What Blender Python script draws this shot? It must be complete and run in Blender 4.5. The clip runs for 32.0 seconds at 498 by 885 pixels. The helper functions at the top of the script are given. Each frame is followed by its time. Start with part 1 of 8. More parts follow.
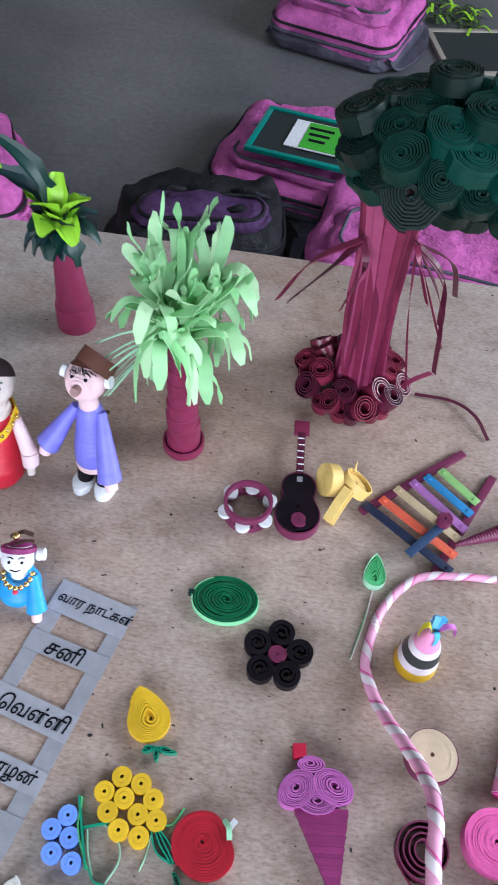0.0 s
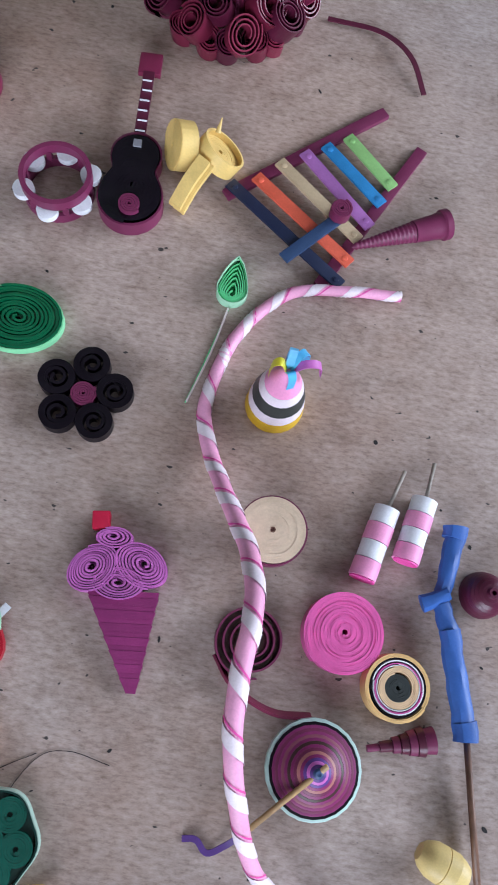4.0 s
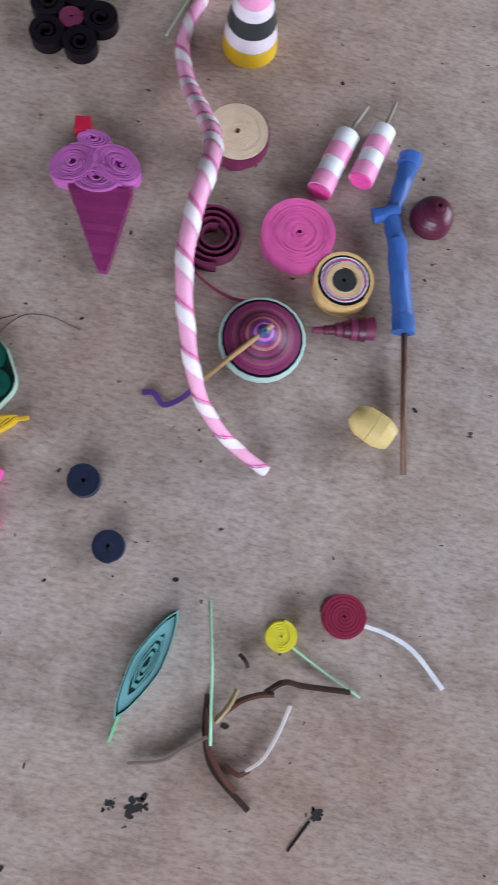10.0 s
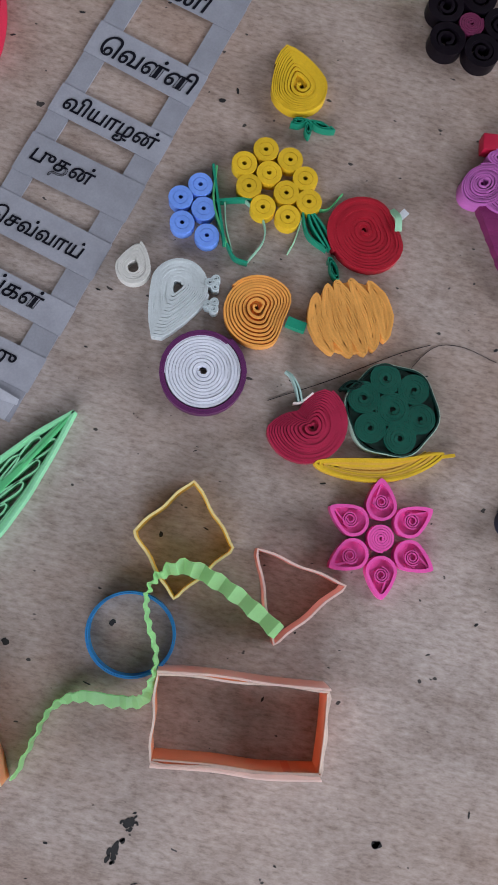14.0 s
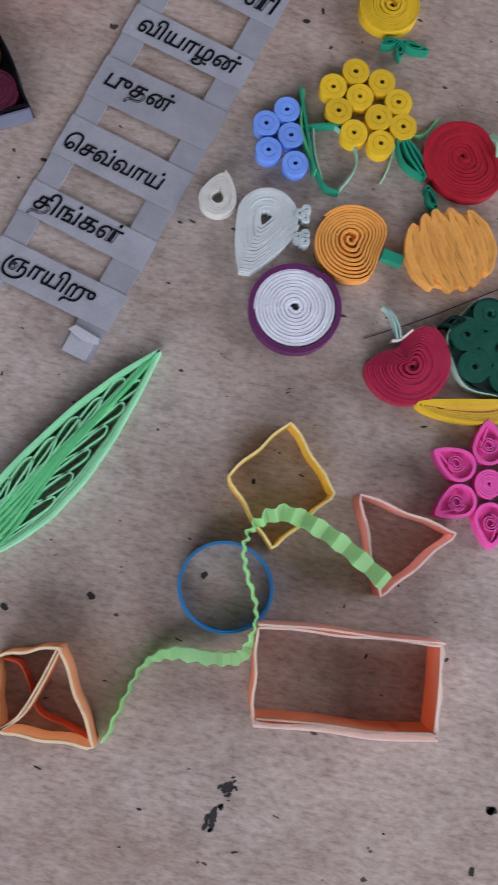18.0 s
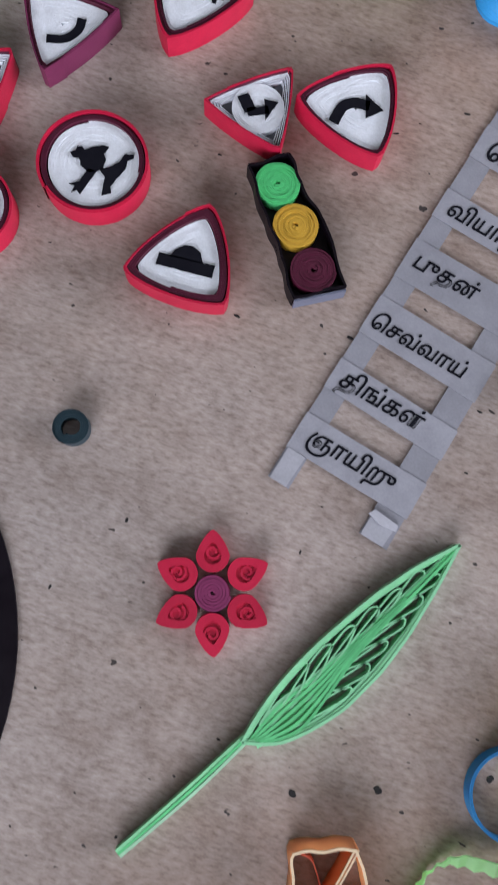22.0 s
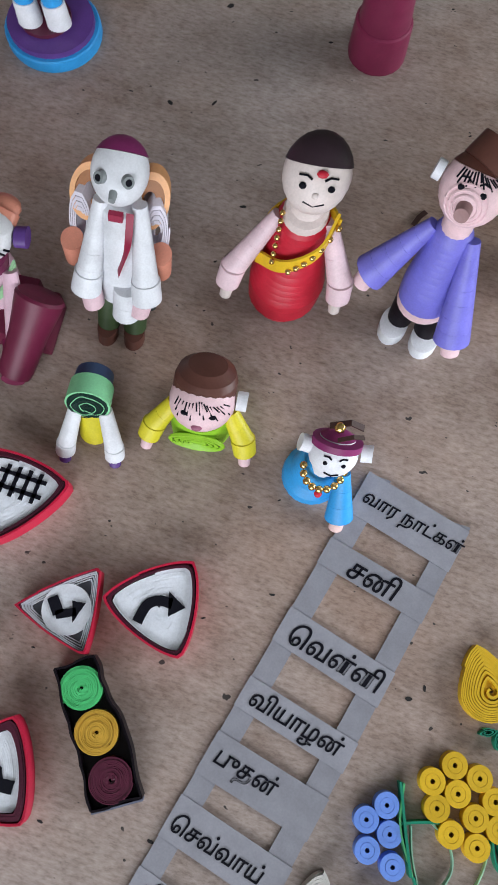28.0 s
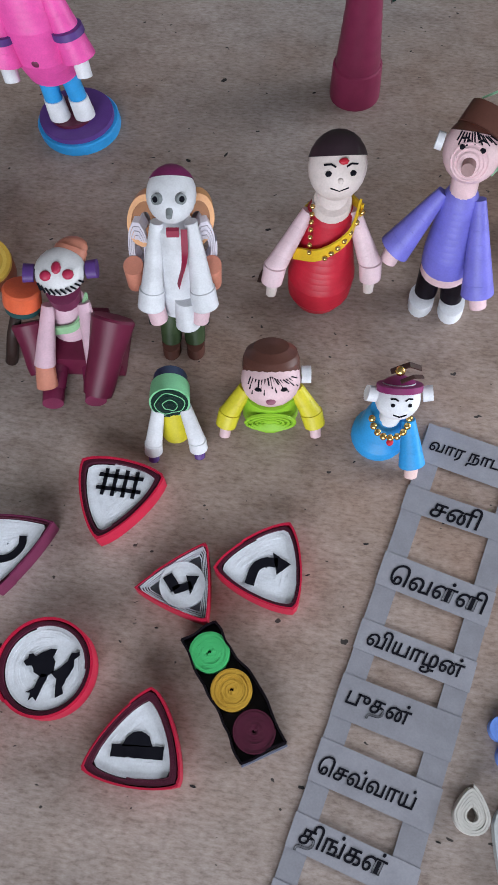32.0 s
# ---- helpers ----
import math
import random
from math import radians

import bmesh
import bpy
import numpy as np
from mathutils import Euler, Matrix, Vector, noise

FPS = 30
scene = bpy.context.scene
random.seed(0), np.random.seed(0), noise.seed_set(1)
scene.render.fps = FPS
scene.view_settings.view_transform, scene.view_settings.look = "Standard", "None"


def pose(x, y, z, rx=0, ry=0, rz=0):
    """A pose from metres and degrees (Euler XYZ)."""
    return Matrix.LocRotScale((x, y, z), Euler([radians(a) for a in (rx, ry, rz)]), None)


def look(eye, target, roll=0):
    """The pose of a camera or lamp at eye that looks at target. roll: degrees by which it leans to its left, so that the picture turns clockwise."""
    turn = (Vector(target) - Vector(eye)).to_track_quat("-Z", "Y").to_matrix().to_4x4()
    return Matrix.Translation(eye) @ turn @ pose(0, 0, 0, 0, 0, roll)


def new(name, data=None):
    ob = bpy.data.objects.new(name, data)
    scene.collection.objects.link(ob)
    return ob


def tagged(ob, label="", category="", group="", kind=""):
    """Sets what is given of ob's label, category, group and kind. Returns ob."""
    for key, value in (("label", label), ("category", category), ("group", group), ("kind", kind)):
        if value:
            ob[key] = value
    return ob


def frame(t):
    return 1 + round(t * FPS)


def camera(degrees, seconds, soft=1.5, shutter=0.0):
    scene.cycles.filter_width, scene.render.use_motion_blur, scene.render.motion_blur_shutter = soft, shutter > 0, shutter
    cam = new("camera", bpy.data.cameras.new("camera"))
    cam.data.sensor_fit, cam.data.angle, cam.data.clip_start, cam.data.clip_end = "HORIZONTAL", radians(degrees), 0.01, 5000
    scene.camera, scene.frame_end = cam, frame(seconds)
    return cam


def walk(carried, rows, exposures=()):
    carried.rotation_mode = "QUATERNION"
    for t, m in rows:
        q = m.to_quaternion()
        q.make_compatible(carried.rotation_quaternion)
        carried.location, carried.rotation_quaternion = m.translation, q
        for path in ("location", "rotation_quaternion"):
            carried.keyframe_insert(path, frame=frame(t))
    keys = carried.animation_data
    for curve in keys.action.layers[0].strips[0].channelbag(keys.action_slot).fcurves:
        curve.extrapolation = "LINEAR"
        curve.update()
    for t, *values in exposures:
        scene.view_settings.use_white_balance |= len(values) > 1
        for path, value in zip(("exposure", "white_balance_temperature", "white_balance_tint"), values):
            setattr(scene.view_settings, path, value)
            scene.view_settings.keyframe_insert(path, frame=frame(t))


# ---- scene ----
cam = camera(36.80, 32.0, soft=1.2, shutter=0.5)
ROWS = [
    (0, -0.0064, 0.0070, 0.3365, 37.62, -3.17, 2.87),
    (0.5, -0.0056, 0.0107, 0.3259, 35.15, -4.26, 1.81),
    (1, 0.0214, 0.0137, 0.3367, 27.17, -3.83, 2.78),
    (1.5, 0.0386, 0.0131, 0.3432, 25.48, -4.06, 1.80),
    (2, 0.0421, 0.0237, 0.3167, 22.68, -4.97, 2.27),
    (2.5, 0.0416, 0.0393, 0.2871, 19.87, -5.64, 3.06),
    (4.5, 0.0641, 0.0622, 0.2440, 14.91, -5.24, 3.12),
    (5, 0.0692, 0.0568, 0.2459, 14.61, -5.63, 2.39),
    (5.5, 0.0696, 0.0486, 0.2438, 14.12, -5.17, 2.24),
    (6, 0.0725, 0.0412, 0.2437, 13.52, -5.38, 1.97),
    (6.5, 0.0672, 0.0245, 0.2448, 12.99, -4.96, 3.59),
    (7, 0.0461, 0.0091, 0.2451, 12.78, -4.47, 5.62),
    (7.5, 0.0375, -0.0143, 0.2507, 12.92, -4.44, 8.33),
    (8, 0.0417, -0.0386, 0.2524, 12.45, -4.25, 10.10),
    (8.5, 0.0509, -0.0557, 0.2514, 11.33, -4.29, 8.63),
    (9, 0.0548, -0.0584, 0.2482, 10.70, -3.99, 8.45),
    (9.5, 0.0633, -0.0604, 0.2426, 10.26, -4.14, 8.43),
    (10, 0.0875, -0.0540, 0.2448, 10.92, -4.09, 6.26),
    (10.5, 0.0989, -0.0522, 0.2436, 10.97, -3.76, 5.25),
    (11, 0.0704, -0.0624, 0.2415, 10.17, -3.59, 5.54),
    (11.5, 0.0359, -0.0659, 0.2425, 9.68, -3.54, 4.73),
    (12, 0.0094, -0.0630, 0.2443, 9.10, -3.34, 4.34),
    (12.5, -0.0232, -0.0602, 0.2425, 9.12, -3.78, 5.18),
    (13, -0.0420, -0.0526, 0.2380, 8.72, -4.75, 7.03),
    (13.5, -0.0497, -0.0465, 0.2322, 8.33, -4.79, 7.75),
    (14, -0.0490, -0.0465, 0.2304, 8.24, -4.15, 7.79),
    (14.5, -0.0505, -0.0590, 0.2198, 8.13, -3.47, 6.97),
    (16.5, -0.0470, -0.0614, 0.2084, 7.69, -3.10, 6.13),
    (17, -0.0474, -0.0610, 0.2120, 8.17, -3.68, 6.19),
    (17.5, -0.0589, -0.0618, 0.2137, 8.05, -3.91, 6.73),
    (18, -0.0712, -0.0624, 0.2115, 7.80, -3.42, 7.32),
    (18.5, -0.0903, -0.0676, 0.2080, 7.57, -3.03, 7.72),
    (19, -0.1153, -0.0707, 0.2055, 7.34, -2.67, 9.20),
    (19.5, -0.1343, -0.0732, 0.2046, 7.21, -3.27, 10.50),
    (20, -0.1355, -0.0717, 0.2039, 7.38, -2.27, 10.71),
    (20.5, -0.1351, -0.0687, 0.2043, 7.55, -2.06, 10.63),
    (21, -0.1391, -0.0585, 0.2089, 7.93, -2.13, 11.25),
    (21.5, -0.1507, -0.0410, 0.2112, 8.18, -2.75, 12.64),
    (22, -0.1582, -0.0304, 0.2149, 9.11, -2.78, 12.97),
    (22.5, -0.1611, -0.0104, 0.2120, 9.13, -1.63, 13.22),
    (23, -0.1671, 0.0064, 0.2099, 9.31, -1.68, 13.69),
    (23.5, -0.1802, 0.0178, 0.2154, 8.20, -2.21, 19.21),
    (24, -0.1826, 0.0233, 0.2202, 7.28, -1.96, 21.28),
    (24.5, -0.1836, 0.0233, 0.2207, 7.30, -2.16, 21.10),
    (26.5, -0.1734, 0.0302, 0.2148, 16.39, -4.08, 16.67),
    (27, -0.1538, 0.0799, 0.2363, 15.30, -1.80, 15.47),
    (27.5, -0.1309, 0.0996, 0.2541, 15.42, -1.77, 13.33),
    (28, -0.1244, 0.1022, 0.2562, 15.81, -2.07, 12.28),
    (28.5, -0.1301, 0.0869, 0.2644, 17.85, -1.15, 8.38),
    (29, -0.1340, 0.0645, 0.2685, 23.09, 0.20, 5.37),
    (29.5, -0.1396, 0.0484, 0.2662, 24.81, 1.02, 3.92),
    (30, -0.1370, 0.0430, 0.2665, 24.90, 0.82, 2.78),
    (30.5, -0.1391, 0.0427, 0.2655, 24.82, 1.13, 2.86),
    (31, -0.1401, 0.0438, 0.2646, 24.57, 1.15, 2.76),
    (31.5, -0.1406, 0.0424, 0.2645, 24.73, 1.24, 2.92),
    (32, -0.1412, 0.0424, 0.2623, 24.90, 1.90, 3.05),
]
EXPOSURES = [(0.0, 0.28, 5850, 9), (2.0, 0.14, 5800, 10), (6.0, -0.17, 5750, 12), (9.0, -0.28, 5850, 12), (13.0, -0.31, 6100, 11),
             (17.0, -0.44, 6200, 17), (19.0, -0.17, 6150, 14), (20.0, -0.11, 6200, 14), (23.0, -0.16, 6300, 16), (24.0, -0.15, 6300, 17), (27.0, -0.13, 6450, 16), (28.0, -0.16, 6400, 9), (32.0, -0.24, 6250, 10)]
walk(cam, [(t, pose(x, y, z, rx, ry, rz)) for t, x, y, z, rx, ry, rz in ROWS], EXPOSURES)

# ---- light: an overcast day through the classroom's windows ----
FLOOR = -0.75
world = bpy.data.worlds.new("sky")
scene.world = world
world.use_nodes = True
wn = world.node_tree
sky = wn.nodes.new("ShaderNodeTexSky")
sky.sky_type, sky.sun_disc = "NISHITA", False
sky.sun_elevation, sky.sun_rotation = radians(50), radians(100)
wn.nodes["Background"].inputs[1].default_value = 0.10
wn.links.new(sky.outputs[0], wn.nodes["Background"].inputs[0])


def window_lamp(name, eye, target, w, h, watts, colour):
    la = bpy.data.lights.new(name, "AREA")
    la.shape, la.size, la.size_y, la.energy, la.color = "RECTANGLE", w, h, watts, colour
    ob = new(name, la)
    ob.matrix_world = look(eye, target)
    return ob


window_lamp("window_light_east", (2.93, 0.55, 0.95), (0, 0.3, -0.2), 2.4, 1.3, 136, (0.93, 0.965, 1.0))
window_lamp("window_light_south", (-0.3, -2.43, 1.05), (-0.1, 0.3, -0.1), 2.2, 1.2, 92, (0.93, 0.965, 1.0))

# ---- materials ----


def nodes_of(name):
    m = bpy.data.materials.new(name)
    m.use_nodes = True
    nt = m.node_tree
    return m, nt, nt.nodes["Principled BSDF"]


def add(nt, kind, **values):
    n = nt.nodes.new(kind)
    for key, value in values.items():
        n.inputs[key].default_value = value
    return n


def ramp(nt, source, *stops):
    n = nt.nodes.new("ShaderNodeValToRGB")
    while len(n.color_ramp.elements) < len(stops):
        n.color_ramp.elements.new(0.5)
    for e, (p, c) in zip(n.color_ramp.elements, stops):
        e.position, e.color = p, (*c, 1) if len(c) == 3 else c
    nt.links.new(source, n.inputs[0])
    return n


def mix(nt, fac, a, b, mode="MIX"):
    n = nt.nodes.new("ShaderNodeMix")
    n.data_type, n.blend_type = "RGBA", mode
    for sock, v in ((n.inputs["Factor"], fac), (n.inputs[6], a), (n.inputs[7], b)):
        if isinstance(v, bpy.types.NodeSocket):
            nt.links.new(v, sock)
        else:
            sock.default_value = v if isinstance(v, float) else (*v, 1)
    return n.outputs[2]


def noise_at(nt, scale, detail=4.0, stretch=(1, 1, 1), rough=0.55):
    tc = nt.nodes.new("ShaderNodeTexCoord")
    mp = add(nt, "ShaderNodeMapping", Scale=stretch)
    nt.links.new(tc.outputs["Object"], mp.inputs[0])
    n = add(nt, "ShaderNodeTexNoise", Scale=scale, Detail=detail, Roughness=rough)
    nt.links.new(mp.outputs[0], n.inputs["Vector"])
    return n.outputs["Fac"]


def bumped(nt, bsdf, source, strength, distance):
    b = add(nt, "ShaderNodeBump", Strength=strength, Distance=distance)
    nt.links.new(source, b.inputs["Height"])
    nt.links.new(b.outputs[0], bsdf.inputs["Normal"])


PAPERS = {}


def paper(c, rough=0.46, sheen=0.4):
    """Coloured craft paper: fine fibre, faint blotches, a slight variation from piece to piece."""
    key = (c, rough)
    if key in PAPERS:
        return PAPERS[key]
    m, nt, b = nodes_of("craft_paper")
    fibre, blot = noise_at(nt, 1500, 3), noise_at(nt, 140, 3)
    dark, light = tuple(v * 0.90 for v in c), tuple(min(1, v * 1.07 + 0.004) for v in c)
    a = ramp(nt, blot, (0.3, dark), (0.7, light))
    d = ramp(nt, fibre, (0.3, (0.93, 0.93, 0.93)), (0.7, (1.04, 1.04, 1.04)))
    out = mix(nt, 1.0, a.outputs[0], d.outputs[0], "MULTIPLY")
    info = nt.nodes.new("ShaderNodeObjectInfo")
    hs = nt.nodes.new("ShaderNodeHueSaturation")
    vr = nt.nodes.new("ShaderNodeMapRange")
    vr.inputs["To Min"].default_value, vr.inputs["To Max"].default_value = 0.90, 1.10
    nt.links.new(info.outputs["Random"], vr.inputs["Value"])
    nt.links.new(vr.outputs[0], hs.inputs["Value"])
    nt.links.new(out, hs.inputs["Color"])
    nt.links.new(hs.outputs[0], b.inputs["Base Color"])
    b.inputs["Roughness"].default_value = rough
    b.inputs["Specular IOR Level"].default_value = sheen
    bumped(nt, b, fibre, 0.12, 0.0003)
    PAPERS[key] = m
    return m


def thin(c, through_=0.62):
    """A single strip of paper that lets some light through."""
    m = paper(c, 0.50).copy()
    nt = m.node_tree
    b, end = nt.nodes["Principled BSDF"], nt.nodes["Material Output"]
    tr, mx = nt.nodes.new("ShaderNodeBsdfTranslucent"), nt.nodes.new("ShaderNodeMixShader")
    tr.inputs["Color"].default_value = (*(min(1.0, v * 1.25 + 0.02) for v in c), 1)
    mx.inputs[0].default_value = through_
    nt.links.new(b.outputs[0], mx.inputs[1])
    nt.links.new(tr.outputs[0], mx.inputs[2])
    nt.links.new(mx.outputs[0], end.inputs["Surface"])
    return m


WHITE = paper((0.72, 0.73, 0.78))
SKIN = paper((0.74, 0.52, 0.56))
IVORY = paper((0.72, 0.62, 0.60))
RED = paper((0.52, 0.012, 0.035))
SCARLET = paper((0.49, 0.008, 0.046))
CRIMSON = paper((0.185, 0.016, 0.058))
PLUM = paper((0.155, 0.020, 0.070))
MAROON = paper((0.085, 0.008, 0.03), 0.36, 0.5)
PINK = paper((0.80, 0.09, 0.40))
ROSE = paper((0.78, 0.30, 0.52))
LILAC = paper((0.50, 0.13, 0.44))
MULBERRY = paper((0.21, 0.020, 0.115))
VIOLET = paper((0.17, 0.16, 0.60))
PURPLE = paper((0.10, 0.04, 0.22))
YELLOW = paper((0.72, 0.45, 0.015))
LEMON = paper((0.70, 0.62, 0.03))
PRIMROSE = paper((0.74, 0.52, 0.17))
AMBER = paper((0.70, 0.40, 0.05))
CORAL = paper((0.74, 0.13, 0.05))
SALMON = paper((0.66, 0.26, 0.18))
APRICOT = paper((0.72, 0.36, 0.16))
CREAM = paper((0.74, 0.58, 0.42))
TAN = paper((0.50, 0.36, 0.20))
BOTTLE = paper((0.001, 0.024, 0.018), 0.44, 0.3)
EMERALD = paper((0.004, 0.15, 0.055), 0.45, 0.35)
TEAL = paper((0.01, 0.25, 0.15))
SEA = paper((0.10, 0.32, 0.30))
GREEN = paper((0.12, 0.55, 0.22))
MINT = paper((0.26, 0.68, 0.36))
PALE_MINT = paper((0.42, 0.74, 0.50))
LIME = paper((0.30, 0.58, 0.03))
OLIVE = paper((0.04, 0.07, 0.025))
BLUE = paper((0.035, 0.105, 0.36))
PERIWINKLE = paper((0.16, 0.30, 0.80))
SKY = paper((0.03, 0.30, 0.68))
NAVY = paper((0.012, 0.018, 0.05))
SLATE_BLUE = paper((0.03, 0.06, 0.14))
BLACK = paper((0.0045, 0.002, 0.0055), 0.40, 0.18)
CHARCOAL = paper((0.03, 0.036, 0.035))
GREY = paper((0.30, 0.30, 0.345), 0.6)
DUSK = paper((0.22, 0.24, 0.25))
BROWN = paper((0.10, 0.035, 0.025))
UMBER = paper((0.045, 0.018, 0.015))
INK = paper((0.004, 0.004, 0.009), 0.75, 0.12)


def plain(name, c, rough=0.5, metal=0.0, scale=300, depth=0.0003):
    m, nt, b = nodes_of(name)
    n = noise_at(nt, scale, 4)
    r = ramp(nt, n, (0.3, tuple(v * 0.75 for v in c)), (0.75, tuple(min(1, v * 1.2) for v in c)))
    nt.links.new(r.outputs[0], b.inputs["Base Color"])
    b.inputs["Roughness"].default_value, b.inputs["Metallic"].default_value = rough, metal
    bumped(nt, b, n, 0.3, depth)
    return m


BAMBOO = plain("bamboo", (0.42, 0.27, 0.12), 0.5)
DARK_STICK = plain("stained_stick", (0.16, 0.08, 0.05), 0.5)
GOLD = plain("gold_bead", (0.75, 0.50, 0.18), 0.25, 1.0)
def nylon(name, c):
    """Woven bag cloth: a fine weave, rubbed patches and soft creases whose shading is in the colour."""
    m, nt, b = nodes_of(name)
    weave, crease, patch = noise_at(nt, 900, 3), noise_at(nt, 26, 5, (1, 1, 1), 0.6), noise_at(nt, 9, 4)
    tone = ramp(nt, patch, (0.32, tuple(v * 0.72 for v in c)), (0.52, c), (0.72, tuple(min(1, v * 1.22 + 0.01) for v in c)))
    # crease shading painted in: hollows darker, ridges lighter
    crease_shade = ramp(nt, crease, (0.34, (0.70, 0.68, 0.72)), (0.50, (1.0, 1.0, 1.0)), (0.68, (1.12, 1.12, 1.12)))
    nt.links.new(mix(nt, 1.0, tone.outputs[0], crease_shade.outputs[0], "MULTIPLY"), b.inputs["Base Color"])
    b.inputs["Roughness"].default_value = 0.62
    b.inputs["Specular IOR Level"].default_value = 0.3
    high = nt.nodes.new("ShaderNodeMath")
    high.operation = "MULTIPLY_ADD"
    nt.links.new(weave, high.inputs[0])
    high.inputs[1].default_value = 0.08
    nt.links.new(crease, high.inputs[2])
    bumped(nt, b, high.outputs[0], 0.7, 0.02)
    return m


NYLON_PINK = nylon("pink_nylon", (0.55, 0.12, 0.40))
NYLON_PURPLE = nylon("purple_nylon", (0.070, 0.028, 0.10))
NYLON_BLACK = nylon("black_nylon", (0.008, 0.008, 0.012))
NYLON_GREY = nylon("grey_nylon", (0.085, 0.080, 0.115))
SLATE = plain("slate", (0.012, 0.02, 0.024), 0.45)
TEAL_PLASTIC = plain("teal_plastic", (0.0, 0.22, 0.19), 0.35)
PALE_WOOD = plain("pale_wood", (0.34, 0.30, 0.26), 0.6)
WALL_PAINT = plain("wall_paint", (0.32, 0.30, 0.27), 0.8, 0, 6, 0.002)
CEILING_PAINT = plain("ceiling_paint", (0.34, 0.34, 0.33), 0.85, 0, 6, 0.002)
LEG_WOOD = plain("table_wood", (0.20, 0.12, 0.07), 0.6, 0, 30)


def table_material():
    """Worn hardboard: soft brown flecks, blotches, pale rubbed patches, ink-dark specks."""
    m, nt, b = nodes_of("worn_hardboard")
    fleck = noise_at(nt, 760, 5, (0.40, 1.0, 1), 0.68)
    weave = noise_at(nt, 300, 6, (0.20, 1.0, 1), 0.66)
    mott = noise_at(nt, 58, 8, (0.75, 1.0, 1), 0.74)
    blot = noise_at(nt, 13, 6, (0.8, 1, 1), 0.66)
    tone = noise_at(nt, 2.6, 3)
    base = ramp(nt, fleck, (0.30, (0.235, 0.181, 0.156)), (0.50, (0.358, 0.290, 0.260)), (0.70, (0.440, 0.366, 0.336)))
    dark = ramp(nt, weave, (0.26, (0.80, 0.77, 0.75)), (0.40, (0.98, 0.98, 0.98)), (0.70, (1.04, 1.04, 1.05)))
    mot = ramp(nt, mott, (0.30, (0.70, 0.655, 0.63)), (0.50, (1.0, 1.0, 1.0)), (0.70, (1.17, 1.18, 1.19)))
    worn = ramp(nt, blot, (0.30, (0.85, 0.76, 0.70)), (0.50, (1.0, 1.0, 1.0)), (0.70, (1.08, 1.12, 1.16)))
    warm = ramp(nt, tone, (0.36, (1.09, 0.98, 0.90)), (0.64, (0.94, 0.99, 1.03)))
    c = base.outputs[0]
    for layer in (dark, mot, worn, warm):
        c = mix(nt, 1.0, c, layer.outputs[0], "MULTIPLY")
    speck = noise_at(nt, 260, 2, (0.7, 1.0, 1))
    mask = ramp(nt, speck, (0.715, (0, 0, 0)), (0.740, (1, 1, 1)))
    c = mix(nt, mask.outputs[0], c, (0.05, 0.042, 0.040))
    nt.links.new(c, b.inputs["Base Color"])
    b.inputs["Roughness"].default_value = 0.60
    b.inputs["Specular IOR Level"].default_value = 0.3
    bumped(nt, b, weave, 0.35, 0.0003)
    return m


def floor_material():
    m, nt, b = nodes_of("cement_floor")
    big, fine = noise_at(nt, 1.4, 5), noise_at(nt, 60, 4)
    base = ramp(nt, big, (0.35, (0.072, 0.074, 0.084)), (0.68, (0.165, 0.160, 0.166)))
    grain = ramp(nt, fine, (0.3, (0.8, 0.8, 0.8)), (0.7, (1.15, 1.15, 1.15)))
    nt.links.new(mix(nt, 1.0, base.outputs[0], grain.outputs[0], "MULTIPLY"), b.inputs["Base Color"])
    b.inputs["Roughness"].default_value = 0.55
    bumped(nt, b, fine, 0.2, 0.002)
    return m


HARDBOARD, CEMENT = table_material(), floor_material()

# ---- mesh helpers ----


def part(name, bm, material, parent=None, label="", m=None, smooth=False):
    """Links a bmesh as ONE mesh object under a thing or a part."""
    me = bpy.data.meshes.new(name)
    bmesh.ops.recalc_face_normals(bm, faces=bm.faces)
    for f in bm.faces:
        f.smooth = True
    bm.to_mesh(me)
    if not smooth:
        me.set_sharp_from_angle(angle=radians(31))
    bm.free()
    for one in material if isinstance(material, (list, tuple)) else [material]:
        me.materials.append(one)
    ob = new(name, me)
    ob.parent = parent
    if m is not None:
        ob.matrix_basis = m
    if label:
        ob["label"] = label
    return ob


def thing(name, label, category, x, y, z=0.0, rz=0.0, group=""):
    ob = new(name)
    ob.empty_display_size = 0.01
    ob.matrix_basis = pose(x, y, z, 0, 0, rz)
    return tagged(ob, label, category, group)


def quads(bm, rings, closed=True, mi=0, caps=False):
    """Skins rows of points; each row one ring of vertices."""
    rows = [[bm.verts.new(p) for p in ring] for ring in rings]
    n = len(rows[0])
    for a, b in zip(rows, rows[1:]):
        for i in range(n if closed else n - 1):
            j = (i + 1) % n
            f = bm.faces.new((a[i], a[j], b[j], b[i]))
            f.material_index = mi
    if caps and n > 2:
        for row in (rows[0], rows[-1]):
            bm.faces.new(row).material_index = mi
    return rows


def box(bm, c, s, m=Matrix(), mi=0, bevel=0.0):
    made = bmesh.ops.create_cube(bm, size=1, matrix=m @ Matrix.LocRotScale(c, None, s))
    faces = {f for v in made["verts"] for f in v.link_faces}
    for f in faces:
        f.material_index = mi
    if bevel:
        edges = list({e for v in made["verts"] for e in v.link_edges})
        got = bmesh.ops.bevel(bm, geom=edges, offset=bevel, segments=2, affect="EDGES", profile=0.6)
        for f in got["faces"]:
            f.material_index = mi


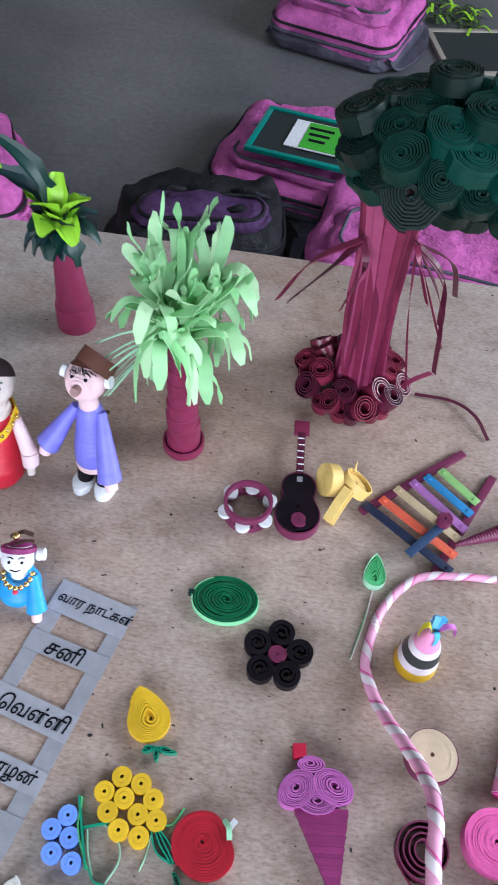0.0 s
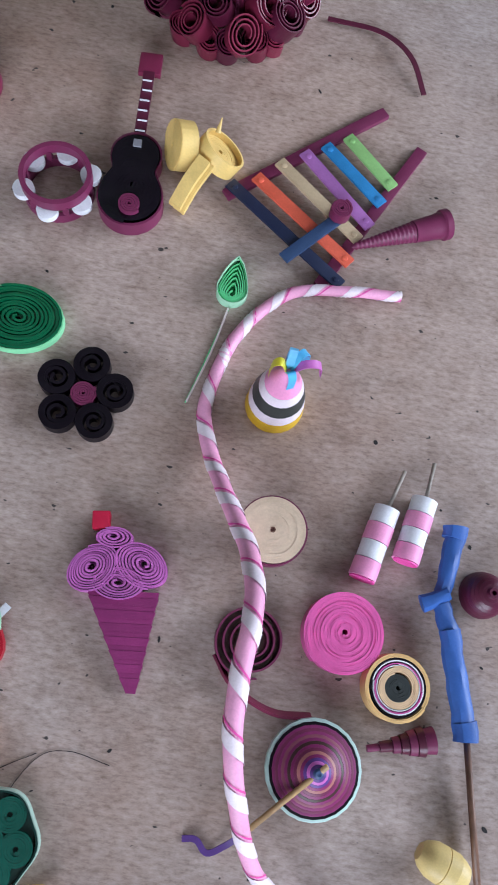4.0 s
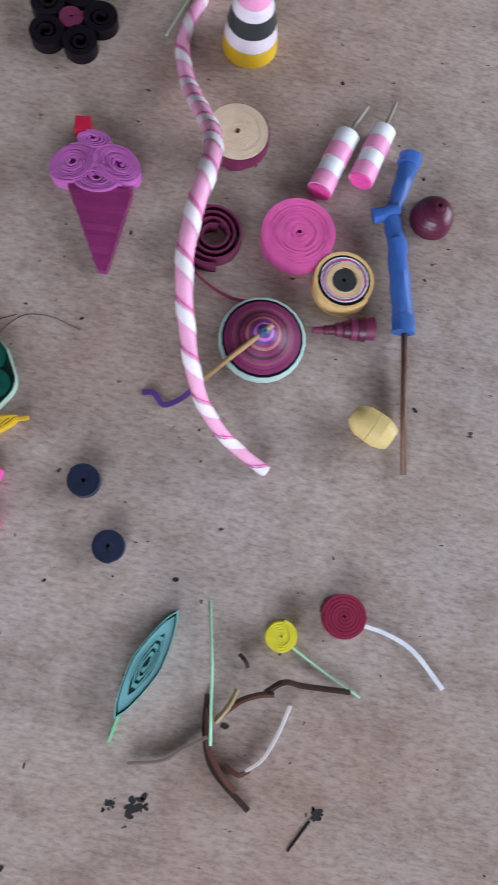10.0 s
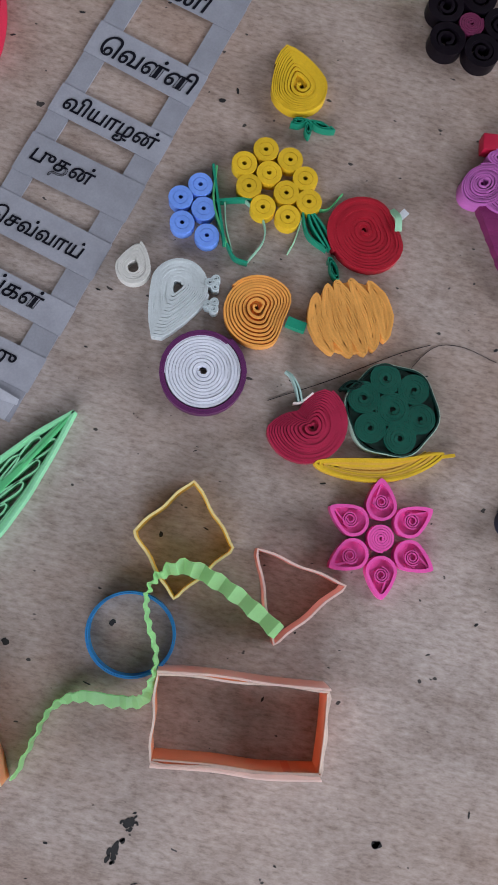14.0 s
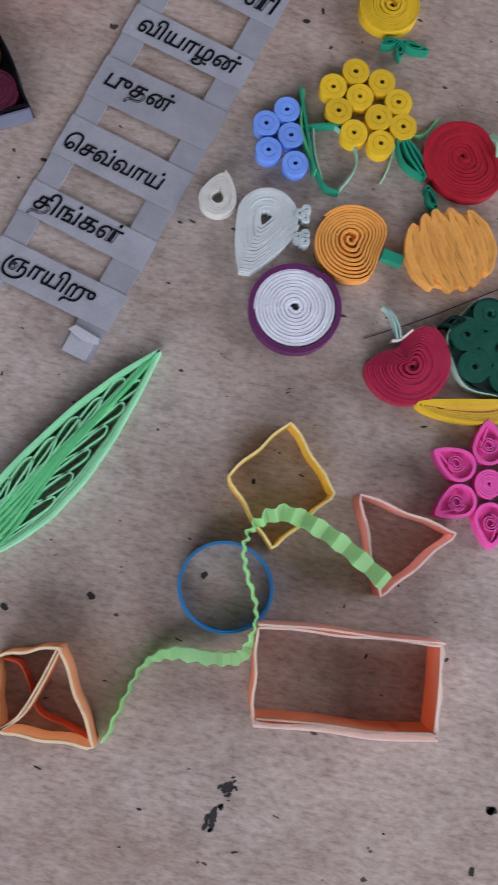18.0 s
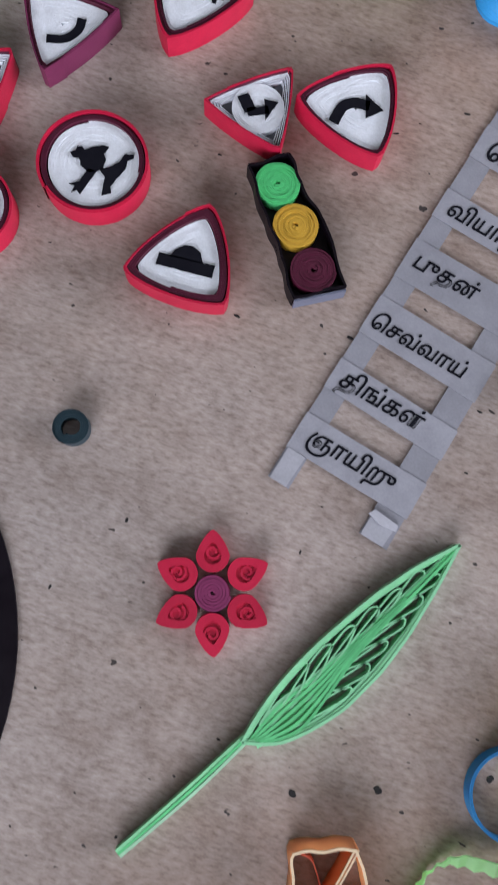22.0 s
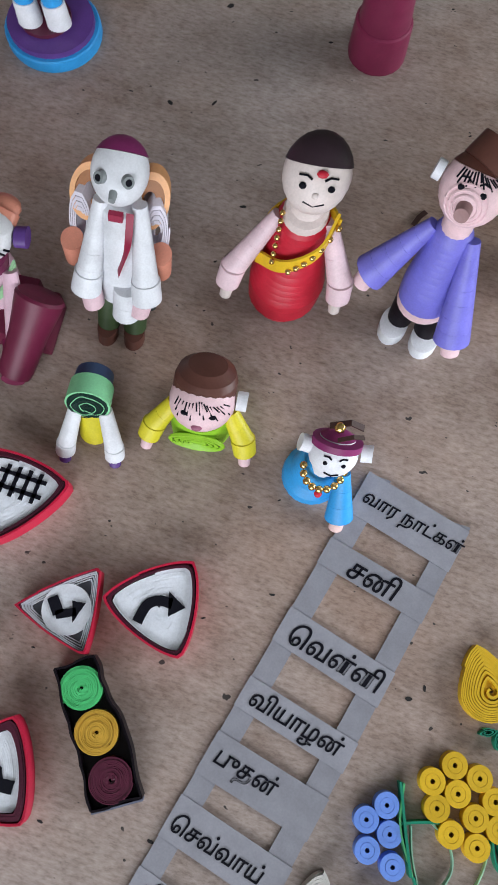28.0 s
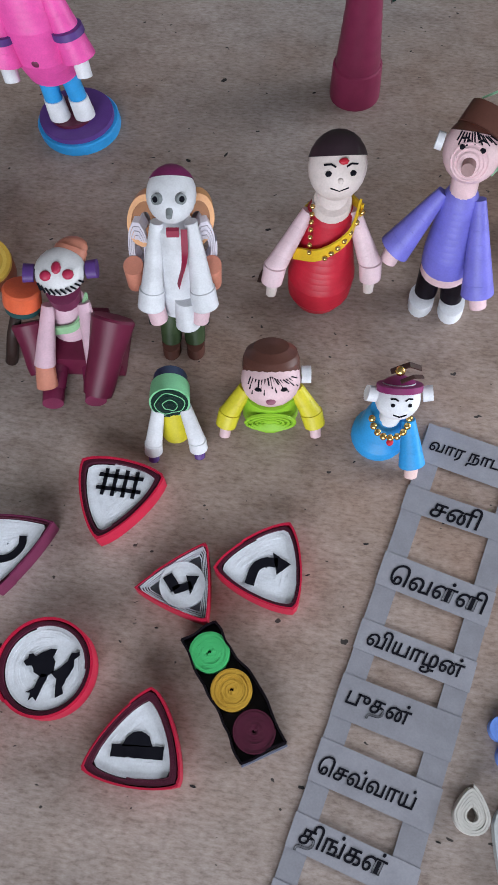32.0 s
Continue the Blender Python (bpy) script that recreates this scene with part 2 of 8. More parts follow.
def lathe(bm, prof, m=Matrix(), seg=20, mi=0):
    """Turns a profile of (radius, height) round the z axis of m."""
    rings = [[m @ Vector((max(r, 1e-5) * math.cos(a), max(r, 1e-5) * math.sin(a), z))
              for a in (2 * math.pi * k / seg for k in range(seg))] for r, z in prof]
    quads(bm, rings, True, mi, caps=True)


def ball(bm, c, s, mi=0, seg=16, m=Matrix()):
    lathe(bm, [(math.sin(math.pi * k / 9), -math.cos(math.pi * k / 9)) for k in range(10)],
          m @ Matrix.LocRotScale(c, None, s if not isinstance(s, float) else (s, s, s)), seg, mi)


def smooth_path(pts, steps=6):
    """Catmull-Rom through the points."""
    p = [Vector(q) if len(q) == 3 else Vector((*q, 0)) for q in pts]
    p = [2 * p[0] - p[1]] + p + [2 * p[-1] - p[-2]]
    out = []
    for a, b, c, d in zip(p, p[1:], p[2:], p[3:]):
        for k in range(steps):
            t = k / steps
            out.append(0.5 * (2 * b + (c - a) * t + (2 * a - 5 * b + 4 * c - d) * t * t + (3 * b - a - 3 * c + d) * t ** 3))
    return out + [p[-2]]


def frames(pts):
    out = []
    for i, p in enumerate(pts):
        t = (pts[min(i + 1, len(pts) - 1)] - pts[max(i - 1, 0)]).normalized()
        side = t.cross(Vector((0, 0, 1)))
        side = side.normalized() if side.length > 1e-3 else Vector((1, 0, 0))
        out.append((t, side, side.cross(t)))
    return out


def tube(bm, pts, r, seg=10, mi=0):
    """A round bar along points; r is one radius or one per point."""
    pts = [Vector(p) for p in pts]
    rs = r if isinstance(r, (list, tuple)) else [r] * len(pts)
    rings = [[p + q * (s * math.cos(a) + u * math.sin(a)) for a in (2 * math.pi * k / seg for k in range(seg))]
             for p, q, (t, s, u) in zip(pts, rs, frames(pts))]
    quads(bm, rings, True, mi, caps=True)


def strip(bm, pts, width, thick=0.0003, flat=False, mi=0, lean=0.0):
    """A paper strip along points: standing on its edge, or lying flat."""
    pts = [Vector(p) for p in pts]
    ws = width if isinstance(width, (list, tuple)) else [width] * len(pts)
    rings = []
    for p, w, (t, s, u) in zip(pts, ws, frames(pts)):
        a, b = (s, Vector((0, 0, 1))) if flat else (Vector((0, 0, 1)) + s * lean, s)
        low, high = (-w / 2, w / 2) if flat else (0, w)
        rings.append([p + a * low - b * thick, p + a * high - b * thick, p + a * high + b * thick, p + a * low + b * thick])
    quads(bm, rings, True, mi, caps=True)


def circle(r):
    return lambda a: r


def lens(a, tip, r, p):
    """Radius of a pointed oval: half length tip, half width r."""
    return (abs(math.cos(a) / tip) ** p + abs(math.sin(a) / r) ** p) ** (-1 / p)


def drop(r, tip, at, sharp=1.35):
    """Teardrop outline with its tip at the angle at (degrees)."""
    return lambda a: lens(a - radians(at), tip, r, sharp) if math.cos(a - radians(at)) > 0 else r


def marquise(r, tip, at, sharp=1.4):
    return lambda a: lens(a - radians(at), tip, r, sharp)


def poly(pts, bulge=0.0):
    """Outline of a polygon round (0, 0), its sides swollen by bulge."""
    def out(a):
        d = Vector((math.cos(a), math.sin(a)))
        for p, q in zip(pts, pts[1:] + pts[:1]):
            p, q = Vector(p), Vector(q)
            e = q - p
            den = d.x * e.y - d.y * e.x
            if abs(den) < 1e-12:
                continue
            r, s = (p.x * e.y - p.y * e.x) / den, (p.x * d.y - p.y * d.x) / den
            if r > 0 and -1e-6 <= s <= 1 + 1e-6:
                return r * (1 + bulge * math.sin(math.pi * min(1, max(0, s))))
        return 0.005
    return out


def coil(bm, out, s0, turns, z, h, fill=0.80, mi=0, c=(0, 0), s1=1.0, seg=30, rough=0.03, dome=0.0, ease=1.0):
    """A strip rolled on its edge: a real spiral of paper with the outline out. ease under 1: loose in the middle, tight outside."""
    n, pitch, ph = int(turns * seg), ease * (s1 - s0) / turns, random.random() * 6.28
    rings = []
    for k in range(n + 1):
        a = 2 * math.pi * k / seg + ph
        s = s0 + (s1 - s0) * (k / n) ** ease
        r, d = out(a % (2 * math.pi)), pitch * fill / 2
        top = z + h * (1 + rough * (noise.noise(Vector((k * 0.13, ph * 9, h * 900))))) + dome * (1 - s * s)
        ca, sa = math.cos(a), math.sin(a)
        lo, hi = max(0.0, s - d) * r, (s + d) * r
        rings.append([(c[0] + lo * ca, c[1] + lo * sa, z), (c[0] + lo * ca, c[1] + lo * sa, top),
                      (c[0] + hi * ca, c[1] + hi * sa, top), (c[0] + hi * ca, c[1] + hi * sa, z)])
    quads(bm, rings, False, mi)


def band(bm, out, s0, s1, z, h, mi=0, c=(0, 0), seg=60):
    """A closed hoop of several glued turns between two scales of an outline."""
    rings = []
    for k in range(seg):
        a = 2 * math.pi * k / seg
        r, ca, sa = out(a), math.cos(a), math.sin(a)
        rings.append([(c[0] + s * r * ca, c[1] + s * r * sa, q) for s, q in ((s0, z), (s0, z + h), (s1, z + h), (s1, z))])
    quads(bm, rings + rings[:1], True, mi)


def plate(bm, pts, z, thick, mi=0):
    """A flat cut-out of some thickness."""
    lo, hi = [bm.verts.new((*p[:2], z)) for p in pts], [bm.verts.new((*p[:2], z + thick)) for p in pts]
    for a in (lo[::-1], hi):
        bm.faces.new(a).material_index = mi
    for i in range(len(pts)):
        j = (i + 1) % len(pts)
        bm.faces.new((lo[i], lo[j], hi[j], hi[i])).material_index = mi


def new_bm():
    return bmesh.new()


def coil_part(name, parent, material, out, h, turns=9, s0=0.06, s1=1.0, z=0.0, c=(0, 0), label="", fill=0.80, dome=0.0, seg=30, ease=1.0):
    bm = new_bm()
    coil(bm, out, s0, turns, z, h, fill, 0, c, s1, seg, 0.04, dome, ease)
    if fill >= 0.74 and h > 0.002:
        band(bm, out, s0, s1 * 0.985, z, h * (0.84 if fill > 0.85 else 0.78), 0, c, 36)
    return part(name, bm, material, parent, label)


def wound(name, parent, material, out, h, turns, focus=(0, 0), r0=0.08, c=(0, 0), z=0.0, fill=0.93, ease=0.7, seg=34, bed=0.86, thick=0.00055, mess=0.012, relief=0.045, label=""):
    """A hand-rolled strip whose eye sits off the middle: tight where it is pressed, loose elsewhere, over a lower bed."""
    bm = new_bm()
    n, ph = int(turns * seg), random.random() * 6.28
    rings = []
    for k in range(n + 1):
        a, f = 2 * math.pi * k / seg + ph, k / n
        s = r0 + (1 - r0) * f ** ease
        step = ease * (1 - r0) / turns * max(f, 0.02) ** (ease - 1)
        r, ca, sa = out(a % (2 * math.pi)), math.cos(a), math.sin(a)
        s *= 1 + mess * noise.noise(Vector((k * 0.09, ph * 5, 3.1))) * (1 - f)
        d = min(thick, r * step * fill / 2)
        top = z + h * (1 + relief * noise.noise(Vector((k / seg * 1.9, ph * 7, 0.4))) + 0.02 * noise.noise(Vector((k * 0.3, ph, 1.7))))
        cx, cy = c[0] + focus[0] * (1 - s), c[1] + focus[1] * (1 - s)
        lo, hi = max(0.0, r * s - d), r * s + d
        rings.append([(cx + lo * ca, cy + lo * sa, z), (cx + lo * ca, cy + lo * sa, top), (cx + hi * ca, cy + hi * sa, top), (cx + hi * ca, cy + hi * sa, z)])
    quads(bm, rings, False)
    if bed:
        rows = []
        for s in (0.97, r0 * 1.05):
            rows.append([(c[0] + focus[0] * (1 - s) + out(a) * s * math.cos(a), c[1] + focus[1] * (1 - s) + out(a) * s * math.sin(a), z + h * bed) for a in (2 * math.pi * k / 44 for k in range(44))])
        quads(bm, rows, True)
    return part(name, bm, material, parent, label)


def settle(ob, tall, dy=0.0):
    """Sets a thing's height and slides it back a little."""
    ob.scale.z = tall
    ob.location.y += dy
    return ob


def roll_part(name, parent, material, out, h, edges=(0.18, 0.58, 1.0), c=(0, 0), gap=0.03):
    """A tightly wound coil: solid rings with hairline grooves."""
    bm = new_bm()
    for a, b in zip(edges, edges[1:]):
        band(bm, out, a, b - gap, 0.0, h * random.uniform(0.98, 1.02), 0, c, 40)
    band(bm, out, edges[0], edges[-1] - 0.01, 0.0, h * 0.93, 0, c, 40)
    return part(name, bm, material, parent)


def band_part(name, parent, material, out, s0, s1, h, z=0.0, c=(0, 0), label=""):
    bm = new_bm()
    band(bm, out, s0, s1, z, h, 0, c)
    return part(name, bm, material, parent, label)


def strip_part(name, parent, material, pts, width, flat=False, thick=0.0003, label="", lean=0.0, steps=6):
    bm = new_bm()
    strip(bm, smooth_path(pts, steps) if steps else [Vector(p) for p in pts], width, thick, flat, 0, lean)
    return part(name, bm, material, parent, label)


def tube_part(name, parent, material, pts, r, label="", seg=10, steps=0):
    bm = new_bm()
    tube(bm, smooth_path(pts, steps) if steps else pts, r, seg)
    return part(name, bm, material, parent, label, smooth=True)


def lathe_part(name, parent, material, prof, m=Matrix(), label="", seg=24):
    bm = new_bm()
    lathe(bm, prof, m, seg)
    return part(name, bm, material, parent, label)


# ---- the room ----
def setting(name, label, category, bm, material):
    return tagged(part(name, bm, material), label, category, kind="structure")


X0, X1, Y0, Y1, TOP = -3.0, 3.0, -2.5, 4.2, 2.35
bm = new_bm()
box(bm, ((X0 + X1) / 2, (Y0 + Y1) / 2, FLOOR - 0.05), (X1 - X0 + 0.4, Y1 - Y0 + 0.4, 0.1))
setting("floor", "dark grey worn cement classroom floor", "floor", bm, CEMENT)
bm = new_bm()
box(bm, ((X0 + X1) / 2, (Y0 + Y1) / 2, TOP + 0.05), (X1 - X0 + 0.4, Y1 - Y0 + 0.4, 0.1))
setting("ceiling", "plain grey painted ceiling", "ceiling", bm, CEILING_PAINT)


def wall(name, along_x, at, lo, hi, hole=None):
    """A wall 0.2 m thick, with one window hole (from, to, sill, head)."""
    bm = new_bm()
    spans = [(lo, hi, FLOOR, TOP)] if not hole else [
        (lo, hole[0], FLOOR, TOP), (hole[1], hi, FLOOR, TOP), (hole[0], hole[1], FLOOR, hole[2]), (hole[0], hole[1], hole[3], TOP)]
    for a, b, z0, z1 in spans:
        c, s = ((a + b) / 2, at, (z0 + z1) / 2), (b - a, 0.2, z1 - z0)
        box(bm, c if along_x else (c[1], c[0], c[2]), s if along_x else (s[1], s[0], s[2]))
    setting(name, "plain cream painted classroom wall", "wall", bm, WALL_PAINT)


wall("wall_north", True, Y1 + 0.1, X0 - 0.2, X1 + 0.2)
wall("wall_west", False, X0 - 0.1, Y0, Y1)
wall("wall_east", False, X1 + 0.1, Y0, Y1, (-0.7, 1.8, 0.25, 1.65))
wall("wall_south", True, Y0 - 0.1, X0 - 0.2, X1 + 0.2, (-1.45, 0.85, 0.4, 1.7))

# ---- the table ----
table = thing("table", "worn brown hardboard display table with dark stains", "table", -0.02, 0.0703, FLOOR, -5.5)
bm = new_bm()
box(bm, (0, 0, 0.735), (1.30, 0.735, 0.03), bevel=0.003)
part("tabletop", bm, HARDBOARD, table, "brown fibrous hardboard top")
for sx in (-1, 1):
    for sy in (-1, 1):
        bm = new_bm()
        box(bm, (sx * 0.58, sy * 0.31, 0.36), (0.05, 0.05, 0.72), bevel=0.004)
        part("leg", bm, LEG_WOOD, table)
for sy in (-1, 1):
    bm = new_bm()
    box(bm, (0, sy * 0.31, 0.665), (1.11, 0.025, 0.09), bevel=0.003)
    part("apron", bm, LEG_WOOD, table)

# ---- school bags and slates on the floor behind the table ----


def rounded(w, l, r, n=6):
    """Outline of a rounded rectangle."""
    pts = []
    for cx, cy, a0 in ((w / 2 - r, l / 2 - r, 0), (-w / 2 + r, l / 2 - r, 90), (-w / 2 + r, -l / 2 + r, 180), (w / 2 - r, -l / 2 + r, 270)):
        for k in range(n + 1):
            a = radians(a0 + 90 * k / n)
            pts.append((cx + r * math.cos(a), cy + r * math.sin(a)))
    return pts


def pillow(bm, w, l, h, r, z=0.0, slump=0.0, mi=0, folds=0.10):
    """A stuffed, sagging and creased cushion shape."""
    rings = []
    for f, q in ((0.90, 0.0), (0.985, 0.12), (1.0, 0.3), (1.01, 0.5), (1.0, 0.68), (0.965, 0.84), (0.90, 0.94), (0.78, 1.0), (0.62, 1.0), (0.45, 1.01), (0.26, 1.02), (0.02, 1.02)):
        ring = []
        base = rounded(w * f, l * f, r * f)
        fine = [(a[0] + (b[0] - a[0]) * k / 4, a[1] + (b[1] - a[1]) * k / 4) for a, b in zip(base, base[1:] + base[:1]) for k in range(4)]
        for x, y in fine:
            p = Vector((x, y, q * h)) / max(w, l)
            bump = folds * h * (1.3 * noise.noise(p * 4 + Vector((w * 30, 0, q))) + 0.8 * noise.noise(Vector((p.x * 11, p.y * 5, q * 3 + l * 9))))
            out = 1 + folds * 0.35 * noise.noise(Vector((p.x * 6, p.y * 6, q * 4 + 7)))
            ring.append((x * out, y * out, z + h * q * (1 - slump * (0.5 - y / l)) + bump * min(1, q * 2)))
        rings.append(ring)
    quads(bm, rings, True, mi, caps=True)


def backpack(label, x, y, rz, w, l, h, body, trim, front, m_tilt=0.0):
    bag = thing("school_bag", label, "bag", x, y, FLOOR, rz, "school bags on the floor")
    bag.matrix_basis = pose(x, y, FLOOR, m_tilt, 0, rz)
    bm = new_bm()
    pillow(bm, w, l, h, 0.06, 0.004, 0.25, folds=0.18)
    part("body", bm, body, bag, smooth=True)
    bm = new_bm()
    pillow(bm, w * 0.80, l * 0.50, h * 0.30, 0.045, h * 0.78, 0.2, folds=0.35)
    o = part("front_pocket", bm, front, bag, smooth=True)
    o.location = (0, -l * 0.17, 0)
    for name, k, z, mat in (("piping", 1.012, 0.46, trim), ("zipper", 1.008, 0.66, NYLON_BLACK)):
        pts = [Vector((px, py, h * z * (1 - 0.25 * (0.5 - py / l)) + 0.004)) for px, py in rounded(w * k, l * k, 0.06)]
        bm = new_bm()
        tube(bm, pts + [pts[0]], 0.006 if name == "piping" else 0.004, 6)
        part(name, bm, mat, bag, smooth=True)
    pts = [Vector((px, py - l * 0.17, h * 1.02)) for px, py in rounded(w * 0.74, l * 0.44, 0.04)]
    bm = new_bm()
    tube(bm, pts + [pts[0]], 0.004, 6)
    part("pocket_seam", bm, trim, bag, smooth=True)
    bm = new_bm()
    pillow(bm, w * 1.03, l * 1.03, h * 0.42, 0.06, 0.003, 0.2, folds=0.18)
    part("back_panel", bm, trim, bag, smooth=True)
    for k in range(5):
        x, y = random.uniform(-0.4, 0.4) * w, random.uniform(-0.4, 0.35) * l
        a = random.uniform(-0.8, 0.8)
        tube_part("crease", bag, body, [(x - 0.05 * math.cos(a), y - 0.05 * math.sin(a), h * 0.90), (x, y, h * 1.0), (x + 0.05 * math.cos(a), y + 0.05 * math.sin(a), h * 0.90)], [0.004, 0.010, 0.004], seg=6)
    for sx in (-1, 1):
        strip_part("strap", bag, trim, [(sx * w * 0.22, l * 0.47, h * 0.5), (sx * w * 0.34, l * 0.56, h * 0.25), (sx * w * 0.48, l * 0.48, 0.012),
                                        (sx * w * 0.56, l * 0.15, 0.008), (sx * w * 0.52, -l * 0.3, 0.012), (sx * w * 0.46, -l * 0.42, h * 0.3)], 0.045, True, 0.004)
    tube_part("carry_handle", bag, trim, [(-0.035, l * 0.48, h * 0.6), (-0.03, l * 0.54, h * 0.66), (0.03, l * 0.54, h * 0.66), (0.035, l * 0.48, h * 0.6)], 0.007, steps=5)
    return bag


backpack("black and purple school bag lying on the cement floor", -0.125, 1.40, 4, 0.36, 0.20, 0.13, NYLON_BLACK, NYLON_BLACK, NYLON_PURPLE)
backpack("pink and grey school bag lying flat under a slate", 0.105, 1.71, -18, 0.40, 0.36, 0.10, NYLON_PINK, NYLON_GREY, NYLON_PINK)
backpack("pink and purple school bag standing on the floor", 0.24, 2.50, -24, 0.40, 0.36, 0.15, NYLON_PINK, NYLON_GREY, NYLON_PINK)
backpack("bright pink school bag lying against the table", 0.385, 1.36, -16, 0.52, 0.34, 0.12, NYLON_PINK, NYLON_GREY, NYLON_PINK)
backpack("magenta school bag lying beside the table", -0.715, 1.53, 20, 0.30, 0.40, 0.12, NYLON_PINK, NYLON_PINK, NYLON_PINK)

slate = thing("writing_slate", "black writing slate with a teal plastic frame on a bag", "slate", 0.105, 1.685, FLOOR + 0.132, -18)
bm = new_bm()
box(bm, (0, 0, 0.004), (0.285, 0.205, 0.005))
part("board", bm, SLATE, slate)
for c, s in (((0, 0.11, 0.005), (0.315, 0.016, 0.012)), ((0, -0.11, 0.005), (0.315, 0.016, 0.012)), ((0.15, 0, 0.005), (0.016, 0.204, 0.012)), ((-0.15, 0, 0.005), (0.016, 0.204, 0.012))):
    bm = new_bm()
    box(bm, c, s, bevel=0.003)
    part("frame_bar", bm, TEAL_PLASTIC, slate)
cover = thing("printed_card", "green and white printed card lying on a slate", "card", 0.140, 1.678, FLOOR + 0.1415, -18)
bm = new_bm()
box(bm, (0, 0, 0), (0.19, 0.14, 0.003))
part("card", bm, WHITE, cover)
bm = new_bm()
box(bm, (0.02, 0, 0.0022), (0.15, 0.132, 0.001))
part("green_panel", bm, plain("printed_green", (0.06, 0.40, 0.03), 0.5), cover)
for k in range(3):
    bm = new_bm()
    box(bm, (-0.015, 0.036 - 0.03 * k, 0.0032), (0.07 - 0.012 * k, 0.012, 0.0008))
    part("print_bar", bm, INK, cover)
bm = new_bm()
ball(bm, (0.065, 0.0, 0.0026), (0.018, 0.03, 0.0012))
part("print_patch", bm, WHITE, cover)

for ob, y in ((slate, 1.655), (cover, 1.650)):
    ob.matrix_basis = pose(0.112 if ob is slate else 0.140, y, ob.location.z, 0, 0, -16) @ Matrix.Scale(0.86, 4)
slate2 = thing("writing_slate", "black slate with a pale wooden frame on the floor", "slate", 0.70, 2.47, FLOOR + 0.02, 8)
bm = new_bm()
box(bm, (0, 0, 0.006), (0.33, 0.26, 0.005))
part("board", bm, SLATE, slate2)
for c, s in (((0, 0.14, 0.006), (0.36, 0.018, 0.014)), ((0, -0.14, 0.006), (0.36, 0.018, 0.014)), ((0.172, 0, 0.006), (0.018, 0.262, 0.014)), ((-0.172, 0, 0.006), (0.018, 0.262, 0.014))):
    bm = new_bm()
    box(bm, c, s, bevel=0.003)
    part("frame_bar", bm, PALE_WOOD, slate2)
slate2.location.z = FLOOR + 0.001
herb = thing("leafy_scraps", "heap of green leafy scraps on the floor", "leaves", 0.61, 2.70, FLOOR)
for k in range(46):
    a, r = random.random() * 6.28, 0.10 * math.sqrt(random.random())
    p = Vector((r * math.cos(a), r * math.sin(a), 0.006 + 0.05 * (1 - r / 0.11) * random.random()))
    b = random.random() * 6.28
    strip_part("leaf", herb, OLIVE if k % 3 else LIME, [p, p + Vector((0.03 * math.cos(b), 0.03 * math.sin(b), 0.015)), p + Vector((0.06 * math.cos(b), 0.06 * math.sin(b), -0.002))],
               0.010, True, 0.0006, steps=3)

# ---- paper trees ----


def crumpled_leaf(bm, root, tip, width, mi=0, n=5, twist=0.4):
    """A ragged hand-torn leaf from root to tip, folded along its rib."""
    root, tip = Vector(root), Vector(tip)
    d = tip - root
    side = d.cross(Vector((0, 0, 1)))
    side = side.normalized() if side.length > 1e-6 else Vector((1, 0, 0))
    up = side.cross(d).normalized()
    rows = []
    for k in range(n + 1):
        t = k / n
        w = width * (0.9 + 0.2 * (k % 2)) * (0.25 + 1.5 * t * (1 - t) + 0.25 * (1 - t)) * random.uniform(0.7, 1.25)
        mid = root + d * t + up * 0.18 * d.length * math.sin(math.pi * t)
        sw = side * math.cos(twist * t) + up * math.sin(twist * t)
        rows.append([mid - sw * w * 0.5 + up * w * 0.2, mid - sw * w * 0.22, mid, mid + sw * w * 0.25, mid + sw * w * 0.5 + up * w * 0.25])
    quads(bm, rows, False, mi)


DARK_TEAL = paper((0.010, 0.030, 0.036))
dark_palm = thing("paper_palm_tree", "paper palm with a crimson cone trunk and dark crumpled leaves", "paper tree", -0.1148, 0.3535, 0, 0, "paper trees")
prof = []
for k in range(13):
    z = 0.074 * k / 12
    r = 0.0116 - 0.0062 * k / 12
    prof += [(r + (0.0004 if k < 5 else 0.0002), z), (r + 0.0001, z + 0.0042)]
lathe_part("trunk", dark_palm, CRIMSON, prof, Matrix(), "crimson rolled paper cone")
lathe_part("base_ring", dark_palm, CRIMSON, [(0.0118, 0.0), (0.0122, 0.001), (0.0116, 0.017), (0.0108, 0.0175)])
for k in range(26):
    a = 2 * math.pi * k / 26 + random.uniform(-0.2, 0.2)
    low = k % 2
    r = random.uniform(0.014, 0.022)
    bm = new_bm()
    crumpled_leaf(bm, (0.002 * math.cos(a), 0.002 * math.sin(a), 0.075), (r * math.cos(a), r * math.sin(a), random.uniform(0.056, 0.066) if low else 0.070 + random.uniform(0, 0.018)), random.uniform(0.013, 0.021), twist=random.uniform(-0.9, 0.9))
    part("leaf", bm, BOTTLE if k % 3 else DARK_TEAL, dark_palm, "ragged dark green paper leaf")
for k, (tx, ty, tz) in enumerate(((-0.008, -0.006, 0.098), (0.006, -0.010, 0.092), (0.000, 0.008, 0.106), (0.012, 0.002, 0.096), (-0.016, 0.004, 0.104), (-0.004, -0.014, 0.086), (0.008, -0.014, 0.082))):
    bm = new_bm()
    crumpled_leaf(bm, (tx * 0.15, ty * 0.15, 0.078), (tx * 1.5, ty * 1.4, tz - 0.006), 0.021, twist=random.uniform(-0.8, 0.8))
    part("leaf", bm, LIME, dark_palm, "torn lime green paper leaf")
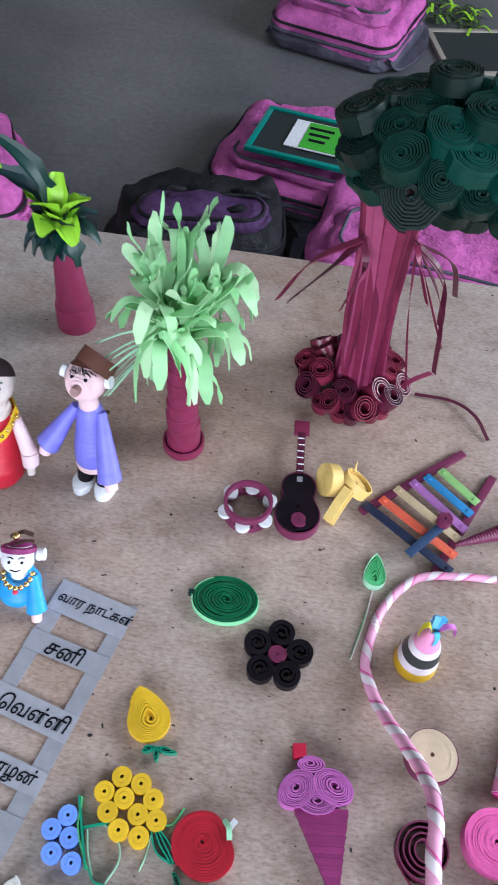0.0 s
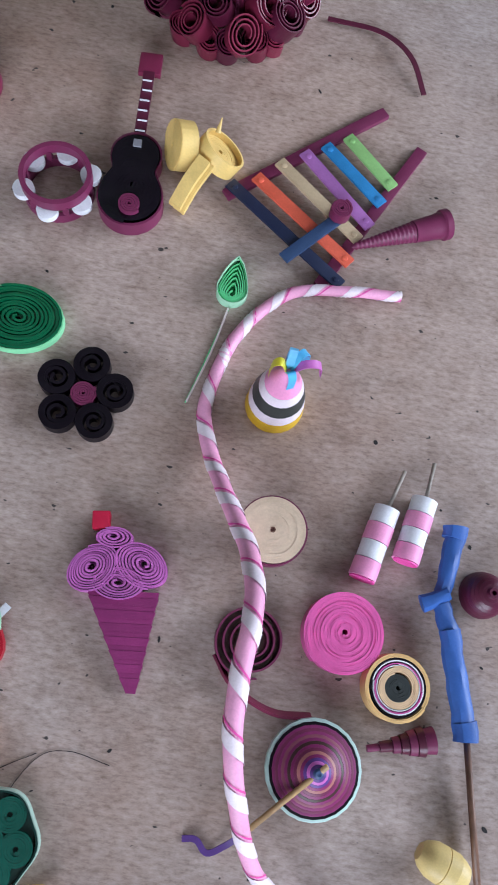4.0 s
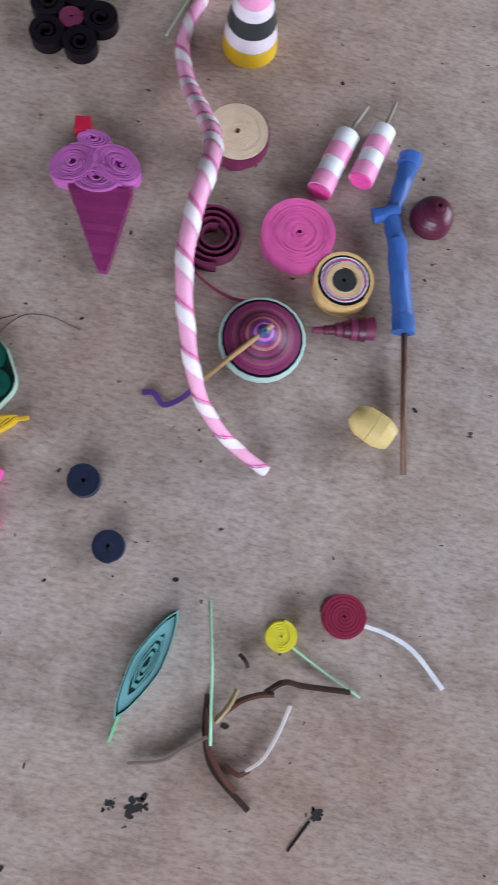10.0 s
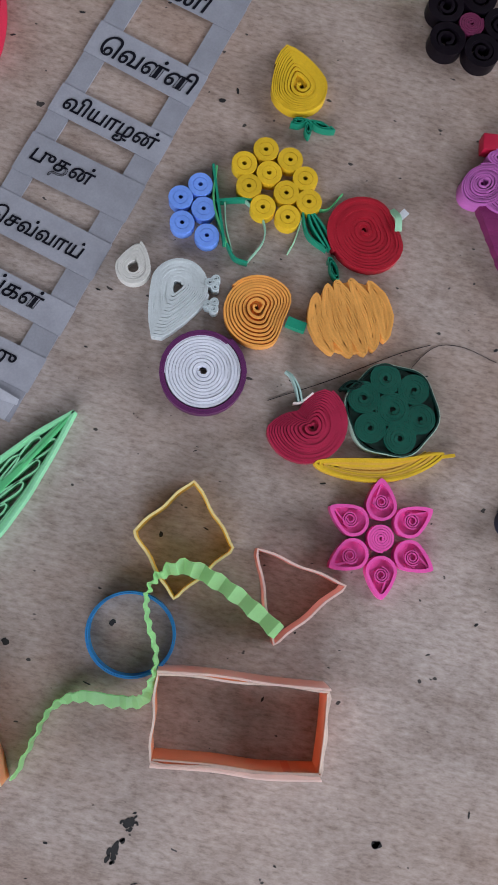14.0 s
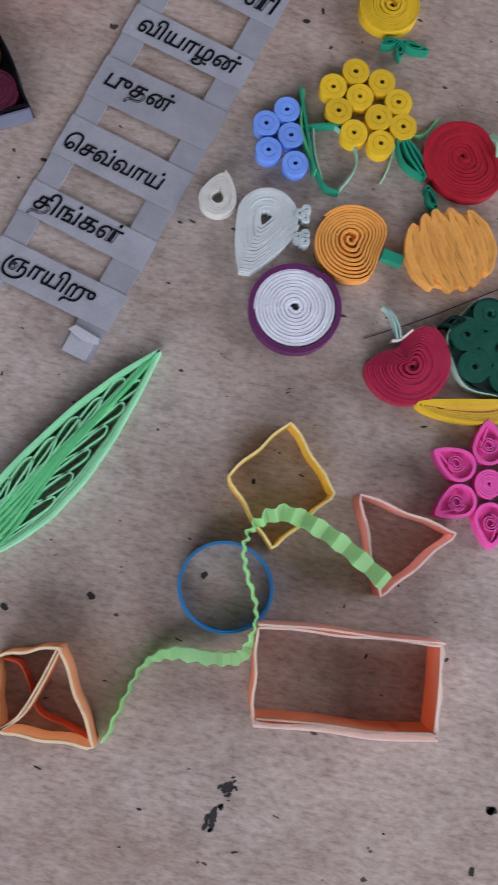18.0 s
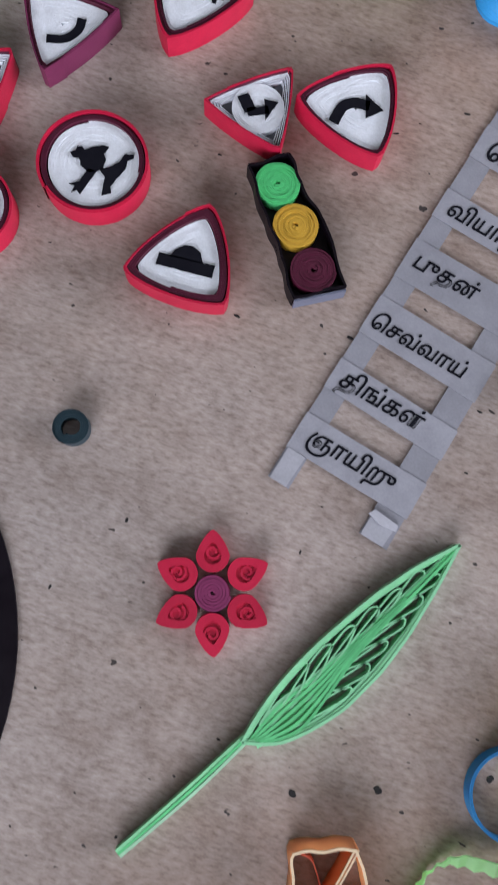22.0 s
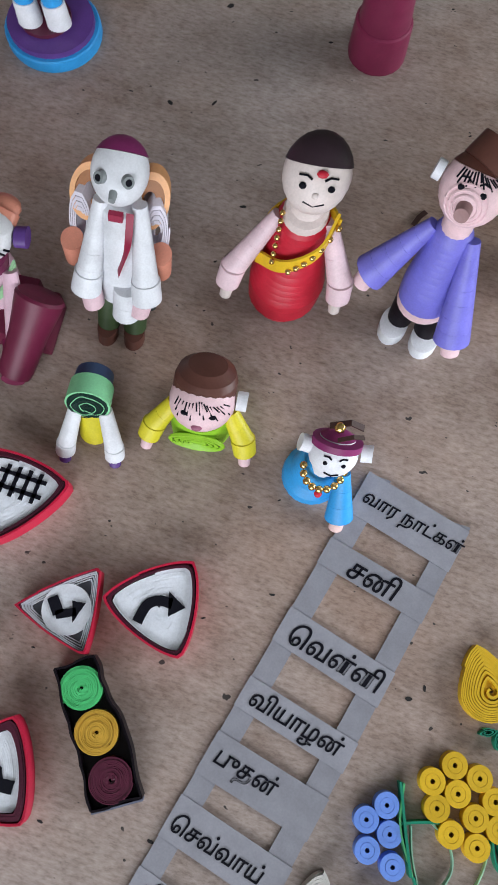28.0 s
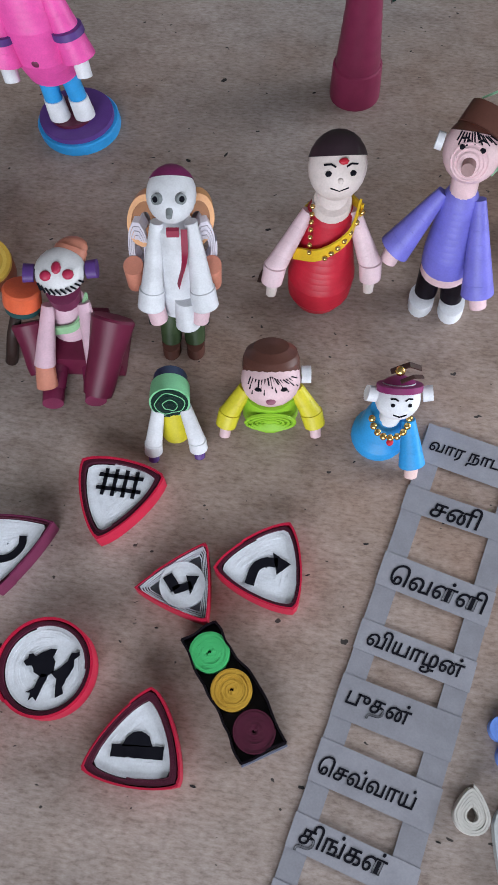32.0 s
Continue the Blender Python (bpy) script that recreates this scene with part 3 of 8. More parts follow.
for k, (tx, ty, tz) in enumerate(((-0.034, 0.002, 0.098), (-0.028, 0.008, 0.112))):
    bm = new_bm()
    crumpled_leaf(bm, (-0.004, 0, 0.079), (tx, ty, tz + 0.008), 0.018)
    part("leaf", bm, BOTTLE if k else DARK_TEAL, dark_palm, "ragged dark green paper leaf")
bm = new_bm()
crumpled_leaf(bm, (-0.028, 0.002, 0.104), (-0.040, 0.004, 0.118), 0.007)
part("leaf", bm, LIME, dark_palm, "torn lime green paper leaf")

palm = thing("paper_palm_tree", "paper palm with mint green strips over a crimson ringed trunk", "paper tree", -0.0374, 0.2620, 0, 0, "paper trees")
lathe_part("foot", palm, CRIMSON, [(0.0, 0.0), (0.0112, 0.0), (0.0116, 0.001), (0.0116, 0.0058), (0.0106, 0.006), (0.0102, 0.004), (0.0, 0.004)], Matrix(), "crimson paper hoop")
for k in range(9):
    z = 0.0042 + 0.0088 * k
    lathe_part("trunk_ring", palm, CRIMSON, [(0.0, z), (0.0092 - 0.0003 * k, z), (0.0094 - 0.0003 * k, z + 0.008), (0.0084 - 0.0003 * k, z + 0.0086), (0.0, z + 0.0086)], pose(0.0005 * math.sin(k * 2), 0, 0))
FRONDS = (thin((0.36, 0.70, 0.34), 0.3), thin((0.50, 0.78, 0.46), 0.3), thin((0.58, 0.82, 0.52), 0.3), thin((0.44, 0.76, 0.42), 0.3))
for k in range(112):
    a = random.random() * 6.28
    ca, sa = math.cos(a), math.sin(a)
    kind = random.random()
    z0 = 0.084 + random.uniform(0, 0.016)
    if kind < 0.36:
        reach, dz, bow = random.uniform(0.006, 0.032), random.uniform(0.026, 0.056), 0.003
    elif kind < 0.74:
        reach, dz, bow = random.uniform(0.018, 0.036), random.uniform(-0.020, 0.022), random.uniform(0.008, 0.022)
    else:
        reach, dz, bow = random.uniform(0.012, 0.026), random.uniform(-0.040, -0.016), 0.016
    w = random.uniform(-0.013, 0.013)
    end = Vector((reach * ca - w * sa + 0.06 * max(dz, 0), reach * sa + w * ca, z0 + dz))
    root = Vector((0.003 * ca, 0.003 * sa, z0))
    mid = root.lerp(end, 0.5) + Vector((ca * 0.004 + sa * w * 0.5, sa * 0.004 - ca * w * 0.5, bow))
    late = root.lerp(end, 0.8) + Vector((ca * 0.003, sa * 0.003, bow * 0.6))
    pts = smooth_path([root, mid, late, end], 5)
    wide, n, turn = random.choice((0.0018, 0.0040, 0.0054, 0.0062, 0.0066)), len(pts), random.uniform(-0.9, 0.9)
    rows = []
    for i, (p, (t, sd, up)) in enumerate(zip(pts, frames(pts))):
        q = turn * i / n
        half = (sd * math.cos(q) + up * math.sin(q)) * wide * 0.5 * min(1.0, 0.34 + 2.8 * (1 - i / (n - 1)))
        off = (up * math.cos(q) - sd * math.sin(q)) * 0.00014
        rows.append([p - half - off, p + half - off, p + half + off, p - half + off])
    bm = new_bm()
    quads(bm, rows, True, 0, True)
    part("frond", bm, FRONDS[k % 4], palm)
for k in range(12):
    a = radians(random.uniform(165, 215))
    end = Vector((random.uniform(0.034, 0.044) * math.cos(a), 0.020 * math.sin(a) - 0.006, random.uniform(0.048, 0.082)))
    strip_part("thin_frond", palm, PALE_MINT, [(0, 0, 0.086), end * 0.55 + Vector((0, 0, 0.044)), end], 0.0009, True, 0.00014, steps=6)

tree = thing("paper_tree", "large paper tree with a crimson strip trunk and dark green coils", "paper tree", 0.0577, 0.3170, 0, 0, "paper trees")
prof = []
for k in range(15):
    z = 0.150 * k / 14
    prof.append((0.0128 - 0.0034 * min(1, k / 7) + 0.0010 * max(0, (k - 9) / 5), z))
lean = Matrix(((1, 0, -0.07, 0.0055), (0, 1, -0.19, 0.002), (0, 0, 1, 0), (0, 0, 0, 1)))
bm = new_bm()
lathe(bm, prof, lean, 14)
part("trunk", bm, CRIMSON, tree, "crimson paper tube", smooth=True)
for k in range(44):
    a = 2 * math.pi * k / 44 + random.uniform(-0.12, 0.12)
    ca, sa = math.cos(a), math.sin(a)
    r0, r1, r2 = 0.0136, 0.0100, 0.0106
    wob = random.uniform(-0.4, 0.4)
    r0, r1, r2 = (q * random.uniform(0.97, 1.07) for q in (r0, r1, r2))
    pts = [lean @ Vector((r0 * ca, r0 * sa, 0.003)), lean @ Vector((r1 * math.cos(a + wob * 0.5), r1 * math.sin(a + wob * 0.5), 0.06)), lean @ Vector((r2 * math.cos(a + wob), r2 * math.sin(a + wob), 0.125)),
           lean @ Vector((r2 * 1.25 * math.cos(a + wob), r2 * 1.25 * math.sin(a + wob), 0.155))]
    # the pinker papers put the crimson strips' highlights into the colour
    strip_part("bark_strip", tree, (CRIMSON, paper((0.34, 0.06, 0.15)), paper((0.13, 0.011, 0.042)), CRIMSON, paper((0.27, 0.036, 0.105)))[k % 5], pts, random.uniform(0.0024, 0.0062), True, 0.00025, steps=6)
ROOTS = (MAROON, paper((0.15, 0.012, 0.038), 0.36, 0.5), paper((0.20, 0.018, 0.050), 0.36, 0.5))
for k, (ring, n, z, r0, r1, out_) in enumerate(((0.0268, 16, 0.0, 0.0052, 0.0064, 6), (0.0262, 10, 0.0070, 0.0064, 0.0082, 34), (0.0190, 7, 0.0110, 0.0066, 0.0080, 26))):
    for j in range(n):
        a = 360.0 * j / n + 23 * k + random.uniform(-6, 6)
        rr = random.uniform(r0, r1)
        bm = new_bm()
        squash = random.uniform(0.0, 0.12)
        coil(bm, lambda q: rr * (1 + squash * math.cos(2 * q + j)), 0.34, 3.2, 0, random.uniform(0.0065, 0.0090), 0.34, seg=22, rough=0.06)
        spot = Matrix.Rotation(radians(a), 4, "Z") @ Matrix.Translation((ring, 0, z + random.uniform(0, 0.002))) @ Matrix.Rotation(radians(out_ + random.uniform(-12, 12)), 4, "Y") @ Matrix.Rotation(radians(random.uniform(-12, 12)), 4, "X")
        part("root_coil", bm, ROOTS[(j + k) % 3], tree, "", spot)
strips = ((-0.045, -0.028, 0.088, 0.0042), (-0.050, -0.020, 0.082, 0.0042), (0.034, -0.030, 0.07, 0.002), (0.040, -0.020, 0.056, 0.002), (0.030, -0.034, 0.085, 0.003), (-0.012, -0.032, 0.045, 0.002),
          (0.046, 0.004, 0.072, 0.003), (0.020, -0.036, 0.10, 0.003), (-0.020, -0.036, 0.092, 0.003), (0.026, -0.028, 0.03, 0.0016), (0.038, -0.028, 0.045, 0.003))
for k, (x, y, z, w) in enumerate(strips):
    s = lean @ Vector((0.012 * (1 if x > 0 else -1), -0.010, 0.132))
    strip_part("loose_strip", tree, CRIMSON if k % 2 else MAROON, [s, s.lerp(Vector((x, y, z)), 0.5) + Vector((0.004 * (-1) ** k, -0.006, 0.010)), (x, y, z)], w, True, 0.0003, lean=0.5, steps=7)
strip_part("loose_strip", tree, CRIMSON, [(0.026, -0.012, 0.012), (0.036, -0.006, 0.016), (0.048, 0.004, 0.012)], 0.003, True)
strip_part("loose_strip", tree, MAROON, [(0.040, -0.004, 0.001), (0.062, -0.008, 0.0015), (0.074, -0.020, 0.003), (0.080, -0.036, 0.001)], 0.0020, True, 0.0003, steps=7)
crown_c = Vector((0.018, -0.034, 0.180))
gold = math.pi * (3 - math.sqrt(5))
N = 62
# darker and lighter copies of BOTTLE: the crown's dark gaps and teal highlights as colour
SHADED_GREEN, HIGHLIGHT_GREEN = paper((0.001, 0.011, 0.009), 0.44, 0.3), paper((0.002, 0.048, 0.036), 0.40, 0.4)
for k in range(N):
    zz = 1 - 2 * (k + 0.5) / N
    if zz < -0.90:
        continue
    a = gold * k
    q = math.sqrt(1 - zz * zz)
    d = Vector((q * math.cos(a), q * math.sin(a), zz))
    p = crown_c + Vector((d.x * 0.046, d.y * 0.032, d.z * 0.020)) + d * random.uniform(-0.004, 0.004)
    rr = random.choice((0.0080, 0.0092, 0.0100, 0.0112, 0.0128))
    tall, waves = random.uniform(0.0070, 0.0095), random.choice((8, 9, 11))
    outline = lambda a, w=random.random() * 6: rr * (1 + 0.06 * math.sin(2 * a + w) + 0.028 * math.sin(waves * a + w))
    tilt = Vector((d.x * 0.45, d.y * 0.45 - 0.02, max(d.z, -0.20) + 0.72)) + Vector((random.uniform(-0.2, 0.2), random.uniform(-0.2, 0.2), 0))
    ob = wound("leaf_coil", tree, (BOTTLE, SHADED_GREEN, BOTTLE, HIGHLIGHT_GREEN)[k % 4], outline, tall, 8, (random.uniform(-0.002, 0.002), random.uniform(-0.002, 0.002)), 0.12, z=-tall * 0.6, fill=0.6, ease=0.8, seg=30, bed=0.72, mess=0.03, relief=0.12)
    ob.matrix_basis = Matrix.Translation(p) @ tilt.to_track_quat("Z", "Y").to_matrix().to_4x4()
bm = new_bm()
ball(bm, crown_c, (0.038, 0.026, 0.016))
part("crown_core", bm, BOTTLE, tree)

# ---- small instruments of paper ----
tamb = thing("tambourine", "plum paper tambourine with white paper jingles", "toy tambourine", 0.0006, 0.2205)
for z in (0.0, 0.0078):
    band_part("hoop", tamb, PLUM, circle(0.0128), 0.86, 1.0, 0.0042, z)
for k in range(6):
    a = 2 * math.pi * k / 6 + 0.35
    lathe_part("jingle", tamb, WHITE, [(0, 0), (0.0038, 0.0), (0.0038, 0.0026), (0, 0.0026)], pose(0.0122 * math.cos(a), 0.0122 * math.sin(a), 0.0046), "white paper disc")
for k in range(6):
    a = 2 * math.pi * k / 6 + 0.9
    bm = new_bm()
    box(bm, (0.0118 * math.cos(a), 0.0118 * math.sin(a), 0.006), (0.002, 0.002, 0.005))
    part("post", bm, PLUM, tamb)

guitar = thing("guitar", "black and plum paper guitar lying on the table", "toy guitar", 0.0268, 0.2180, 0, -2)
def bouts(a):
    """Outline of the guitar's body about its waist."""
    out = 0.0
    for cy, r in ((-0.0080, 0.0112), (0.0090, 0.0088)):
        b = cy * math.sin(a)
        q = b * b - cy * cy + r * r
        if q > 0:
            out = max(out, b + math.sqrt(q))
    return (out ** 6 + 0.0078 ** 6) ** (1 / 6)


band_part("side", guitar, PLUM, lambda a: bouts(a) * 1.06, 0.95, 1.0, 0.0066, 0, (0, 0.0078), "plum paper side")
wound("top_plate", guitar, paper((0.0040, 0.0020, 0.0060), 0.24, 0.4), bouts, 0.0074, 7, (0, -0.004), 0.05, (0, 0.0078), ease=1.0, bed=0.985, relief=0.012)
bm = new_bm()
box(bm, (0, 0.0395, 0.0055), (0.0042, 0.030, 0.0016))
part("neck", bm, MAROON, guitar)
for k in range(6):
    bm = new_bm()
    box(bm, (0.0003 * math.sin(k * 2.0), 0.0275 + 0.0045 * k, 0.0066), (0.0036, 0.0005, 0.0004), pose(0, 0, 0, 0, 0, 0))
    part("fret", bm, WHITE, guitar, "pale pencilled fret")
bm = new_bm()
box(bm, (0, 0.0585, 0.005), (0.0086, 0.0095, 0.0024), bevel=0.0004)
part("headstock", bm, CRIMSON, guitar)
coil_part("sound_hole", guitar, PLUM, circle(0.0040), 0.0016, 4, 0.1, z=0.0077, c=(0.0005, -0.0048))
bm = new_bm()
box(bm, (0, 0.021, 0.0079), (0.003, 0.003, 0.0006))
part("glue_spot", bm, GREY, guitar)

drum = thing("paper_drum", "pair of primrose yellow paper drums joined by a folded strip", "toy drum", 0.0466, 0.2318)
for x, y, z, m in ((-0.0033, 0.0082, 0.0098, (0, -70, 14)), (0.0125, 0.0070, 0.0088, (-18, 38, 0))):
    mm_ = pose(x, y, z, *m)
    bm = new_bm()
    band(bm, circle(0.0100), 0.90 if x > 0 else 0.0, 1.0, -0.0036, 0.0072, 0, (0, 0), 40)
    shell = part("shell", bm, PRIMROSE, drum, "", mm_)
    bm = new_bm()
    coil(bm, circle(0.0097), 0.1, 9, 0.0033 if x < 0 else -0.0030, 0.0006 if x < 0 else 0.0040, 0.85)
    part("drumhead", bm, PRIMROSE, shell)
for k, (z, dx) in enumerate(((0.0125, 0.0), (0.0100, 0.0016))):
    strip_part("strip", drum, PRIMROSE, [(-0.0042 + dx, -0.0160, z - 0.009), (0.0010 + dx, -0.0085, z - 0.002), (0.0066 + dx, -0.0008, z + 0.002)], 0.0056, True, 0.0012, steps=4)
drum.scale = (0.90, 0.90, 0.90)
lathe_part("peg", drum, PRIMROSE, [(0, 0), (0.0012, 0), (0.0002, 0.006)], pose(0.0110, 0.0130, 0.0140, -50, 20, 0), seg=8)


def bar_between(bm, a, b, w, h, z):
    a, b = Vector((*a, 0)), Vector((*b, 0))
    d = b - a
    box(bm, (0, 0, 0), (d.length, w, h), Matrix.Translation((a + b) / 2 + Vector((0, 0, z + h / 2))) @ pose(0, 0, 0, 0, 0, math.degrees(math.atan2(d.y, d.x))), 0, 0.0003)


XY = (0.0995, 0.2227)


def rel(p, o):
    return (p[0] - o[0], p[1] - o[1])


xylo = thing("xylophone", "paper xylophone with six coloured bars on plum rails", "toy xylophone", *XY)
for a, b in (((0.0612, 0.2255), (0.1220, 0.2699)), ((0.0975, 0.1915), (0.1365, 0.2542))):
    bm = new_bm()
    bar_between(bm, rel(a, XY), rel(b, XY), 0.0046, 0.0022, 0)
    part("rail", bm, PLUM, xylo)
for mat, a, b in ((NAVY, (0.0624, 0.2298), (0.1054, 0.1918)), (paper((0.70, 0.12, 0.065)), (0.0720, 0.2338), (0.1086, 0.2009)), (paper((0.50, 0.38, 0.24)), (0.0805, 0.2413), (0.1117, 0.2110)),
                  (paper((0.36, 0.14, 0.40)), (0.0899, 0.2466), (0.1159, 0.2169)), (paper((0.03, 0.20, 0.46)), (0.0980, 0.2507), (0.1204, 0.2271)), (paper((0.28, 0.52, 0.18)), (0.1066, 0.2556), (0.1247, 0.2349))):
    bm = new_bm()
    bar_between(bm, rel(a, XY), rel(b, XY), 0.0048, 0.0012, 0.0024)
    o = part("bar", bm, mat, xylo)
    for p, q in ((a, b), (b, a)):
        d = (Vector(q) - Vector(p)).normalized() * 0.0028
        bm = new_bm()
        lathe(bm, [(0, 0), (0.0012, 0), (0.001, 0.0004), (0, 0.0006)], Matrix.Translation((*rel((p[0] + d.x, p[1] + d.y), XY), 0.0036)), 8)
        part("glue_dot", bm, mat, o)
mallet = thing("mallet", "navy paper mallet with a plum coil head on the xylophone", "mallet", *XY, 0.0040)
bm = new_bm()
bar_between(bm, rel((0.0836, 0.1995), XY), rel((0.1034, 0.2182), XY), 0.0046, 0.0014, 0.0)
part("stick", bm, SLATE_BLUE, mallet)
coil_part("head", mallet, PLUM, circle(0.0039), 0.0048, 4, 0.15, z=0.0012, c=rel((0.1036, 0.2195), XY))

horn = thing("paper_horn", "plum ribbed paper horn lying on the table", "toy horn", 0.1087, 0.2069, 0, 20)
prof = [(0.0004, 0)]
for k in range(15):
    z = 0.0016 * k + 0.001
    r = 0.0010 + 0.0026 * k / 14
    prof += [(r, z), (r + 0.0004, z + 0.0008)]
lathe_part("ribbed_cone", horn, PLUM, prof, pose(0, 0, 0.0046, 0, 90, 0) @ pose(0, 0, 0, 0, -2, 0))
lathe_part("bell", horn, PLUM, [(0.0041, 0.0245), (0.0047, 0.0330), (0.0049, 0.0335), (0.0050, 0.0355), (0.0058, 0.0360), (0.0058, 0.0382), (0.0046, 0.0382), (0.0036, 0.034)], pose(0, 0, 0.0056, 0, 90, 0))

leaf = thing("paper_leaf", "small green coiled paper leaf on a thin stalk", "paper leaf", 0.0660, 0.1858, 0, 0)
wound("blade", leaf, GREEN, drop(0.0052, 0.0125, 82), 0.0040, 6, (0, -0.0022), 0.12, ease=0.8, bed=0.15, thick=0.00026)
coil_part("blade_edge", leaf, PALE_MINT, drop(0.0057, 0.0134, 82), 0.0045, 1, 0.95, fill=0.9)
strip_part("stalk", leaf, IVORY, [(-0.0008, -0.0062, 0.0005), (-0.0060, -0.024, 0.0004), (-0.0130, -0.0425, 0.0004)], 0.0012, False, 0.0003)
strip_part("stalk", leaf, GREEN, [(-0.0006, -0.0062, 0.0005), (-0.0066, -0.024, 0.0004), (-0.0134, -0.0428, 0.0004)], 0.0010, False, 0.00018)

# ---- the long striped snake ----
snake = thing("paper_snake", "long pink and white twisted paper snake tube", "paper snake", 0.08, 0.09)
path = [(0.1278, 0.1897, 0.0024), (0.1059, 0.1898, 0.0024), (0.0864, 0.1865, 0.0024), (0.0690, 0.1690, 0.0026), (0.0601, 0.1455, 0.0026), (0.0602, 0.1335, 0.0028), (0.0639, 0.1206, 0.0060), (0.0701, 0.1042, 0.0165),
        (0.0751, 0.0912, 0.0250), (0.0769, 0.0795, 0.0330), (0.0763, 0.0690, 0.0370), (0.0746, 0.0605, 0.0375), (0.0732, 0.0495, 0.0370), (0.0729, 0.0398, 0.0360), (0.0742, 0.0291, 0.0325), (0.0766, 0.0187, 0.0275), (0.0795, 0.0095, 0.0220), (0.0849, 0.0002, 0.0140), (0.0946, -0.0083, 0.0075), (0.1061, -0.0143, 0.0024)]
pts = smooth_path([(x - 0.08, y - 0.09, z) for x, y, z in path], 13)
body, wrap = new_bm(), new_bm()
seg, run, rows = 14, 0.0, []
fr = frames(pts)
for i, (p, (t, s, u)) in enumerate(zip(pts, fr)):
    run += (p - pts[i - 1]).length if i else 0
    k = i / (len(pts) - 1)
    r = 0.0019 + 0.0010 * math.sin(math.pi * min(1.0, max(0.0, k * 1.05 - 0.03))) ** 1.2 if k < 0.97 else 0.0019
    rows.append((p, s, u, r, run))
quads(body, [[p + (s * math.cos(6.2832 * j / seg) + u * math.sin(6.2832 * j / seg)) * r for j in range(seg)] for p, s, u, r, run in rows], True, 0, True)
part("tube", body, paper((0.80, 0.36, 0.56)), snake, "pink paper tube", smooth=True)
for start in (0.0,):
    rings = []
    for p, s, u, r, run in rows:
        a = run * 2 * math.pi / 0.0150 + 0.5 * noise.noise(Vector((run * 90, 0, 0)))
        rings.append([p + (s * math.cos(a + da * 0.86) + u * math.sin(a + da * 0.86)) * (r + 0.00030) for da in (0, 0.3, 0.6, 0.9, 1.2, 1.5, 1.8, 2.1, 2.4)])
    quads(wrap, rings, False)
part("white_wrap", wrap, paper((0.80, 0.70, 0.76)), snake, "white spiral strip", smooth=True)
wrap = new_bm()
rings = []
for p, s, u, r, run in rows:
    a = run * 2 * math.pi / 0.0150 + 2.5 + 0.5 * noise.noise(Vector((run * 90, 0, 0)))
    rings.append([p + (s * math.cos(a + da) + u * math.sin(a + da)) * (r + 0.0002) for da in (0, 0.15, 0.3)])
quads(wrap, rings, False)
part("deep_pink_gap", wrap, PINK, snake)

# ---- party hat, coins, tops and sticks ----
hat = thing("party_hat", "tiny striped paper party hat with curled ribbons", "party hat", 0.0835, 0.1450)
for mat, z0, z1, r0, r1 in ((YELLOW, 0.0000, 0.0050, 0.0104, 0.0099), (paper((0.70, 0.62, 0.68)), 0.0050, 0.0092, 0.0098, 0.0088), (CHARCOAL, 0.0092, 0.0140, 0.009, 0.0074),
                            (paper((0.70, 0.62, 0.68)), 0.0140, 0.0172, 0.0075, 0.0062), (ROSE, 0.0172, 0.0252, 0.0061, 0.0016)):
    n, prof = max(2, int((z1 - z0) / 0.0012)), []
    for k in range(n):
        a, b = k / n, (k + 1) / n
        prof += [(r0 + (r1 - r0) * a + 0.00012, z0 + (z1 - z0) * a), (r0 + (r1 - r0) * b + 0.00012, z0 + (z1 - z0) * b - 0.0001)]
    lathe_part("stripe", hat, mat, [(0, z0)] + prof + [(0, z1)])
for mat, a, rr, up in ((paper((0.10, 0.42, 0.72)), 40, 0.007, 0.004), (paper((0.10, 0.42, 0.72)), -70, 0.004, 0.001), (LEMON, 175, 0.005, 0.003), (LILAC, 8, 0.010, 0.002), (paper((0.16, 0.46, 0.74)), 80, 0.005, 0.005)):
    ca, sa = math.cos(radians(a)), math.sin(radians(a))
    strip_part("curled_ribbon", hat, mat, [(0, 0, 0.024), (rr * 0.5 * ca, rr * 0.5 * sa, 0.026 + up), (rr * ca, rr * sa, 0.025 + up * 0.8), (rr * 1.1 * ca, rr * 1.1 * sa, 0.021)], 0.0026, True, 0.0002, steps=5)

hat.scale = (0.98, 0.98, 1.36)
coin = thing("paper_disc", "cream coiled paper disc with a plum rim", "paper disc", 0.0834, 0.0982, 0, 0, "coiled discs")
wound("coil", coin, CREAM, circle(0.0106), 0.0042, 18, (0, 0), 0.06, z=0.0108, bed=0.965, ease=1.0)
coil_part("eye", coin, BROWN, circle(0.0009), 0.0044, 2, 0.3, z=0.0108, fill=0.8, seg=14)
band_part("rim", coin, PLUM, circle(0.0111), 0.955, 1.0, 0.0050, 0.0095)
lathe_part("foot", coin, PLUM, [(0, 0), (0.0060, 0), (0.0052, 0.0110), (0, 0.0110)])
pinkc = thing("paper_disc", "bright pink coiled paper disc", "paper disc", 0.1085, 0.0668, 0, 0, "coiled discs")
wound("coil", pinkc, paper((0.76, 0.12, 0.40)), circle(0.0128), 0.0070, 22, (0.0002, 0.0003), 0.07, ease=0.95, bed=0.96)
ringc = thing("paper_disc", "orange rimmed coiled disc with coloured rings", "paper disc", 0.1256, 0.0536, 0, 0, "coiled discs")
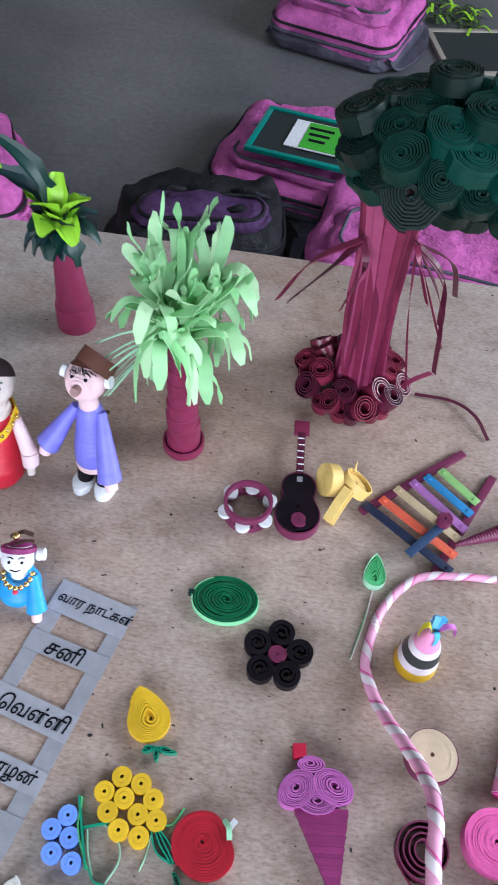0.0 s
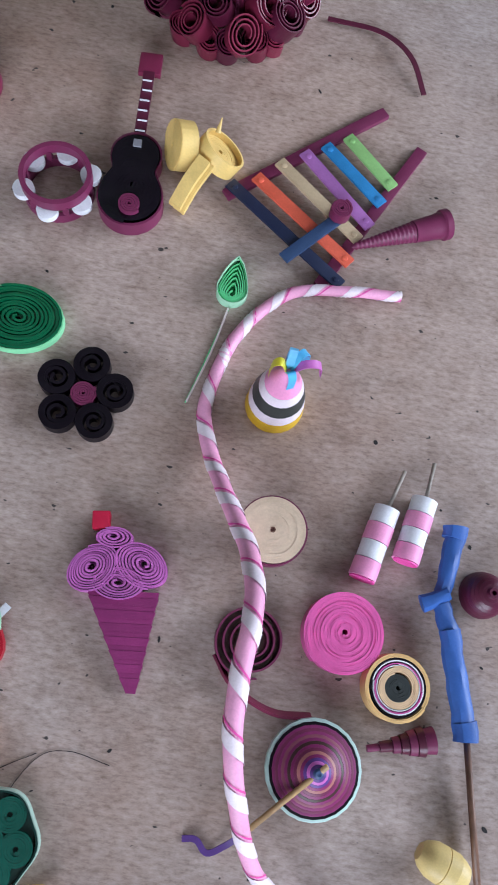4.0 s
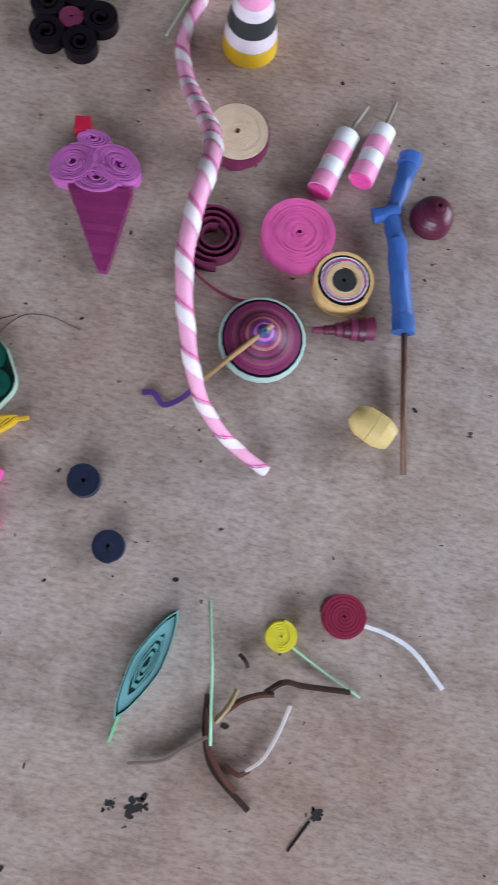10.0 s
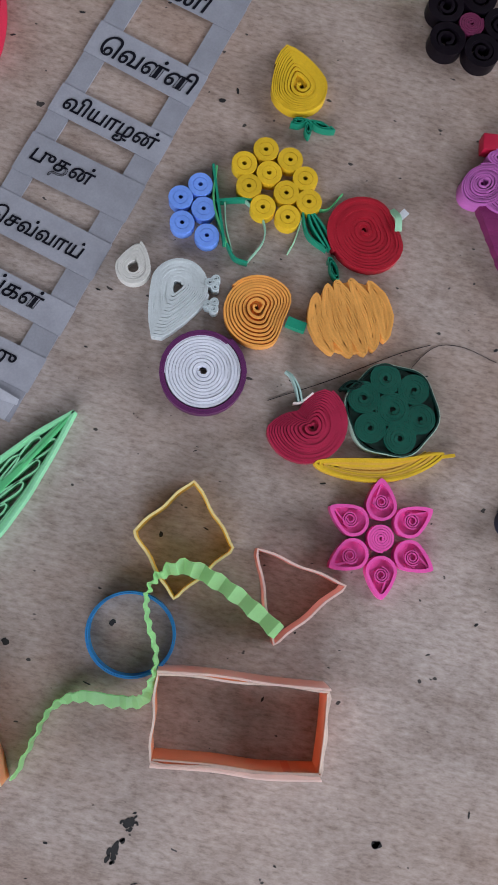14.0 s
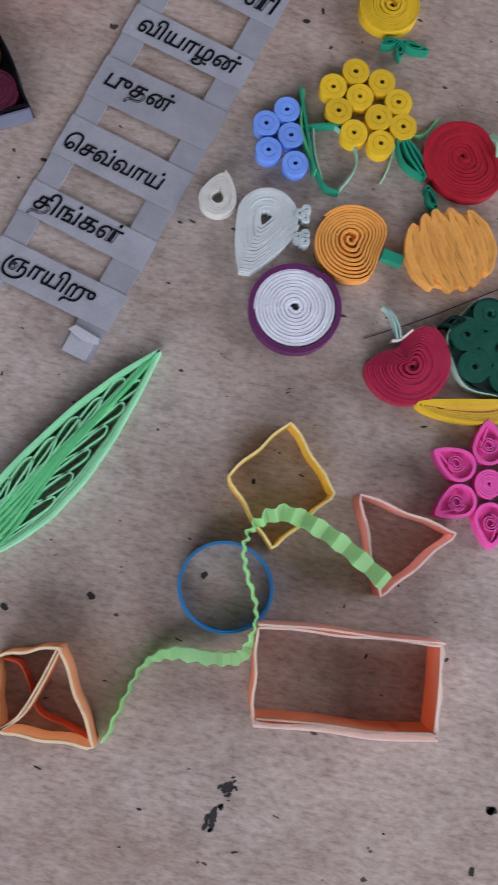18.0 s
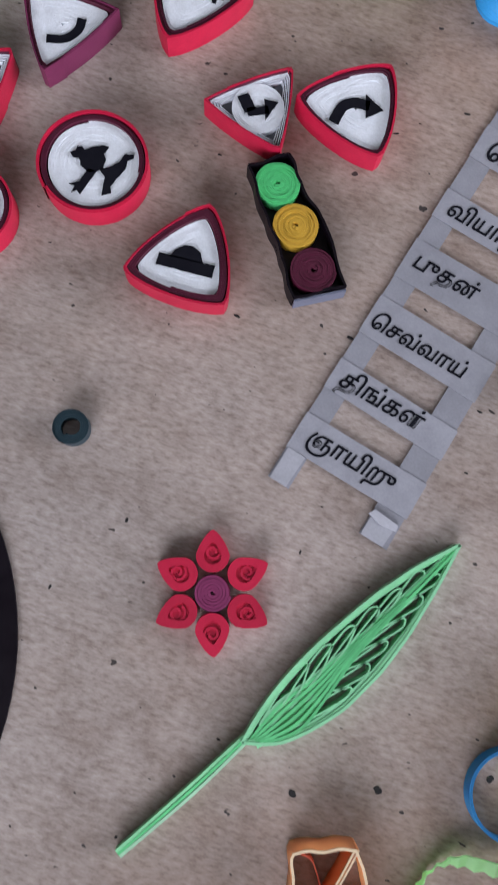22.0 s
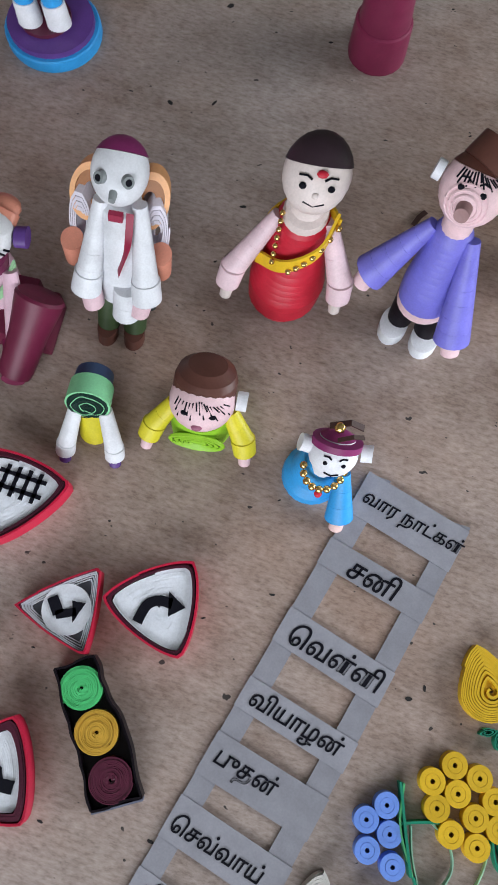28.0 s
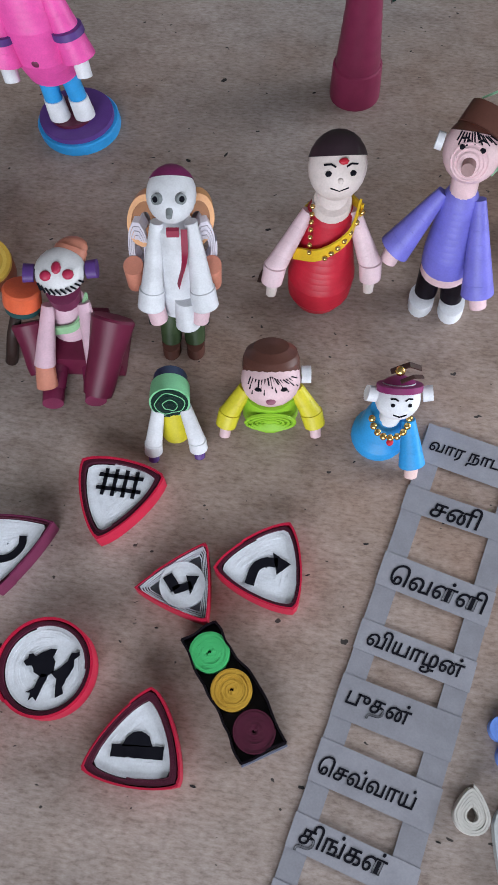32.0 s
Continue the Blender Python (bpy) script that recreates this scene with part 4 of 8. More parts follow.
for mat, s0, s1 in ((CHARCOAL, 0.04, 0.40), (paper((0.72, 0.50, 0.30)), 0.40, 0.62), (WHITE, 0.62, 0.67), (paper((0.50, 0.07, 0.28)), 0.67, 0.73), (WHITE, 0.73, 0.79), (BLACK, 0.79, 0.86), (paper((0.74, 0.48, 0.20)), 0.86, 1.0)):
    coil_part("ring", ringc, mat, circle(0.0104), 0.0076, max(1, round((s1 - s0) / 0.055)), s0 + 0.02, s1, fill=0.9)
spiral = thing("paper_spiral", "loose plum paper spiral with a trailing end", "paper spiral", 0.0790, 0.0650)
wound("coil", spiral, PLUM, circle(0.0114), 0.0062, 3.6, (0.0006, 0.0), 0.30, ease=1.0, bed=0, thick=0.00032, mess=0.06)
strip_part("tail", spiral, CRIMSON, [(-0.0100, -0.004, 0.0), (-0.0040, -0.0130, 0.0), (0.0080, -0.0200, 0.0), (0.0206, -0.0208, 0.0)], 0.0045, False, 0.0004, lean=0.3)

top = thing("spinning_top", "striped paper spinning top with a wooden stick", "spinning top", 0.0999, 0.0290)
cols = (paper((0.42, 0.56, 0.52)), BLACK, MULBERRY, PLUM, MULBERRY, paper((0.25, 0.07, 0.11)), MULBERRY, UMBER, MULBERRY, PLUM, paper((0.34, 0.13, 0.12)), MULBERRY, PURPLE, LILAC, PURPLE, SLATE_BLUE)
for k, mat in enumerate(cols):
    f0, f1 = k / len(cols), (k + 1) / len(cols)
    r0, r1 = 0.0138 * (1 - f0) + 0.0008, 0.0138 * (1 - f1) + 0.0008
    z0, z1 = 0.0075 + 0.0085 * f0 ** 1.3, 0.0075 + 0.0085 * f1 ** 1.3
    if k == 0:
        lathe_part("rim", top, mat, [(0.0, 0.0), (0.0030, 0.0), (0.0134, 0.0045), (r0, 0.0048), (r0, z0), (r1, z0 + 0.0004), (0, z0)], Matrix(), "pale green paper rim")
    else:
        lathe_part("ring", top, mat, [(0, z0 - 0.001), (r0, z0 - 0.001), (r0 - 0.0001, z0 + 0.0004), (r1, z1 + 0.0003), (0, z1)])
tube_part("stick", top, BAMBOO, [(0.0025, 0.0022, 0.0160), (-0.0100, -0.0090, 0.0110), (-0.0195, -0.0180, 0.0066)], 0.0009, "thin bamboo stick")
strip_part("ribbon", top, PURPLE, [(-0.0200, -0.0186, 0.0058), (-0.0245, -0.0225, 0.002), (-0.0300, -0.0250, 0.001), (-0.0335, -0.0215, 0.0012), (-0.0376, -0.0215, 0.0005)], 0.0018, True, 0.0003)

screw = thing("paper_cone", "dark plum stepped paper cone lying on its side", "paper cone", 0.1166, 0.0353, 0, 9)
prof = [(0.0006, 0)]
for k, (r, z0, z1) in enumerate(((0.0012, 0.0, 0.004), (0.0018, 0.004, 0.008), (0.0026, 0.008, 0.0105), (0.0032, 0.0105, 0.013), (0.0040, 0.013, 0.0155), (0.0046, 0.0155, 0.0180), (0.0042, 0.018, 0.0215))):
    lathe_part("step", screw, MAROON if k % 2 else PLUM, [(0, z0), (r * 0.9, z0), (r, z1 - 0.0003), (r * 0.8, z1), (0, z1)], pose(0, 0, 0.0047, 0, 90, 0))

for lab, a, b, s0, s1 in (("pink and white banded paper roll on a thin stick", (0.1226, 0.1102), (0.1142, 0.0868), (0.1227, 0.1104), (0.1292, 0.1240)),
                          ("pink and white banded paper roll on a thin stick", (0.1355, 0.1142), (0.1286, 0.0930), (0.1356, 0.1144), (0.1396, 0.1275))):
    roll = thing("banded_roll", lab, "paper roll", a[0], a[1], 0, math.degrees(math.atan2(b[1] - a[1], b[0] - a[0])), "banded rolls")
    n = (Vector(b) - Vector(a)).length
    for k, mat in enumerate((WHITE, ROSE, WHITE, ROSE)):
        r = 0.0044 + 0.0002 * (k % 2)
        lathe_part("band", roll, mat, [(0, n * k / 4), (r, n * k / 4), (r, n * (k + 1) / 4 - 0.0002), (0, n * (k + 1) / 4 - 0.0002)], pose(0, 0, 0.0047, 0, 90, 0))
    bm = new_bm()
    coil(bm, circle(0.0043), 0.1, 6, n, 0.0004, 0.7)
    part("end_coil", bm, PINK, roll, "", pose(0, 0, 0.0047, 0, 90, 0))
    inv = roll.matrix_basis.inverted()
    tube_part("stick", roll, PALE_WOOD, [inv @ Vector((*s0, 0.0056)), inv @ Vector((*s1, 0.0030))], 0.0007, "thin pale stick")

blue = thing("blue_paper_puppet", "folded blue paper roll tied on a dark stick", "paper puppet", 0.143, 0.078)
O = (0.143, 0.078)


def loc(p, z):
    return (p[0] - O[0], p[1] - O[1], z)


def crumple_roll(name, a, b, r0, r1, mat, n=9):
    """A hand-squeezed paper roll with soft facets."""
    bm = new_bm()
    a, b = Vector(a), Vector(b)
    pts = [a.lerp(b, k / n) + Vector((0.0002 * math.sin(k * 2.1), 0.0002 * math.cos(k * 1.7), 0)) for k in range(n + 1)]
    rings = []
    for i, (p, (t, s, u)) in enumerate(zip(pts, frames(pts))):
        r = r0 + (r1 - r0) * i / n
        rings.append([p + (s * math.cos(q) + u * math.sin(q) * 0.8) * r * (1 + 0.12 * noise.noise(Vector((math.cos(q) * 1.3, math.sin(q) * 1.3, i * 0.5)))) for q in (2 * math.pi * j / 11 for j in range(11))])
    quads(bm, rings, True, 0, True)
    return part(name, bm, mat, blue)


crumple_roll("upper_roll", loc((0.1462, 0.1045), 0.0046), loc((0.1408, 0.0815), 0.0046), 0.0037, 0.0026, BLUE)
crumple_roll("lower_roll", loc((0.1405, 0.0800), 0.0048), loc((0.1436, 0.0700), 0.0048), 0.0030, 0.0034, BLUE, 5)
crumple_roll("lower_roll", loc((0.1430, 0.0720), 0.0048), loc((0.1480, 0.0400), 0.0044), 0.0036, 0.0037, BLUE)
crumple_roll("knot", loc((0.1340, 0.0795), 0.0050), loc((0.1425, 0.0835), 0.0062), 0.0030, 0.0022, BLUE, 4)
crumple_roll("cuff", loc((0.1458, 0.1056), 0.0046), loc((0.1452, 0.1018), 0.0046), 0.0044, 0.0041, BLUE, 2)
crumple_roll("cuff", loc((0.1473, 0.0442), 0.0046), loc((0.1480, 0.0388), 0.0046), 0.0040, 0.0042, BLUE, 2)
tube_part("stick", blue, DARK_STICK, [loc((0.1484, 0.0400), 0.0040), loc((0.1521, -0.0100), 0.0016)], 0.0011, "thin dark stick")

dome = thing("paper_dome", "dark plum domed paper coil", "paper coil", 0.1560, 0.0842)
prof = [(0.0, 0.0), (0.0074, 0.0)]
for k in range(8):
    a = k / 8
    prof += [(0.0076 * math.cos(a * 1.35) + 0.0002, 0.0095 * math.sin(a * 1.5)), (0.0076 * math.cos((a + 0.1) * 1.35), 0.0095 * math.sin((a + 0.1) * 1.5))]
lathe_part("shell", dome, MAROON, prof + [(0.0018, 0.0098), (0.0016, 0.0112), (0.0008, 0.0112), (0.0006, 0.008), (0, 0.008)])
barrel = thing("paper_barrel", "pale yellow paper barrel lying on its side", "paper roll", 0.1395, 0.0042, 0, -28)
lathe_part("barrel", barrel, paper((0.74, 0.56, 0.22)), [(0.0, -0.0092), (0.0030, -0.0090), (0.0048, -0.0072), (0.0062, -0.0040), (0.0064, -0.0002), (0.0061, 0.0), (0.0064, 0.0002), (0.0064, 0.0044), (0.0061, 0.0046), (0.0056, 0.0066), (0.0044, 0.0088), (0.0, 0.0092)], pose(0, 0, 0.0064, 0, 90, 0))

barrel.scale = (0.87, 0.87, 0.87)

# ---- coiled flowers, fruit and sweets ----


def base_under(parent, mat, out, h, c=(0, 0)):
    """The glued paper backing under a loose coil."""
    bm = new_bm()
    plate(bm, [(c[0] + out(a) * 0.97 * math.cos(a), c[1] + out(a) * 0.97 * math.sin(a)) for a in (2 * math.pi * k / 40 for k in range(40))], 0.0002, h)
    return part("backing", bm, mat, parent)


def coil_flower(label, x, y, rz, n, dist, petal, heart, tips, h=0.0065, fill=0.5, turns=5, wall=0.80, lined=0.0, skew=0.0):
    fl = thing("paper_flower", label, "paper flower", x, y, 0, rz, "paper flowers")
    for k in range(n):
        a = 360.0 * k / n
        ca, sa = dist * math.cos(radians(a)), dist * math.sin(radians(a))
        a += skew * math.sin(k * 2.3)
        out = drop(tips[0], tips[1], a) if tips[1] > tips[0] else circle(tips[0])
        pt = band_part("petal", fl, petal, out, wall, 1.0, h, 0, (ca, sa))
        eye = tips[0] * (0.52 if tips[1] > tips[0] else 0.70)
        ec = (ca * 1.10, sa * 1.10) if tips[1] > tips[0] else (ca, sa)
        coil_part("inner_coil", pt, petal, circle(eye), h * 0.95, turns * 0.5, 0.30, c=ec, fill=fill)
        if lined:
            base_under(pt, petal, out, h * lined, (ca, sa))
        strip_part("loop", pt, petal, [(ec[0] + eye * math.cos(q), ec[1] + eye * math.sin(q), 0) for q in (radians(a + 60), radians(a + 110))] + [(ca + out(radians(a)) * 0.80 * math.cos(radians(a)), sa + out(radians(a)) * 0.80 * math.sin(radians(a)), 0)], h * 0.9, False, 0.00025, steps=4)
    coil_part("heart", fl, heart, circle(tips[2]), h * 0.96, 5, 0.1, fill=0.85)
    return fl


coil_flower("black paper flower of five coils with a plum heart", 0.0184, 0.1412, 80, 5, 0.0106, BLACK, PLUM, (0.0062, 0.0062, 0.0043), 0.0050, fill=0.5, turns=3, wall=0.64).location.y += 0.0010
coil_flower("pink paper flower of six pointed petals", 0.0069, -0.0356, 96, 6, 0.0101, PINK, PINK, (0.0048, 0.0084, 0.0042), 0.0040, fill=0.5, wall=0.80, lined=0.60).location.y += 0.0006
coil_flower("scarlet paper flower of six petals with a plum heart", -0.1562, -0.0384, 103, 6, 0.0102, SCARLET, paper((0.24, 0.030, 0.115)), (0.0047, 0.0072, 0.0050), 0.0040, fill=0.5, turns=2.6, wall=0.52, lined=0.80, skew=6.0)

oval = thing("paper_leaf", "dark green oval coiled leaf with a pale rim", "paper leaf", -0.0076, 0.1670, 0, -4)
wound("blade", oval, paper((0.002, 0.105, 0.040), 0.24, 0.6), lambda a: 1 / math.sqrt((math.cos(a) / 0.0160) ** 2 + (math.sin(a) / 0.0118) ** 2), 0.0046, 10, (0.0008, 0.0), 0.05, ease=0.85, bed=0.62, mess=0.14, relief=0.16, thick=0.00045)
band_part("rim", oval, MINT, lambda a: 1 / math.sqrt((math.cos(a) / 0.0164) ** 2 + (math.sin(a) / 0.0122) ** 2), 0.97, 1.0, 0.0042)
bm = new_bm()
box(bm, (-0.0166, 0.0016, 0.003), (0.003, 0.0022, 0.004))
part("tip", bm, BOTTLE, oval)

ice = thing("paper_ice_cream", "lilac coiled paper ice cream in a mulberry cone", "paper ice cream", 0.0374, 0.0750, 0, 0)
for c, out, t in (((-0.0094, 0.0086), marquise(0.0068, 0.0088, 40, 1.9), 8), ((0.0060, 0.0104), marquise(0.0066, 0.0092, -30, 1.9), 7), ((-0.0012, 0.0042), marquise(0.0050, 0.0084, 0, 1.9), 6), ((-0.0036, 0.0185), marquise(0.0034, 0.0062, 0, 1.9), 4)):
    wound("scoop_coil", ice, LILAC, out, 0.0085 * random.uniform(0.94, 1.04), t, (random.uniform(-0.001, 0.001), 0.0006), 0.12, c=c, ease=0.8, bed=0.55, fill=0.72, mess=0.08, relief=0.08, thick=0.00040)
bm = new_bm()
box(bm, (-0.0066, 0.0246, 0.0045), (0.0056, 0.0058, 0.008), pose(0, 0, 0, 0, 0, 4), bevel=0.0005)
part("cherry", bm, SCARLET, ice, "red paper square")
for k in range(15):
    t0, t1 = k / 15, (k + 1) / 15 + 0.012
    y0, y1 = 0.0022 - 0.0302 * t0, 0.0022 - 0.0302 * t1
    w0, w1 = 0.0098 * (1 - t0) + 0.0016 + 0.0003 * (k % 2), 0.0098 * (1 - t1) + 0.0016
    cx0, cx1 = 0.0007 + 0.0052 * t0, 0.0007 + 0.0052 * t1
    z = 0.0060 - 0.0018 * t0 + 0.0003 * (k % 2)
    bm = new_bm()
    plate(bm, [(cx0 - w0, y0), (cx1 - w1, y1), (cx1 + w1, y1), (cx0 + w0, y0)], 0.0003, z)
    part("cone_fold", bm, MULBERRY, ice)

# beads, feather, pins and scraps at the front of the table
for lab, x, y, mat, r, hole in (("navy blue coiled paper bead", 0.0480, -0.0246, NAVY, 0.0053, 0.14), ("navy blue coiled paper bead", 0.0590, -0.0444, NAVY, 0.0052, 0.14), ("dark slate paper bead with a wide hole", -0.2059, -0.0025, paper((0.012, 0.030, 0.042)), 0.0051, 0.52)):
    bead = thing("paper_bead", lab, "paper bead", x, y, 0, 0, "paper beads")
    wound("coil", bead, mat, circle(r), 0.0046, 8 if hole < 0.3 else 5, (0, 0), hole, bed=0.94)

feather = thing("paper_feather", "sea green coiled paper feather leaf", "paper leaf", 0.0758, -0.0785, 0, 0)
band_part("blade", feather, paper((0.19, 0.42, 0.45)), marquise(0.0044, 0.0176, 66), 0.60, 0.94, 0.0060)
coil_part("inner_coil", feather, paper((0.15, 0.38, 0.40)), marquise(0.0026, 0.0120, 68), 0.0062, 3, 0.20, fill=0.55)
base_under(feather, SEA, marquise(0.0044, 0.0170, 66), 0.0040)
band_part("blade_edge", feather, paper((0.16, 0.42, 0.38)), marquise(0.0047, 0.0184, 66), 0.955, 1.0, 0.0066)
strip_part("stalk", feather, MINT, [(-0.0062, -0.0150, 0.0003), (-0.0085, -0.0242, 0.0003)], 0.0014, False, 0.0004, steps=2)

bundle = thing("strip_bundle", "loose bundle of dark brown paper strips on a pale stalk", "paper strips", 0.097, -0.090)


def b_loc(*p):
    return [(x - 0.097, y + 0.090, z) for x, y, z in p]


tube_part("stalk", bundle, PALE_MINT, b_loc((0.0929, -0.0575, 0.0022), (0.0960, -0.0780, 0.0032), (0.0981, -0.1005, 0.0040)), 0.00045)
for k, (p, w, mat) in enumerate((
        (((0.0955, -0.0860, 0.001), (0.0962, -0.0980, 0.001), (0.1000, -0.1080, 0.001), (0.1118, -0.1185, 0.001)), 0.0046, UMBER),
        (((0.0962, -0.0900, 0.002), (0.0975, -0.1010, 0.002), (0.1030, -0.1095, 0.002), (0.1075, -0.1135, 0.001)), 0.0040, BROWN),
        (((0.0971, -0.0985, 0.002), (0.0900, -0.1030, 0.001), (0.0841, -0.1069, 0.001), (0.0738, -0.1086, 0.001)), 0.0024, paper((0.15, 0.115, 0.095))),
        (((0.1216, -0.0867, 0.003), (0.1190, -0.0950, 0.002), (0.1150, -0.1030, 0.002), (0.1100, -0.1075, 0.001)), 0.0024, paper((0.52, 0.48, 0.48))),
        (((0.0985, -0.0935, 0.002), (0.1020, -0.0880, 0.004), (0.1041, -0.0831, 0.003)), 0.0020, TAN),
        (((0.0990, -0.0925, 0.002), (0.1050, -0.0865, 0.004), (0.1113, -0.0840, 0.003), (0.1160, -0.0835, 0.002)), 0.0022, BROWN),
        (((0.1130, -0.0835, 0.001), (0.1185, -0.0795, 0.003), (0.1255, -0.0801, 0.002), (0.1400, -0.0805, 0.001)), 0.0030, UMBER),
        (((0.1041, -0.0730, 0.001), (0.1062, -0.0750, 0.002), (0.1072, -0.0770, 0.001)), 0.0026, UMBER),
        (((0.1030, -0.1060, 0.001), (0.1075, -0.1085, 0.002), (0.1110, -0.1070, 0.001)), 0.0036, BROWN))):
    strip_part("strip", bundle, mat, b_loc(*p), w * 0.40 if k < 2 else 0.0022 if k < 7 else 0.0013, k < 2 or k > 6, 0.0004, lean=0.35)

for lab, x, y, mat, r, stem, smat, w in (("yellow coiled paper pin on a pale stalk", 0.1162, -0.0662, LEMON, 0.0049, [(0.0040, -0.0030, 0.001), (0.0150, -0.0095, 0.001), (0.0272, -0.0162, 0.001)], PALE_MINT, 0.0011),
                                         ("crimson coiled paper pin with a white strip", 0.1357, -0.0582, SCARLET, 0.0070, [(0.0066, -0.0020, 0.001), (0.0150, -0.0040, 0.001), (0.0240, -0.0085, 0.001), (0.0340, -0.0190, 0.001)], WHITE, 0.0017)):
    pin = thing("paper_pin", lab, "paper pin", x, y, 0, 0, "paper pins")
    coil_part("head", pin, mat if r < 0.006 else paper((0.22, 0.008, 0.042)), (lambda q: (lambda a: q))(r), 0.0052, 6, 0.05, fill=0.9)
    strip_part("stalk", pin, smat, stem, w * (0.6 if r < 0.006 else 0.8), True, 0.0004)

# fruit
mango = thing("paper_mango", "yellow coiled paper mango with a teal leaf bow", "paper fruit", -0.0370, 0.1075, 0, 0, "coiled paper fruit")
wound("flesh", mango, YELLOW, drop(0.0096, 0.0150, 113), 0.0052, 10, (0.0012, 0.0006), 0.07, ease=0.6, bed=0.70, fill=0.86, thick=0.00048)
for a, l in ((-12, 0.009), (200, 0.0065), (-80, 0.006)):
    coil_part("leaf", mango, TEAL, marquise(0.0014, l * 0.55, a), 0.0046, 2, 0.3, c=(0.0045 + l * 0.5 * math.cos(radians(a)), -0.0112 + l * 0.5 * math.sin(radians(a))), fill=0.5)

grape = thing("paper_grapes", "bunch of ten yellow coiled paper grapes with a green leaf", "paper fruit", -0.0403, 0.0723, 0, 0, "coiled paper fruit")
for k, (x, y) in enumerate(((-0.0449, 0.0832), (-0.0366, 0.0810), (-0.0512, 0.0771), (-0.0428, 0.0752), (-0.0309, 0.0753), (-0.0487, 0.0697), (-0.0364, 0.0694), (-0.0287, 0.0676), (-0.0433, 0.0633), (-0.0349, 0.0612))):
    roll_part("grape", grape, YELLOW, circle(0.0042), 0.0050, c=(x + 0.0405, y - 0.0718))
for dx in (-0.0012, 0.0008, 0.0028):
    strip_part("leaf_strip", grape, TEAL, [(0.0110, -0.0050, 0), (0.0150 + dx, -0.0120, 0), (0.0200 + dx * 0.6, -0.0190, 0)], 0.0045, False, 0.0003)
strip_part("leaf_strip", grape, TEAL, [(0.0098, -0.0062, 0), (0.0128, -0.0150, 0), (0.0195, -0.0192, 0)], 0.0045, False, 0.0003)
strip_part("tendril", grape, GREEN, [(0.0110, -0.0050, 0), (0.0180, -0.0050, 0), (0.0226, 0.0014, 0)], 0.0024, False, 0.0002)
strip_part("tendril", grape, PALE_MINT, [(0.0105, -0.0085, 0), (0.0090, -0.0170, 0), (0.0072, -0.0220, 0)], 0.0022, False, 0.0002)

bgrape = thing("paper_grapes", "bunch of five blue coiled paper grapes on a green stalk", "paper fruit", -0.0639, 0.0597, 0, 0, "coiled paper fruit")
for x, y in ((-0.0641, 0.0675), (-0.0697, 0.0622), (-0.0619, 0.0596), (-0.0680, 0.0538), (-0.0596, 0.0508)):
    roll_part("grape", bgrape, PERIWINKLE, circle(0.0040), 0.0050, c=(x + 0.0640, y - 0.0592))
strip_part("stalk", bgrape, TEAL, [(0.0030, 0.0158, 0), (0.0065, 0.0030, 0), (0.0102, -0.0100, 0)], 0.0056, False, 0.0004)
strip_part("stalk", bgrape, GREEN, [(0.0042, 0.0156, 0), (0.0050, 0.0030, 0), (0.0108, -0.0098, 0)], 0.0050, False, 0.0003)
strip_part("tendril", bgrape, TEAL, [(0.0052, 0.0040, 0), (0.0120, 0.0058, 0), (0.0169, 0.0066, 0)], 0.0040, False, 0.0004)
strip_part("tendril", bgrape, TEAL, [(0.0111, -0.0098, 0), (0.0140, -0.0140, 0), (0.0184, -0.0151, 0)], 0.0046, False, 0.0003)
strip_part("tendril", bgrape, paper((0.30, 0.55, 0.40)), [(0.0150, 0.0058, 0.001), (0.0210, 0.0010, 0.001), (0.0226, -0.0064, 0.001), (0.0184, -0.0145, 0.001)], 0.0030, False, 0.0002)
strip_part("tendril", bgrape, paper((0.30, 0.55, 0.40)), [(0.0085, 0.0040, 0.001), (0.0100, -0.0040, 0.001), (0.0130, -0.0120, 0.001)], 0.0030, False, 0.0002)


def cut_round(r, at, d, soft=10.0):
    """A round outline with one flat side at an angle, its distance d from the middle."""
    def out(a):
        c = math.cos(a - radians(at))
        return r if c <= 0.05 else (r ** -soft + (d / c) ** -soft) ** (-1 / soft)
    return out


apple = thing("paper_apple", "red coiled paper apple with a pale leaf", "paper fruit", -0.0084, 0.0595, 0, 0, "coiled paper fruit")
apple_out = lambda a: cut_round(0.0128, 27, 0.0108)(a) * (1 + 0.035 * math.cos(2 * (a - radians(-35))))
wound("flesh", apple, paper((0.40, 0.006, 0.022), 0.42, 0.45), apple_out, 0.0052, 11, (-0.0012, 0.0014), 0.05, ease=0.70, bed=0.93, fill=0.93, thick=0.0005, relief=0.09)
strip_part("leaf_strip", apple, PALE_MINT, [(0.0070, 0.0100, 0.004), (0.0092, 0.0068, 0.0066), (0.0098, 0.0024, 0.006)], 0.0022, True, 0.0003)
strip_part("leaf_strip", apple, WHITE, [(0.0092, 0.0064, 0.006), (0.0120, 0.0100, 0.005)], 0.0024, True, 0.0003, steps=2)

